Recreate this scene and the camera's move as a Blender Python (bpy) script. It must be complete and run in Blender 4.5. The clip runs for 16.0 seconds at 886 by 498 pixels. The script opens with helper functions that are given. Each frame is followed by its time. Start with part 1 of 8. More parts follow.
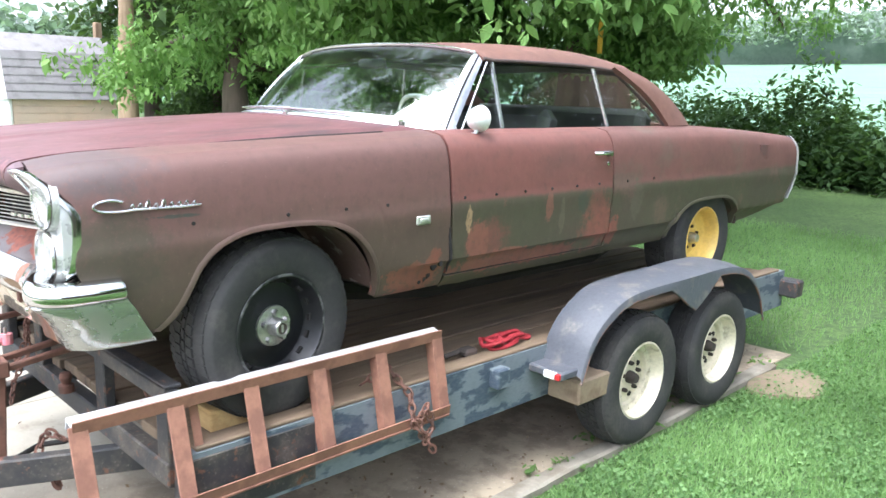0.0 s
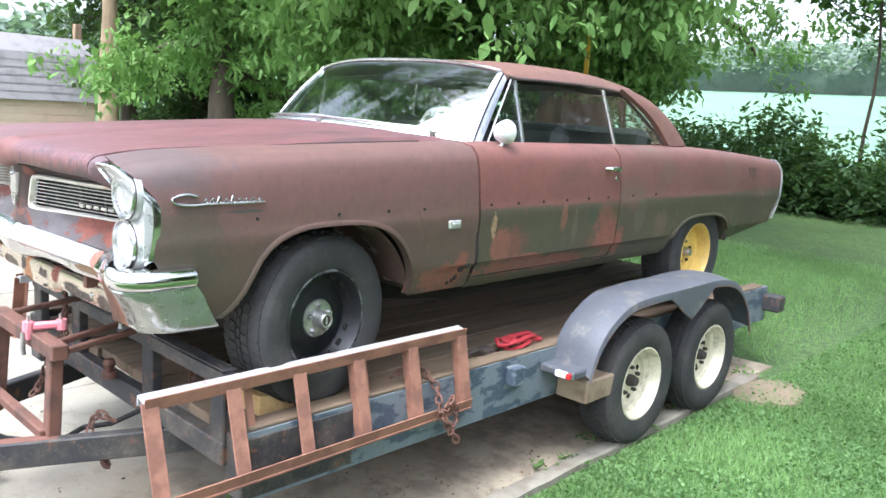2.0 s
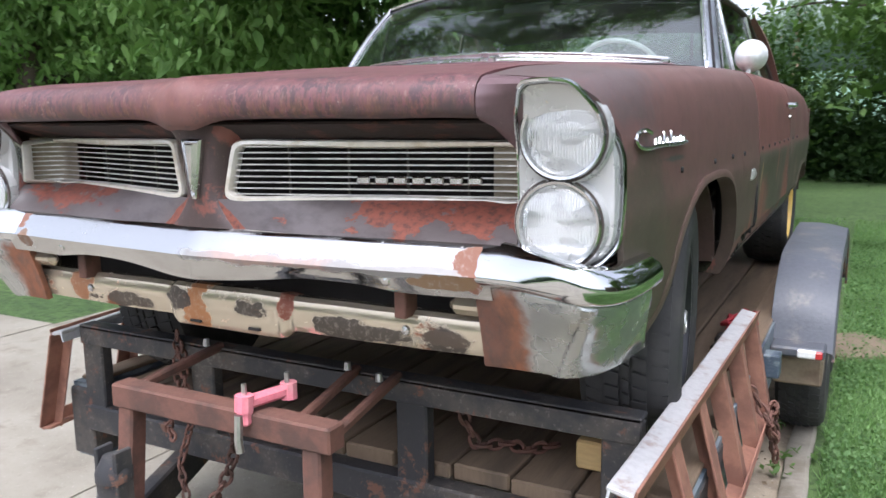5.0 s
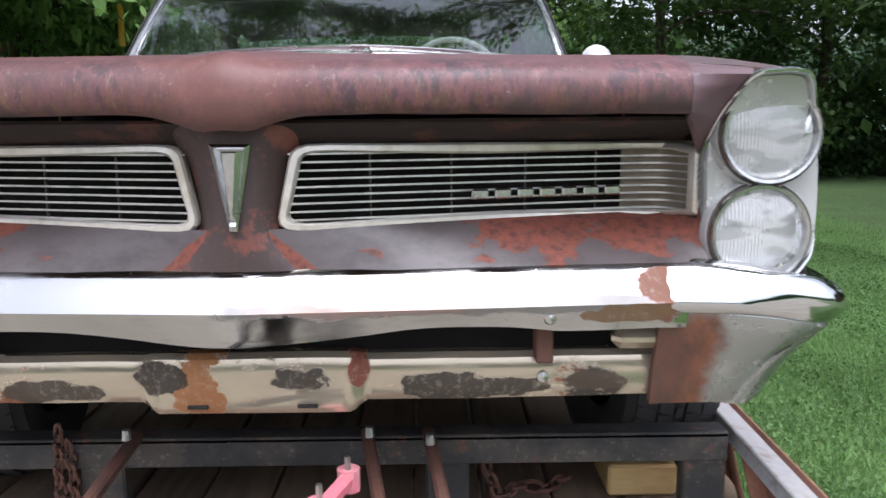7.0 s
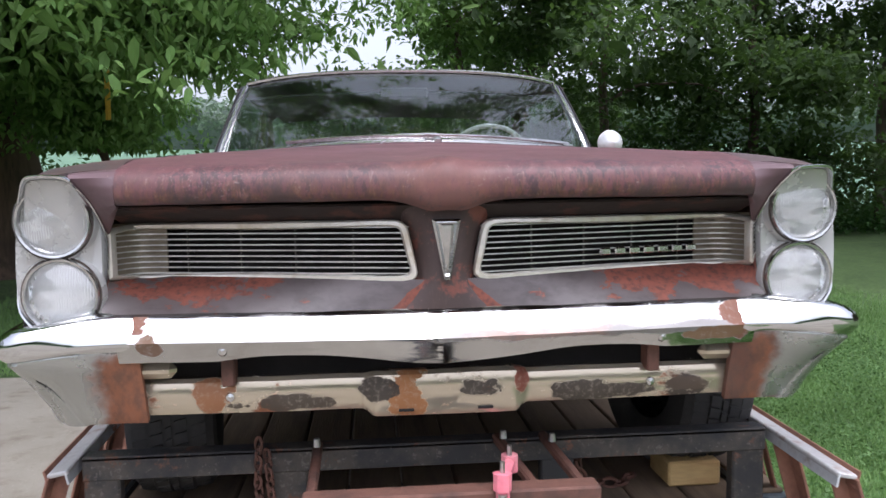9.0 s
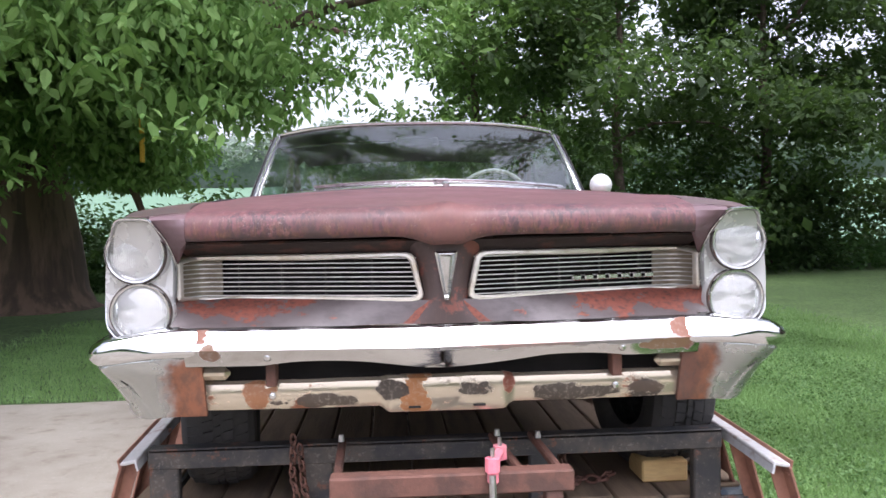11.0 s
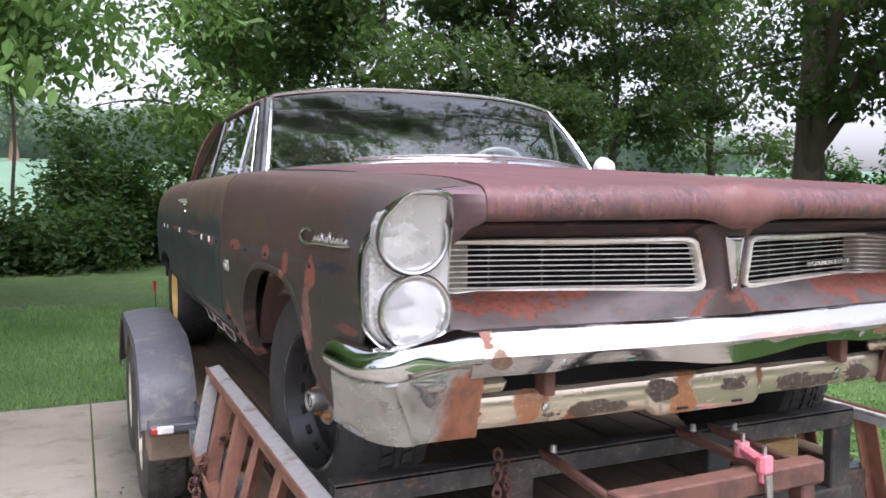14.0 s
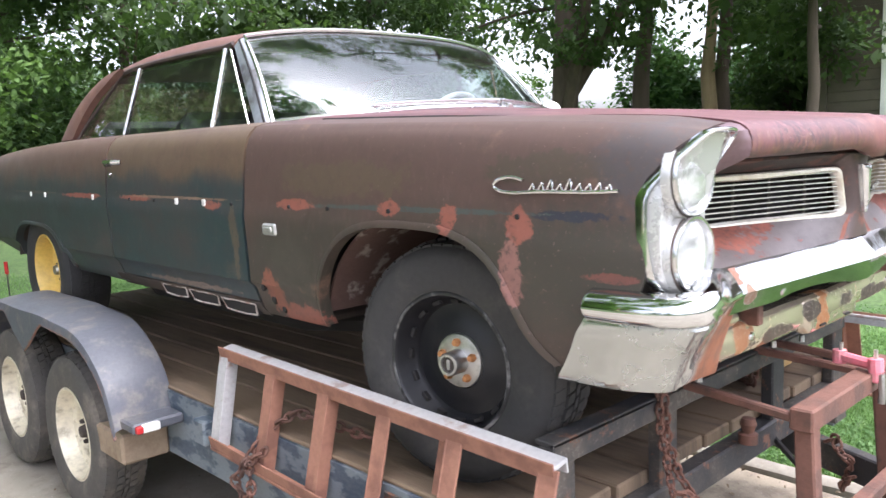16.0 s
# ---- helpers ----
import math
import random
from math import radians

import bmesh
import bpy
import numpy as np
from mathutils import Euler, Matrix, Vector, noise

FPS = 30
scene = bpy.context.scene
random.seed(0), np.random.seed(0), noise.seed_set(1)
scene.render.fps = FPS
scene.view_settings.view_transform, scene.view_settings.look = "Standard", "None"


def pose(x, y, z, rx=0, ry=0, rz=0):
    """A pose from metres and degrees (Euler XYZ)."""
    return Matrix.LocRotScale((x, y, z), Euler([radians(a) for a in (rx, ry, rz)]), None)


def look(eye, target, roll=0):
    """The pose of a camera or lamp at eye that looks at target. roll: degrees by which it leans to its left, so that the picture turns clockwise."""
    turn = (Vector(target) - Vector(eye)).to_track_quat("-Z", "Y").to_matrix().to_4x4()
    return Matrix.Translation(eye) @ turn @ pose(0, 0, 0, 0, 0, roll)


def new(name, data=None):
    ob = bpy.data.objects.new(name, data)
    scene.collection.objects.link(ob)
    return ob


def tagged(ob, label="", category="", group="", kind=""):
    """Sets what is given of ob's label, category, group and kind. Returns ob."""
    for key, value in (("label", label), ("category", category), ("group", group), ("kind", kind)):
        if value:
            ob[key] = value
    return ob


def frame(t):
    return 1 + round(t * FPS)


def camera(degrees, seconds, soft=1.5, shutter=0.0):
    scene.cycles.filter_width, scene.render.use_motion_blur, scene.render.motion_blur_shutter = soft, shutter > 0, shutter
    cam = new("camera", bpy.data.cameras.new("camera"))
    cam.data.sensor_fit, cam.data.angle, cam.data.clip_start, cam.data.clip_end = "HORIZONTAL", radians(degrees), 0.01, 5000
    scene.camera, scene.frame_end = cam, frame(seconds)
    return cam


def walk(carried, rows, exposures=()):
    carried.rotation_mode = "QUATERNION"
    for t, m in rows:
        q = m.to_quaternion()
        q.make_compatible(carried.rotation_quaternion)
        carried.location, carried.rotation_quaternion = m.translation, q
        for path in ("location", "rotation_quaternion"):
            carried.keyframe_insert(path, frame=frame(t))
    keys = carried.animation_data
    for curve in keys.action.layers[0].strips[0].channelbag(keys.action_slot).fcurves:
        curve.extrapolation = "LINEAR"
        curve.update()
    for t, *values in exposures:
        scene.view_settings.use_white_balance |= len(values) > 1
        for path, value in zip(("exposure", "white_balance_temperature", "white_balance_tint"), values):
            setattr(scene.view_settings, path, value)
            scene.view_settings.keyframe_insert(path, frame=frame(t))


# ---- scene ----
cam = camera(58.3, 16.0, shutter=0.25)
PATH = [
    (0, (3.254, -1.459, 1.782), (1.843, -0.096, 1.394), 1.5),
    (0.5, (3.257, -1.556, 1.785), (1.81, -0.237, 1.376), 0.5),
    (1, (3.282, -1.619, 1.789), (1.709, -0.446, 1.402), 4.1),
    (1.5, (3.102, -1.776, 1.766), (1.664, -0.432, 1.41), 4.4),
    (2, (3.239, -1.805, 1.764), (1.88, -0.38, 1.416), 3.6),
    (2.5, (3.098, -1.773, 1.766), (1.762, -0.334, 1.383), 5.0),
    (3, (2.708, -1.815, 1.697), (1.293, -0.453, 1.321), 4.3),
    (3.5, (2.355, -1.987, 1.628), (1.031, -0.531, 1.273), 5.9),
    (4, (1.965, -2.042, 1.572), (0.659, -0.572, 1.206), 5.3),
    (4.2, (1.815, -2.059, 1.548), (0.567, -0.54, 1.18), 3.0),
    (6.3, (0.555, -2.031, 1.437), (0.325, -0.062, 1.173), 1.0),
    (6.5, (0.441, -2.036, 1.457), (0.339, -0.059, 1.172), -0.3),
    (7, (0.297, -1.96, 1.466), (0.325, 0.013, 1.144), -0.4),
    (7.5, (0.149, -1.805, 1.451), (-0.015, 0.165, 1.147), 0.7),
    (8, (-0.02, -1.844, 1.457), (-0.049, 0.142, 1.225), 1.5),
    (8.5, (-0.161, -2.145, 1.503), (0.014, -0.162, 1.318), -1.0),
    (10.8, (-0.156, -2.886, 1.514), (0.021, -0.896, 1.411), -0.6),
    (11, (-0.15, -2.887, 1.515), (-0.016, -0.893, 1.443), -1.1),
    (11.5, (-0.171, -2.839, 1.518), (-0.078, -0.842, 1.443), -0.8),
    (12, (-0.396, -2.746, 1.516), (-0.101, -0.769, 1.443), -1.0),
    (12.5, (-0.672, -2.637, 1.53), (-0.567, -0.642, 1.444), -0.0),
    (13, (-0.847, -2.413, 1.494), (-0.548, -0.437, 1.403), -1.5),
    (13.3, (-0.962, -2.308, 1.504), (-0.497, -0.367, 1.371), 0.8),
    (13.5, (-1.085, -2.286, 1.467), (-0.438, -0.396, 1.375), 3.4),
    (13.6, (-1.154, -2.258, 1.484), (-0.445, -0.391, 1.371), 3.1),
    (14, (-1.452, -2.234, 1.516), (-0.619, -0.42, 1.394), 0.2),
    (14.5, (-1.631, -2.045, 1.509), (-0.707, -0.279, 1.342), -2.5),
    (15, (-1.799, -1.829, 1.524), (-0.679, -0.181, 1.346), -1.3),
    (15.5, (-2.099, -1.71, 1.529), (-0.805, -0.203, 1.293), -3.4),
    (16, (-2.296, -1.526, 1.52), (-0.925, -0.093, 1.265), -2.2),
]
EXPOSURES = [(0, 1.92, 5800, 11), (0.5, 1.92, 5800, 11), (1.0, 1.62, 5750, 11), (1.5, 1.6, 5750, 11), (2.0, 1.84, 5700, 11), (2.5, 1.84, 5700, 11), (3.5, 1.60, 5650, 11), (4.2, 1.2, 5750, 13), (6.3, 0.96, 5850, 16), (7.5, 0.62, 5850, 16), (8.5, 0.58, 5850, 17), (11, 1.12, 5950, 22), (12.5, 1.15, 5950, 22), (13, 1.06, 5950, 22), (14.5, 1.26, 6000, 23), (16, 1.8, 6000, 18)]
walk(cam, [(t, look(eye, target, roll)) for t, eye, target, roll in PATH], EXPOSURES)

# ---- world and light ----
world = bpy.data.worlds.new("sky")
scene.world = world
world.use_nodes = True
wn = world.node_tree.nodes
wl = world.node_tree.links
sky = wn.new("ShaderNodeTexSky")
sky.sky_type = "NISHITA"
sky.sun_disc = False
sky.sun_elevation = radians(66)
sky.sun_rotation = radians(170)
sky.air_density, sky.dust_density, sky.ozone_density = 1.0, 4.5, 1.0
pale = wn.new("ShaderNodeHueSaturation")
pale.inputs["Saturation"].default_value = 0.28
pale.inputs["Value"].default_value = 1.3
wl.new(sky.outputs[0], pale.inputs["Color"])
wl.new(pale.outputs[0], wn["Background"].inputs[0])
wn["Background"].inputs[1].default_value = 0.15

sun_data = bpy.data.lights.new("sun", "SUN")
sun_data.energy, sun_data.angle, sun_data.color = 0.95, radians(25), (1.0, 0.97, 0.93)
sun = new("sun", sun_data)
sun.matrix_world = look((0.8, -4.8, 12.5), (0, 0, 0))


# ---- materials ----
def nodes_of(name):
    m = bpy.data.materials.new(name)
    m.use_nodes = True
    return m, m.node_tree.nodes, m.node_tree.links, m.node_tree.nodes["Principled BSDF"]


def tex(n, l, scale=5.0, detail=6.0, rough=0.55, stretch=(1, 1, 1), offset=(0, 0, 0), space="Object"):
    """Noise in metres; scale: features per metre."""
    c = n.new("ShaderNodeTexCoord")
    mp = n.new("ShaderNodeMapping")
    mp.inputs["Scale"].default_value = stretch
    mp.inputs["Location"].default_value = offset
    t = n.new("ShaderNodeTexNoise")
    t.inputs["Scale"].default_value, t.inputs["Detail"].default_value, t.inputs["Roughness"].default_value = scale, detail, rough
    l.new(c.outputs[space], mp.inputs[0])
    l.new(mp.outputs[0], t.inputs["Vector"])
    return t.outputs["Fac"]


def step(n, l, src, lo, hi):
    r = n.new("ShaderNodeMapRange")
    r.interpolation_type = "SMOOTHSTEP"
    r.inputs["From Min"].default_value, r.inputs["From Max"].default_value = lo, hi
    l.new(src, r.inputs["Value"])
    return r.outputs["Result"]


def mixc(n, l, fac, a, b):
    m = n.new("ShaderNodeMix")
    m.data_type = "RGBA"
    if isinstance(fac, float):
        m.inputs[0].default_value = fac
    else:
        l.new(fac, m.inputs[0])
    for sock, v in ((m.inputs[6], a), (m.inputs[7], b)):
        if isinstance(v, tuple):
            sock.default_value = (*v, 1)
        else:
            l.new(v, sock)
    return m.outputs[2]


def calc(n, l, op, a, b=0.0):
    m = n.new("ShaderNodeMath")
    m.operation = op
    for sock, v in ((m.inputs[0], a), (m.inputs[1], b)):
        if isinstance(v, (int, float)):
            sock.default_value = v
        else:
            l.new(v, sock)
    return m.outputs[0]


def bump(n, l, bsdf, src, strength=0.3, dist=0.01):
    b = n.new("ShaderNodeBump")
    b.inputs["Strength"].default_value, b.inputs["Distance"].default_value = strength, dist
    l.new(src, b.inputs["Height"])
    l.new(b.outputs[0], bsdf.inputs["Normal"])


def simple(name, base, rough=0.6, metal=0.0, vary=0.25, scale=8.0, other=None, relief=0.15, lo=0.45, hi=0.7, stretch=(1, 1, 1), fine=60.0):
    """A worn surface: a base colour, patches of another, grain and relief."""
    m, n, l, b = nodes_of(name)
    other = other or tuple(c * (1 - vary) for c in base)
    big = tex(n, l, scale, 7, 0.6, stretch)
    small = tex(n, l, fine, 4, 0.6, stretch)
    col = mixc(n, l, step(n, l, big, lo, hi), base, other)
    dark = mixc(n, l, step(n, l, small, 0.35, 0.75), col, tuple(c * 0.72 for c in base))
    fin = mixc(n, l, 0.5, col, dark)
    l.new(fin, b.inputs["Base Color"])
    r = n.new("ShaderNodeMapRange")
    r.inputs["To Min"].default_value, r.inputs["To Max"].default_value = max(rough - 0.12, 0.02), min(rough + 0.12, 1)
    l.new(big, r.inputs["Value"])
    l.new(r.outputs["Result"], b.inputs["Roughness"])
    b.inputs["Metallic"].default_value = metal
    if relief:
        bump(n, l, b, small, relief, 0.004)
    return m


def height_of(n, l, axis="Z"):
    c = n.new("ShaderNodeTexCoord")
    s = n.new("ShaderNodeSeparateXYZ")
    l.new(c.outputs["Object"], s.inputs[0])
    return s.outputs[axis]


def blot(n, l, y, z, ry, rz, seed=0.0, sharp=0.12):
    """A ragged patch round a spot on a car side; y along the car, z above the ground."""
    wob = calc(n, l, "MULTIPLY", calc(n, l, "SUBTRACT", tex(n, l, 20, 9, 0.72, (1, 1, 1), (seed, 9, 0)), 0.5), 2.8)
    dy = calc(n, l, "DIVIDE", calc(n, l, "SUBTRACT", height_of(n, l, "Y"), y - 1.8), ry * 0.82)
    dz = calc(n, l, "DIVIDE", calc(n, l, "SUBTRACT", height_of(n, l, "Z"), z - 0.6), rz * 0.82)
    d = calc(n, l, "SQRT", calc(n, l, "ADD", calc(n, l, "MULTIPLY", dy, dy), calc(n, l, "MULTIPLY", dz, dz)))
    sharp = 0.5 if min(ry, rz) > 0.085 else sharp
    flake = step(n, l, tex(n, l, 55, 6, 0.7, (1, 1, 1), (seed, 3, 1)), 0.36, 0.46)
    return calc(n, l, "MULTIPLY", step(n, l, calc(n, l, "ADD", d, wob), 1.0 + sharp, 1.0 - sharp), calc(n, l, "ADD", calc(n, l, "MULTIPLY", flake, 0.55), 0.35))


def body_paint(name, top, low, line, soft=0.05, wob=0.25, patch=None, patch_lo=0.6, patch_hi=0.66, patch_scale=4.0, rough=0.54, seed=0.0, band=None, streaks=0.1, blots=(), drips=False):
    """Weathered car paint: one colour above a wandering line, another under it, flaked patches and speckle.
    Heights are above the car's base."""
    m, n, l, b = nodes_of(name)
    z = height_of(n, l)
    wander = tex(n, l, 3.4, 10, 0.72, (1, 1, 0.7), (seed, seed, 0))
    zz = calc(n, l, "ADD", z, calc(n, l, "MULTIPLY", calc(n, l, "SUBTRACT", wander, 0.5), wob))
    mask = step(n, l, zz, line - soft, line + soft)
    col = mixc(n, l, mask, low, top)
    cloud = tex(n, l, 3.5, 8, 0.65, (1, 0.6, 1), (3 + seed, 0, 0))
    col = mixc(n, l, step(n, l, cloud, 0.42, 0.72), col, mixc(n, l, 0.45, col, (0.085, 0.05, 0.04)))
    streak = tex(n, l, 46, 8, 0.72, (1, 1, 0.34), (seed, 1, 0))
    col = mixc(n, l, calc(n, l, "MULTIPLY", step(n, l, streak, 0.5, 0.75), streaks), col, (0.29, 0.165, 0.145))
    col = mixc(n, l, calc(n, l, "MULTIPLY", step(n, l, streak, 0.47, 0.3), streaks * 1.2), col, (0.06, 0.035, 0.036))
    if patch:
        flake = tex(n, l, patch_scale, 9, 0.68, (1, 0.8, 1), (7 + seed, 2, 0))
        pm = step(n, l, flake, patch_lo, patch_hi)
        if band:
            pm = calc(n, l, "MULTIPLY", pm, calc(n, l, "MULTIPLY", step(n, l, z, band[0] - 0.03, band[0]), step(n, l, z, band[1] + 0.03, band[1])))
        col = mixc(n, l, pm, col, patch)
    for yy, zz_, ry, rz, tone in blots:
        col = mixc(n, l, blot(n, l, yy, zz_, ry, rz, seed), col, tone)
    mott = tex(n, l, 22, 7, 0.7, (1, 1, 1), (seed, 4, 0))
    col = mixc(n, l, calc(n, l, "MULTIPLY", step(n, l, mott, 0.45, 0.72), 0.6), col, mixc(n, l, 0.5, col, (0.05, 0.035, 0.03)))
    speck = tex(n, l, 140, 3, 0.7, (1, 1, 1), (0, seed, 0))
    col = mixc(n, l, calc(n, l, "MULTIPLY", step(n, l, speck, 0.66, 0.74), 0.6), col, (0.30, 0.20, 0.16))
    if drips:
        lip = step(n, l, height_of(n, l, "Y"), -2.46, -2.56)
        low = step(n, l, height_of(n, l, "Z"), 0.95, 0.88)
        drip = tex(n, l, 62, 8, 0.74, (1, 1, 0.42), (2, 0, 0))
        pale_ = tex(n, l, 75, 7, 0.72, (1, 1, 0.3), (8, 0, 0))
        broad = step(n, l, tex(n, l, 7, 6, 0.6, (1, 1, 0.6), (1, 5, 0)), 0.38, 0.62)
        col = mixc(n, l, calc(n, l, "MULTIPLY", calc(n, l, "MULTIPLY", step(n, l, drip, 0.45, 0.56), lip), calc(n, l, "ADD", calc(n, l, "MULTIPLY", broad, 0.7), 0.22)), col, (0.05, 0.028, 0.033))
        col = mixc(n, l, calc(n, l, "MULTIPLY", calc(n, l, "MULTIPLY", step(n, l, pale_, 0.57, 0.66), lip), 0.3), col, (0.36, 0.24, 0.23))
        edge_ = calc(n, l, "MULTIPLY", calc(n, l, "MULTIPLY", lip, low), step(n, l, pale_, 0.42, 0.62))
        col = mixc(n, l, calc(n, l, "MULTIPLY", edge_, 0.6), col, (0.15, 0.075, 0.03))
        crust = calc(n, l, "MULTIPLY", step(n, l, tex(n, l, 150, 4, 0.7, (1, 1, 1), (6, 3, 0)), 0.58, 0.66), step(n, l, tex(n, l, 14, 4, 0.6, (1, 1, 1), (9, 3, 0)), 0.52, 0.60))
        col = mixc(n, l, calc(n, l, "MULTIPLY", calc(n, l, "MULTIPLY", crust, lip), 0.36), col, (0.38, 0.31, 0.27))
        # a darker tone wandering along the lip's lower edge
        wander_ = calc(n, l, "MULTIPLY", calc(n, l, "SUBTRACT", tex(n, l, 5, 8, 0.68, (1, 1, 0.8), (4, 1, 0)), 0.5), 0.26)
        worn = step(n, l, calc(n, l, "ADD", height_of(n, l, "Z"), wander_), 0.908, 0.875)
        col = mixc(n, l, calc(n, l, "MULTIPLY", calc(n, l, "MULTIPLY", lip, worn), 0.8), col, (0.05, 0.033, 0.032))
        # sooty stains trailing forward from the cowl, off the centre line
        ax_ = calc(n, l, "ABSOLUTE", calc(n, l, "SUBTRACT", height_of(n, l, "X"), 0.12))
        soot = tex(n, l, 4.5, 8, 0.68, (2.2, 0.55, 1), (5, 2, 0))
        rear = step(n, l, calc(n, l, "ADD", height_of(n, l, "Y"), calc(n, l, "MULTIPLY", calc(n, l, "SUBTRACT", soot, 0.5), 1.6)), -2.25, -1.5)
        off_c = calc(n, l, "MULTIPLY", step(n, l, ax_, 0.16, 0.34), rear)
        col = mixc(n, l, calc(n, l, "MULTIPLY", calc(n, l, "MULTIPLY", off_c, step(n, l, soot, 0.42, 0.62)), 0.75), col, (0.045, 0.03, 0.033))
        red = blot(n, l, -0.78, 1.50, 0.3, 0.09, 2.0)
        red = calc(n, l, "MULTIPLY", red, step(n, l, calc(n, l, "ABSOLUTE", height_of(n, l, "X")), 0.16, 0.04))
        col = mixc(n, l, calc(n, l, "MULTIPLY", red, 0.5), col, (0.19, 0.07, 0.05))
    l.new(col, b.inputs["Base Color"])
    r = n.new("ShaderNodeMapRange")
    r.inputs["To Min"].default_value, r.inputs["To Max"].default_value = rough - 0.16, rough + 0.16
    l.new(cloud, r.inputs["Value"])
    l.new(r.outputs["Result"], b.inputs["Roughness"])
    bump(n, l, b, calc(n, l, "ADD", tex(n, l, 90, 5, 0.65), calc(n, l, "MULTIPLY", tex(n, l, 5.5, 3, 0.5, (1, 1, 1), (seed, 0, 2)), 7.0)), 0.12, 0.002)
    return m


def worn_chrome(name, rust=0.62, corner=None, soft=0.05, tint=(0.75, 0.75, 0.74), rough=0.1, seed=0.0, cols=((0.28, 0.1, 0.04), (0.10, 0.075, 0.055)), scale=4.0, dents=0.0, stain=None, shine=1.0, spots=()):
    m, n, l, b = nodes_of(name)
    a = tex(n, l, scale, 9, 0.66, (1, 1, 1.6), (seed, 0, 0))
    k = step(n, l, a, rust, rust + soft)
    which = step(n, l, tex(n, l, scale * 0.8, 5, 0.5, (1, 1, 1), (0, seed, 5)), 0.47, 0.56)
    pits = step(n, l, tex(n, l, 45, 4, 0.7), 0.66, 0.74)
    kk = calc(n, l, "MAXIMUM", k, calc(n, l, "MULTIPLY", pits, 0.55))
    if corner:
        xa = calc(n, l, "ABSOLUTE", height_of(n, l, "X"))
        wob = calc(n, l, "MULTIPLY", calc(n, l, "SUBTRACT", tex(n, l, 12, 5, 0.6), 0.5), 0.09)
        zone = calc(n, l, "MULTIPLY", step(n, l, calc(n, l, "ADD", xa, wob), corner[0] + 0.022, corner[0] - 0.016), step(n, l, calc(n, l, "ADD", height_of(n, l, "Z"), wob), corner[1] + 0.02, corner[1] - 0.02))
        kk = calc(n, l, "MAXIMUM", kk, calc(n, l, "MULTIPLY", zone, 0.95))
    if stain:
        # a band of stain along one half: x from, x to, z from, z to
        wob = calc(n, l, "MULTIPLY", calc(n, l, "SUBTRACT", tex(n, l, 10, 7, 0.65, (1, 1, 3), (seed, 2, 0)), 0.5), 0.05)
        sx, sz = height_of(n, l, "X"), calc(n, l, "ADD", height_of(n, l, "Z"), wob)
        zone = calc(n, l, "MULTIPLY", calc(n, l, "MULTIPLY", step(n, l, sx, stain[0], stain[0] + 0.05), step(n, l, sx, stain[1], stain[1] - 0.03)), calc(n, l, "MULTIPLY", step(n, l, sz, stain[2] - 0.004, stain[2] + 0.003), step(n, l, sz, stain[3] + 0.004, stain[3] - 0.003)))
        kk = calc(n, l, "MAXIMUM", kk, calc(n, l, "MULTIPLY", zone, 0.6))
    haze = tex(n, l, 9, 6, 0.6)
    grain = step(n, l, tex(n, l, 38, 7, 0.72, (1, 1, 0.5), (seed, 6, 0)), 0.38, 0.66)
    stainc = mixc(n, l, which, cols[0], cols[1])
    stainc = mixc(n, l, grain, stainc, mixc(n, l, 0.55, stainc, (0.05, 0.03, 0.022)))
    col = mixc(n, l, kk, tint, stainc)
    for x0, z0, rx, rz, tone in spots:
        wob = calc(n, l, "MULTIPLY", calc(n, l, "SUBTRACT", tex(n, l, 15, 6, 0.6, (1, 1, 1.5), (x0 * 9, 0, 0)), 0.5), 6.0)
        dx = calc(n, l, "DIVIDE", calc(n, l, "SUBTRACT", height_of(n, l, "X"), x0), rx)
        dz = calc(n, l, "DIVIDE", calc(n, l, "SUBTRACT", height_of(n, l, "Z"), z0 - 0.6), rz)
        d = calc(n, l, "ADD", calc(n, l, "MULTIPLY", dx, dx), calc(n, l, "MULTIPLY", dz, dz))
        k0 = step(n, l, calc(n, l, "ADD", d, wob), 1.12, 0.88)
        k0 = calc(n, l, "MULTIPLY", k0, calc(n, l, "ADD", calc(n, l, "MULTIPLY", step(n, l, tex(n, l, 90, 5, 0.7), 0.35, 0.5), 0.2), 0.78))
        col = mixc(n, l, k0, col, tone)
        kk = calc(n, l, "MAXIMUM", kk, k0)
    l.new(col, b.inputs["Base Color"])
    l.new(calc(n, l, "MULTIPLY", calc(n, l, "SUBTRACT", 1.0, kk), shine), b.inputs["Metallic"])
    l.new(calc(n, l, "ADD", calc(n, l, "MULTIPLY", kk, 0.6), calc(n, l, "MULTIPLY", step(n, l, haze, 0.3, 0.8), rough * 2)), b.inputs["Roughness"])
    hgt = calc(n, l, "ADD", calc(n, l, "MULTIPLY", kk, 0.5), calc(n, l, "MULTIPLY", haze, 0.15))
    if dents:
        hgt = calc(n, l, "ADD", hgt, calc(n, l, "MULTIPLY", tex(n, l, 9, 3, 0.5, (0.45, 1, 2.5), (seed, 0, 3)), dents))
    bump(n, l, b, hgt, 0.15, 0.004)
    return m


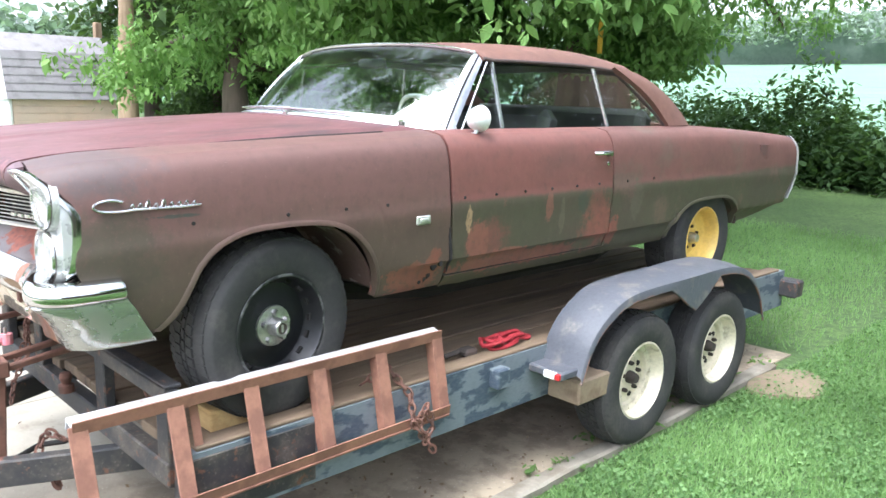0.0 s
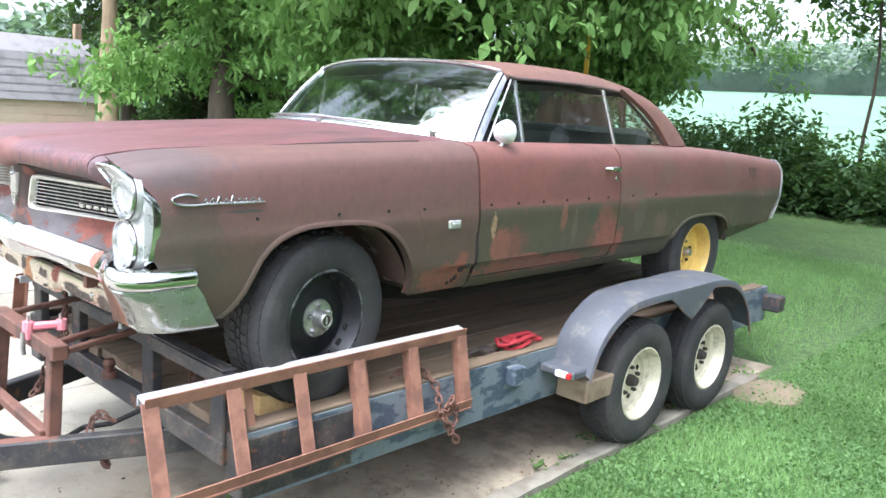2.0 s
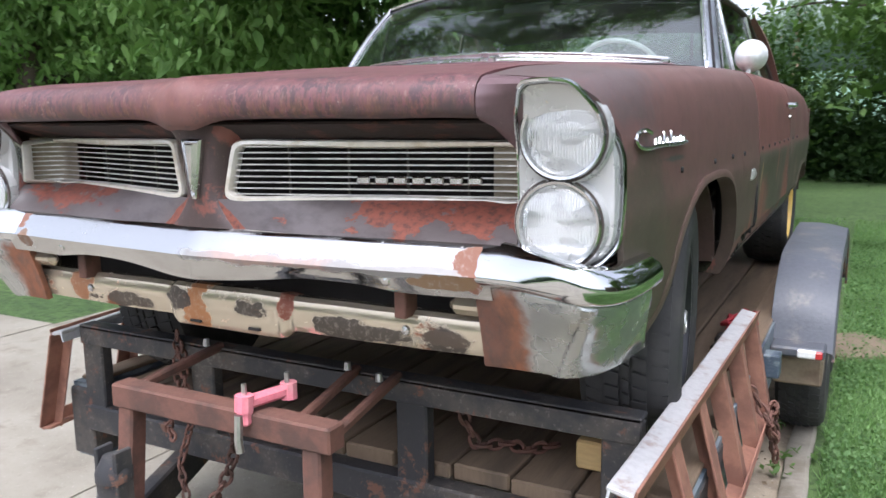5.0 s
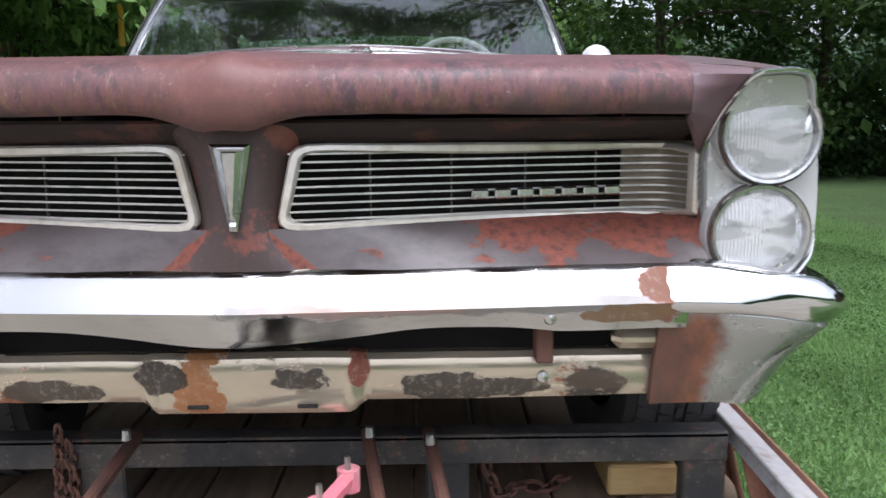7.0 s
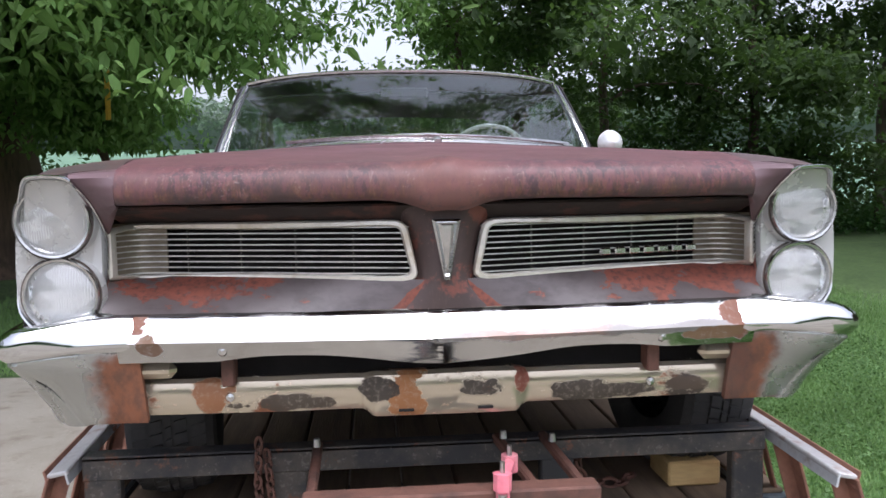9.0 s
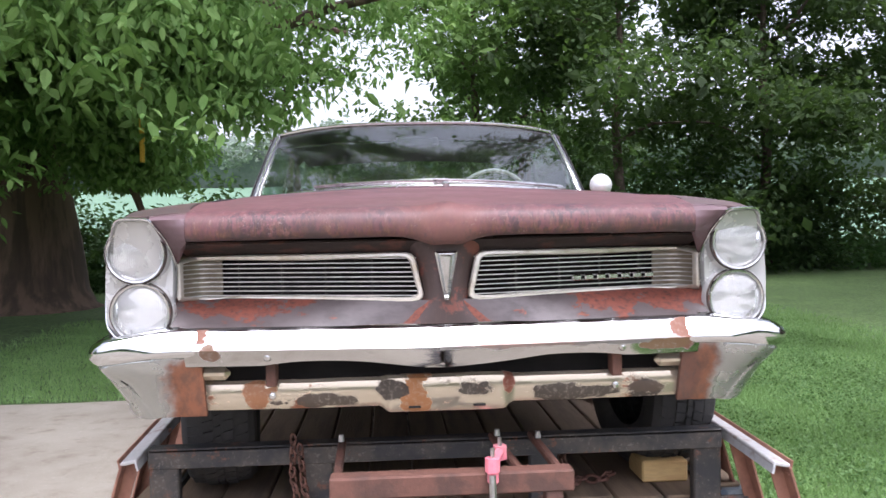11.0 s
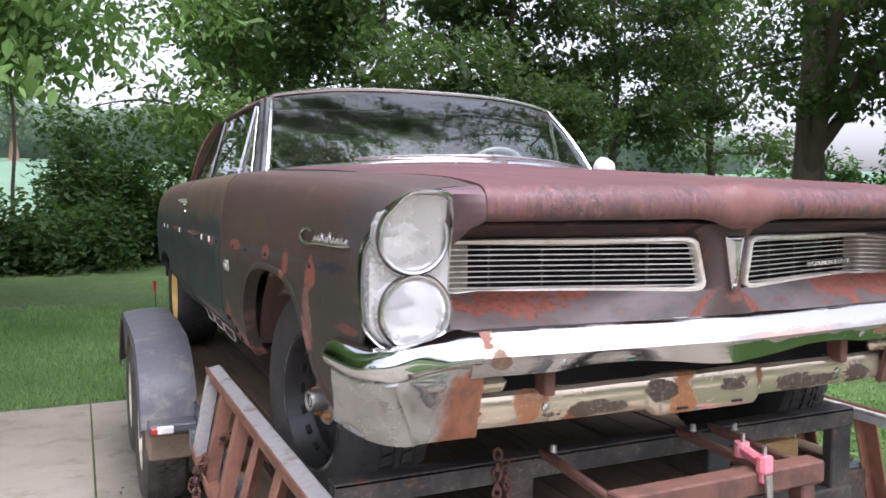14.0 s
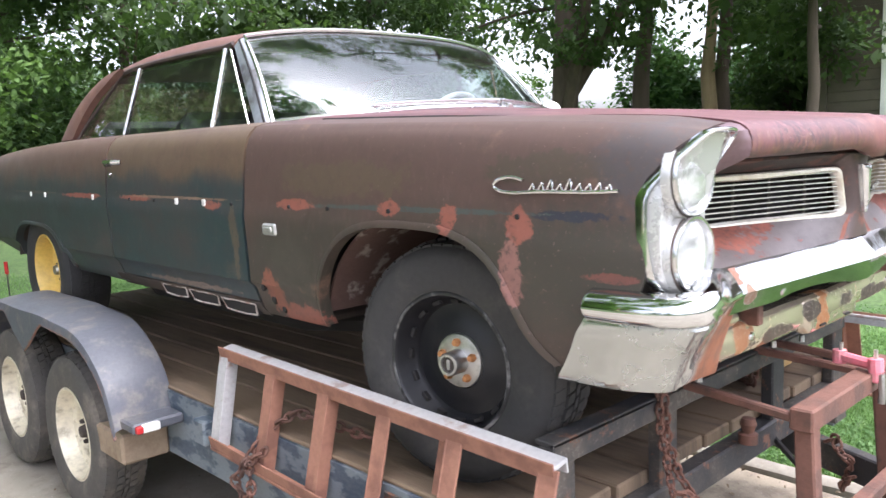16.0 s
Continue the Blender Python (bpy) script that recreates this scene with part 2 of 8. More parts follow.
def glass(name, tint=(0.9, 0.95, 0.93), rough=0.02, haze=0.0, shine=1.9, flutes=False, head_on=0.05, graze=0.9):
    m, n, l, b = nodes_of(name)
    g = n.new("ShaderNodeBsdfGlossy")
    g.inputs["Roughness"].default_value = rough
    g.inputs["Color"].default_value = (1, 1, 1, 1)
    t = n.new("ShaderNodeBsdfTransparent")
    t.inputs["Color"].default_value = (*tint, 1)
    f = n.new("ShaderNodeLayerWeight")
    f.inputs["Blend"].default_value = 0.5
    m1 = n.new("ShaderNodeMixShader")
    refl = calc(n, l, "ADD", calc(n, l, "MULTIPLY", calc(n, l, "POWER", f.outputs["Facing"], 4.0), graze), head_on)
    l.new(calc(n, l, "MINIMUM", calc(n, l, "MULTIPLY", refl, shine), 0.42), m1.inputs[0])
    if haze:
        d = n.new("ShaderNodeBsdfDiffuse")
        d.inputs["Color"].default_value = (0.82, 0.82, 0.80, 1)
        m2 = n.new("ShaderNodeMixShader")
        haze_mask = step(n, l, tex(n, l, 6, 7, 0.65), 0.3, 0.8)
        if flutes:
            # upright ribs in blocks, their white put in for reflected sky
            ribs = n.new("ShaderNodeTexWave")
            ribs.inputs["Scale"].default_value, ribs.inputs["Distortion"].default_value = 60.0, 1.5
            c = n.new("ShaderNodeTexCoord")
            l.new(c.outputs["Object"], ribs.inputs["Vector"])
            blocks = step(n, l, tex(n, l, 15, 3, 0.5, (0.8, 1, 2.4), (2, 0, 0)), 0.44, 0.52)
            haze_mask = calc(n, l, "ADD", calc(n, l, "MULTIPLY", calc(n, l, "MULTIPLY", ribs.outputs["Fac"], blocks), 0.9), 0.04)
        l.new(calc(n, l, "MULTIPLY", haze_mask, haze), m2.inputs[0])
        l.new(t.outputs[0], m2.inputs[1])
        l.new(d.outputs[0], m2.inputs[2])
        l.new(m2.outputs[0], m1.inputs[1])
    else:
        l.new(t.outputs[0], m1.inputs[1])
    l.new(g.outputs[0], m1.inputs[2])
    l.new(m1.outputs[0], n["Material Output"].inputs["Surface"])
    return m


def leaf_mat(name, a, b_, gloss=0.6):
    m, n, l, b = nodes_of(name)
    geo = n.new("ShaderNodeNewGeometry")
    rnd = geo.outputs["Random Per Island"]
    clump = tex(n, l, 0.7, 3, 0.5)
    col = mixc(n, l, rnd, a, b_)
    col = mixc(n, l, step(n, l, clump, 0.35, 0.7), col, mixc(n, l, 0.6, col, tuple(c * 0.55 for c in a)))
    l.new(col, b.inputs["Base Color"])
    b.inputs["Roughness"].default_value = gloss
    b.inputs["Specular IOR Level"].default_value = 0.22
    tr = n.new("ShaderNodeBsdfTranslucent")
    l.new(mixc(n, l, 0.5, col, (0.16, 0.3, 0.04)), tr.inputs["Color"])
    mx = n.new("ShaderNodeMixShader")
    mx.inputs[0].default_value = 0.4
    l.new(b.outputs[0], mx.inputs[1])
    l.new(tr.outputs[0], mx.inputs[2])
    l.new(mx.outputs[0], n["Material Output"].inputs["Surface"])
    return m


OLIVE = (0.068, 0.062, 0.038)
GREY = (0.098, 0.070, 0.068)
BRIGHT_RUST = (0.25, 0.085, 0.058)
hood_mat = body_paint("hood_rust_paint", (0.143, 0.055, 0.059), (0.13, 0.039, 0.043), 0.86, 0.06, 0.25, (0.26, 0.135, 0.115), 0.60, 0.75, 7.0, 0.52, 1.0, streaks=0.35, drips=True)
roof_mat = body_paint("roof_rust_paint", (0.16, 0.078, 0.058), (0.13, 0.064, 0.05), 0.8, 0.1, 0.3, (0.20, 0.105, 0.078), 0.55, 0.7, 6.0, 0.66, 2.0)
fender_d_mat = body_paint("fender_primer_paint", (0.135, 0.07, 0.06), (0.09, 0.064, 0.046), 0.70, 0.13, 0.30, (0.10, 0.07, 0.062), 0.6, 0.75, 2.2, seed=3.0,
                          blots=((-0.62, 1.54, 0.22, 0.10, GREY), (-0.56, 1.28, 0.16, 0.16, (0.075, 0.06, 0.042)), (0.60, 1.04, 0.17, 0.085, (0.21, 0.075, 0.052)), (0.70, 1.08, 0.05, 0.09, (0.2, 0.07, 0.045)), (-0.38, 1.385, 0.10, 0.008, (0.05, 0.06, 0.05))))
door_d_mat = body_paint("door_primer_paint", (0.165, 0.066, 0.054), OLIVE, 0.738, 0.012, 0.045, (0.17, 0.072, 0.052), 0.55, 0.60, 2.6, 0.58, 4.0, band=(0.2, 0.74),
                        blots=((1.02, 1.15, 0.13, 0.12, (0.155, 0.062, 0.048)), (1.80, 1.25, 0.10, 0.09, (0.16, 0.07, 0.052)), (1.84, 1.15, 0.16, 0.11, (0.21, 0.075, 0.055)), (1.25, 1.055, 0.62, 0.045, (0.20, 0.07, 0.05)), (0.95, 1.16, 0.07, 0.13, (0.2, 0.08, 0.055)), (0.89, 1.27, 0.02, 0.07, (0.33, 0.22, 0.12)), (1.42, 1.27, 0.03, 0.09, (0.19, 0.085, 0.06)), (1.52, 1.22, 0.025, 0.10, (0.11, 0.09, 0.06)), (1.68, 1.28, 0.05, 0.06, (0.055, 0.06, 0.042)), (1.15, 1.09, 0.16, 0.03, (0.2, 0.075, 0.055)), (1.75, 1.06, 0.12, 0.03, (0.085, 0.075, 0.045))))
quarter_d_mat = body_paint("quarter_primer_paint", (0.145, 0.066, 0.055), OLIVE, 0.735, 0.014, 0.07, (0.125, 0.078, 0.06), 0.54, 0.66, 3.0, 0.58, 5.0, blots=((1.96, 1.10, 0.05, 0.09, (0.2, 0.07, 0.05)), (2.15, 1.25, 0.06, 0.12, (0.095, 0.08, 0.055)), (2.40, 1.18, 0.09, 0.09, (0.12, 0.08, 0.058)), (3.75, 1.2, 0.30, 0.10, (0.07, 0.06, 0.042)), (3.68, 1.46, 0.06, 0.05, (0.10, 0.055, 0.048))))
fender_p_mat = body_paint("fender_olive_paint", (0.080, 0.049, 0.039), (0.042, 0.037, 0.027), 0.74, 0.08, 0.2, (0.13, 0.08, 0.055), 0.6, 0.7, 5.0, 0.58, 6.0,
                          blots=((-0.50, 1.25, 0.24, 0.15, (0.045, 0.040, 0.030)), (0.28, 1.44, 0.34, 0.06, (0.088, 0.062, 0.04)), (0.60, 1.2, 0.16, 0.11, (0.055, 0.048, 0.036)), (-0.45, 1.46, 0.22, 0.045, (0.062, 0.047, 0.032)), (-0.66, 1.47, 0.13, 0.10, (0.058, 0.05, 0.05)), (-0.50, 1.363, 0.13, 0.014, (0.02, 0.025, 0.04)), (0.0, 1.365, 0.55, 0.008, (0.055, 0.07, 0.062)), (0.50, 1.366, 0.11, 0.020, BRIGHT_RUST), (0.07, 1.365, 0.05, 0.025, BRIGHT_RUST), (-0.14, 1.345, 0.035, 0.045, BRIGHT_RUST),
                                 (-0.362, 1.335, 0.045, 0.05, BRIGHT_RUST), (-0.335, 1.23, 0.035, 0.10, (0.25, 0.12, 0.10)), (0.56, 1.01, 0.18, 0.05, BRIGHT_RUST), (0.67, 1.07, 0.06, 0.08, (0.22, 0.08, 0.05)), (-0.60, 1.236, 0.08, 0.012, (0.16, 0.06, 0.045))))
door_p_mat = body_paint("door_teal_paint", (0.115, 0.078, 0.05), (0.022, 0.040, 0.044), 0.85, 0.04, 0.22, (0.05, 0.05, 0.045), 0.6, 0.7, 5.0, 0.48, 7.5,
                        blots=((1.62, 1.365, 0.16, 0.014, BRIGHT_RUST), (1.0, 1.35, 0.06, 0.022, BRIGHT_RUST), (1.3, 1.372, 0.5, 0.006, (0.2, 0.13, 0.09)), (0.86, 1.25, 0.03, 0.16, (0.09, 0.07, 0.05)), (1.3, 1.045, 0.45, 0.014, (0.18, 0.13, 0.10))))
quarter_p_mat = body_paint("quarter_teal_paint", (0.115, 0.07, 0.05), (0.032, 0.045, 0.044), 0.84, 0.07, 0.3, (0.06, 0.055, 0.045), 0.6, 0.7, 5.0, 0.5, 8.5,
                           blots=((2.22, 1.364, 0.28, 0.014, BRIGHT_RUST), (2.9, 1.37, 0.4, 0.008, (0.09, 0.075, 0.06))))


def valance_paint():
    """Grey valance, bare red patches beside the centre post and along one half."""
    m, n, l, b = nodes_of("valance_grey_paint")
    x = height_of(n, l, "X")
    ax = calc(n, l, "ABSOLUTE", x)
    cloud = tex(n, l, 9, 8, 0.68, (1, 1, 2), (2.3, 0, 0))
    fine = tex(n, l, 60, 6, 0.7)
    col = mixc(n, l, step(n, l, cloud, 0.4, 0.7), (0.088, 0.072, 0.07), (0.045, 0.034, 0.033))
    half = calc(n, l, "MULTIPLY", step(n, l, ax, 0.28, 0.42), calc(n, l, "ADD", 0.16, calc(n, l, "MULTIPLY", step(n, l, x, -0.1, 0.1), 0.06)))
    flare = calc(n, l, "SUBTRACT", ax, calc(n, l, "MULTIPLY", calc(n, l, "SUBTRACT", 0.715, height_of(n, l, "Z")), 1.2))
    mid = calc(n, l, "MULTIPLY", step(n, l, flare, 0.040, 0.018), 0.42)
    high = step(n, l, calc(n, l, "ADD", height_of(n, l, "Z"), calc(n, l, "MULTIPLY", calc(n, l, "SUBTRACT", cloud, 0.5), 0.12)), 0.652, 0.668)
    half = calc(n, l, "MULTIPLY", half, calc(n, l, "ADD", calc(n, l, "MULTIPLY", high, 0.85), 0.15))
    rust = step(n, l, calc(n, l, "ADD", cloud, calc(n, l, "ADD", half, mid)), 0.62, 0.66)
    col = mixc(n, l, rust, col, mixc(n, l, step(n, l, fine, 0.4, 0.7), (0.20, 0.057, 0.033), (0.075, 0.027, 0.021)))
    l.new(col, b.inputs["Base Color"])
    l.new(calc(n, l, "ADD", calc(n, l, "MULTIPLY", rust, 0.3), 0.42), b.inputs["Roughness"])
    bump(n, l, b, calc(n, l, "ADD", fine, rust), 0.15, 0.003)
    return m


valance_mat = valance_paint()
# near-black base all over, with patches of rust
header_mat = simple("dark_header_rust_patches", (0.026, 0.015, 0.012), 0.8, 0, 0.3, 12, (0.085, 0.032, 0.022), 0.3, 0.52, 0.62)
cap_mat = body_paint("nose_cap_paint", (0.125, 0.075, 0.082), (0.11, 0.06, 0.062), 0.84, 0.05, 0.2, (0.15, 0.10, 0.105), 0.55, 0.7, 9.0, 0.5, 12.0)
post_mat = body_paint("nose_post_rust", (0.050, 0.028, 0.024), (0.052, 0.034, 0.030), 0.8, 0.1, 0.2, (0.16, 0.055, 0.038), 0.52, 0.6, 14.0, 0.55, 11.0)
chrome = worn_chrome("chrome_bumper", 0.68, None, 0.04, (0.56, 0.56, 0.55), 0.15, 1.0, dents=1.6, stain=(-0.05, 0.72, 0.572, 0.594), spots=((0.66, 1.20, 0.035, 0.05, (0.20, 0.085, 0.05)), (-0.665, 1.225, 0.03, 0.022, (0.20, 0.085, 0.05)), (-0.63, 1.17, 0.03, 0.02, (0.17, 0.10, 0.06)), (0.62, 1.165, 0.09, 0.014, (0.2, 0.12, 0.06))))
chrome_low = worn_chrome("peeling_bumper_plating", 0.60, None, 0.05, (0.56, 0.485, 0.365), 0.18, 4.0, ((0.26, 0.10, 0.045), (0.06, 0.046, 0.034)), 5.5, shine=0.62,
                         spots=((-0.088, 1.035, 0.04, 0.09, (0.33, 0.14, 0.05)), (-0.15, 1.05, 0.035, 0.026, (0.05, 0.038, 0.028)), (0.10, 1.048, 0.06, 0.022, (0.06, 0.047, 0.034)), (0.172, 1.06, 0.016, 0.03, (0.2, 0.055, 0.03)), (0.33, 1.026, 0.15, 0.022, (0.055, 0.042, 0.03)), (0.58, 1.03, 0.07, 0.016, (0.08, 0.056, 0.038)), (-0.34, 1.022, 0.11, 0.017, (0.07, 0.052, 0.036)), (-0.52, 1.04, 0.04, 0.04, (0.28, 0.12, 0.05))))
chrome_wing = worn_chrome("dull_bumper_wing", 0.72, (0.752, 0.562), 0.05, (0.44, 0.45, 0.425), 0.30, 7.0, ((0.26, 0.09, 0.036), (0.14, 0.05, 0.026)), dents=0.6, shine=0.74)
trim = simple("bright_trim", (0.66, 0.66, 0.65), 0.24, 1.0, 0.3, 20, relief=0.05)
bezel_mat = worn_chrome("headlamp_bezel_metal", 0.68, None, 0.05, (0.50, 0.50, 0.485), 0.34, 3.0, ((0.42, 0.27, 0.10), (0.25, 0.23, 0.20)), shine=0.42)
grille_frame_mat = simple("grille_frame_aluminium", (0.74, 0.70, 0.62), 0.34, 0.45, 0.3, 14, (0.55, 0.48, 0.36), 0.08, 0.5, 0.7)
grille_mat = simple("grille_aluminium", (0.66, 0.65, 0.62), 0.36, 0.75, 0.4, 15, relief=0.08)
pillar_mat = simple("dull_pillar_paint", (0.075, 0.055, 0.05), 0.5, 0.1, 0.4, 14, (0.12, 0.085, 0.075), 0.1)
mirror_shell = simple("pale_mirror_shell", (0.80, 0.80, 0.79), 0.4, 0.35, 0.15, 20, relief=0.05)
post_metal = simple("dull_pillar_metal", (0.34, 0.36, 0.39), 0.38, 0.8, 0.4, 14, (0.14, 0.13, 0.13), 0.1, 0.5, 0.7, stretch=(1, 1, 0.4))
upright_mat = simple("grimy_upright_metal", (0.10, 0.088, 0.075), 0.6, 0.3, 0.3, 12)
scuffed = simple("scuffed_rim_edge", (0.03, 0.03, 0.03), 0.5, 0.3, 0.3, 9, (0.22, 0.215, 0.21), 0.2, 0.48, 0.58)
tan_plate = simple("tarnished_tan_plate", (0.30, 0.255, 0.19), 0.5, 0.3, 0.3, 12, (0.19, 0.145, 0.09))
black = simple("black_underside", (0.018, 0.016, 0.015), 0.85, 0, 0.3, 6)
dark_grime = simple("dark_grime", (0.05, 0.04, 0.033), 0.85, 0, 0.4, 5, (0.09, 0.055, 0.04))
inner_mat = simple("inner_fender_grime", (0.085, 0.048, 0.037), 0.85, 0, 0.4, 11, (0.25, 0.215, 0.18), 0.5, 0.53, 0.62)
chrome_roll = worn_chrome("bright_bumper_roll", 0.78, None, 0.04, (0.66, 0.67, 0.67), 0.10, 9.0, dents=0.8)
rim_chrome = worn_chrome("bright_bezel_rim", 0.76, None, 0.04, (0.62, 0.63, 0.63), 0.12, 5.0, dents=0.4)
rubber = simple("tyre_rubber", (0.034, 0.033, 0.032), 0.8, 0, 0.3, 7, (0.065, 0.060, 0.053), 0.3)
rubber_grey = simple("dusty_tyre_rubber", (0.075, 0.069, 0.06), 0.88, 0, 0.3, 7, (0.15, 0.13, 0.105), 0.35)
black_wheel = simple("black_wheel_paint", (0.014, 0.014, 0.016), 0.42, 0.2, 0.3, 12, (0.04, 0.035, 0.033), lo=0.55, hi=0.8)
yellow_wheel = simple("yellow_wheel_paint", (0.72, 0.50, 0.12), 0.45, 0, 0.2, 9, (0.55, 0.36, 0.10))
white_wheel = simple("cream_wheel_paint", (0.68, 0.62, 0.47), 0.42, 0.15, 0.2, 14, (0.30, 0.26, 0.19), 0.3, 0.5, 0.72)
hub_mat = simple("hub_metal", (0.6, 0.59, 0.57), 0.42, 1.0, 0.4, 25, relief=0.1)
rusty = simple("rusty_brown_steel", (0.145, 0.066, 0.045), 0.8, 0, 0.35, 11, (0.078, 0.042, 0.031), 0.5, 0.44, 0.64)
ramp_mat = simple("rust_red_ramp_steel", (0.285, 0.135, 0.088), 0.75, 0, 0.3, 9, (0.19, 0.088, 0.06), 0.45, 0.45, 0.62)
ramp_top_mat = simple("bare_worn_steel", (0.52, 0.51, 0.50), 0.55, 0.3, 0.3, 18, (0.36, 0.28, 0.24), 0.3, 0.52, 0.68)

flaked_edge = simple("flaked_pale_edge", (0.46, 0.40, 0.36), 0.8, 0, 0.3, 30, (0.25, 0.13, 0.09), 0.3, 0.5, 0.62)
edge_rust = simple("rusty_fender_edge", (0.085, 0.09, 0.104), 0.6, 0, 0.3, 12, (0.21, 0.10, 0.065), 0.3, 0.42, 0.52)
pale_steel = simple("pale_scoured_steel", (0.60, 0.61, 0.62), 0.5, 0.3, 0.3, 14, (0.40, 0.36, 0.33), 0.25, 0.5, 0.66)


def chipped_steel():
    """Old black paint, scraped to grey and dusted with rust."""
    m, n, l, b = nodes_of("chipped_black_steel")
    chip = tex(n, l, 90, 8, 0.72, (1, 1, 1), (3, 1, 0))
    dust = tex(n, l, 7, 7, 0.65)
    col = mixc(n, l, step(n, l, dust, 0.4, 0.7), (0.026, 0.026, 0.028), (0.085, 0.072, 0.058))
    col = mixc(n, l, step(n, l, tex(n, l, 16, 8, 0.7, (1, 1, 1), (0, 5, 0)), 0.58, 0.64), col, (0.13, 0.062, 0.038))
    scrape = step(n, l, calc(n, l, "ADD", chip, calc(n, l, "MULTIPLY", dust, 0.35)), 0.76, 0.82)
    col = mixc(n, l, calc(n, l, "MULTIPLY", scrape, 0.7), col, (0.15, 0.135, 0.115))
    l.new(col, b.inputs["Base Color"])
    l.new(calc(n, l, "ADD", 0.5, calc(n, l, "MULTIPLY", dust, 0.35)), b.inputs["Roughness"])
    bump(n, l, b, chip, 0.35, 0.003)
    return m


frame_black = chipped_steel()

frame_blue = simple("blue_grey_frame_paint", (0.15, 0.175, 0.19), 0.6, 0, 0.3, 9, (0.045, 0.065, 0.09), 0.25, 0.49, 0.55, stretch=(1, 0.6, 1.4))
fender_mat = simple("slate_fender_paint", (0.085, 0.09, 0.104), 0.5, 0, 0.3, 9, (0.18, 0.165, 0.15), 0.4, 0.5, 0.7)
tan_steel = simple("tan_steel", (0.30, 0.225, 0.15), 0.7, 0, 0.3, 8, (0.17, 0.11, 0.07), 0.3)
wood_mat = simple("weathered_deck_wood", (0.185, 0.13, 0.082), 0.85, 0, 0.35, 2.5, (0.10, 0.074, 0.05), 0.5, stretch=(6, 0.6, 1), fine=25)
block_mat = simple("yellow_pine_wood", (0.58, 0.40, 0.17), 0.7, 0, 0.2, 4, (0.48, 0.30, 0.12), 0.3, stretch=(1, 5, 5), fine=20)
pink_mat = simple("faded_pink_plastic", (0.80, 0.22, 0.27), 0.45, 0, 0.2, 12, (0.72, 0.32, 0.33))
red_mat = simple("red_webbing", (0.36, 0.022, 0.03), 0.75, 0, 0.3, 30)
tan_vinyl = simple("tan_vinyl", (0.40, 0.26, 0.17), 0.6, 0, 0.3, 9)
dark_vinyl = simple("dark_vinyl", (0.035, 0.033, 0.033), 0.6, 0, 0.3, 9)
pale_plastic = simple("ivory_plastic", (0.6, 0.62, 0.58), 0.35, 0, 0.2, 9)
windscreen_mat = glass("windscreen_glass", (0.74, 0.80, 0.78), 0.004, 0.008, 1.4, head_on=0.075, graze=0.2)
side_glass_mat = glass("side_glass", (0.88, 0.92, 0.90), 0.008, 0.006, 0.6)
# white diffuse haze paints the sky brightness into the fluted lens
lens_mat = glass("lamp_glass", (0.97, 0.98, 0.98), 0.02, 0.62, 1.6, flutes=True)


def fluted_mat():
    """Silvered reflector seen through the lens's upright flutes."""
    m, n, l, b = nodes_of("lamp_reflector")
    l.new(mixc(n, l, step(n, l, tex(n, l, 40, 4, 0.6), 0.4, 0.8), (0.95, 0.95, 0.94), (0.78, 0.79, 0.78)), b.inputs["Base Color"])
    b.inputs["Metallic"].default_value, b.inputs["Roughness"].default_value = 1.0, 0.05
    fl = n.new("ShaderNodeTexWave")
    fl.inputs["Scale"].default_value, fl.inputs["Distortion"].default_value = 34.0, 0.6
    c = n.new("ShaderNodeTexCoord")
    l.new(c.outputs["Object"], fl.inputs["Vector"])
    bump(n, l, b, calc(n, l, "ADD", fl.outputs["Fac"], calc(n, l, "MULTIPLY", tex(n, l, 30, 2, 0.5, (1, 1, 3.0)), 2.0)), 0.10, 0.003)
    return m


reflector = fluted_mat()


def concrete_mat():
    m, n, l, b = nodes_of("driveway_concrete")
    big = tex(n, l, 0.7, 8, 0.65)
    mid = tex(n, l, 4.5, 7, 0.65)
    col = mixc(n, l, step(n, l, big, 0.35, 0.68), (0.315, 0.285, 0.232), (0.215, 0.19, 0.15))
    col = mixc(n, l, calc(n, l, "MULTIPLY", step(n, l, mid, 0.5, 0.72), 0.7), col, (0.155, 0.127, 0.094))
    wx = calc(n, l, "ADD", height_of(n, l, "X"), calc(n, l, "MULTIPLY", calc(n, l, "SUBTRACT", big, 0.5), 2.2))
    soil = calc(n, l, "MULTIPLY", step(n, l, wx, -0.5, 0.5), step(n, l, calc(n, l, "ADD", height_of(n, l, "Y"), calc(n, l, "MULTIPLY", mid, 0.8)), -0.5, 0.4))
    col = mixc(n, l, calc(n, l, "MULTIPLY", soil, 0.85), col, mixc(n, l, step(n, l, mid, 0.42, 0.6), (0.33, 0.27, 0.19), (0.20, 0.157, 0.11)))
    grit = tex(n, l, 55, 5, 0.7)
    col = mixc(n, l, step(n, l, grit, 0.58, 0.72), col, (0.16, 0.13, 0.095))
    col = mixc(n, l, step(n, l, tex(n, l, 110, 3, 0.6, (1, 1, 1), (4, 0, 0)), 0.66, 0.72), col, (0.55, 0.52, 0.46))
    l.new(col, b.inputs["Base Color"])
    b.inputs["Roughness"].default_value = 0.92
    bump(n, l, b, calc(n, l, "ADD", grit, mid), 0.35, 0.006)
    return m


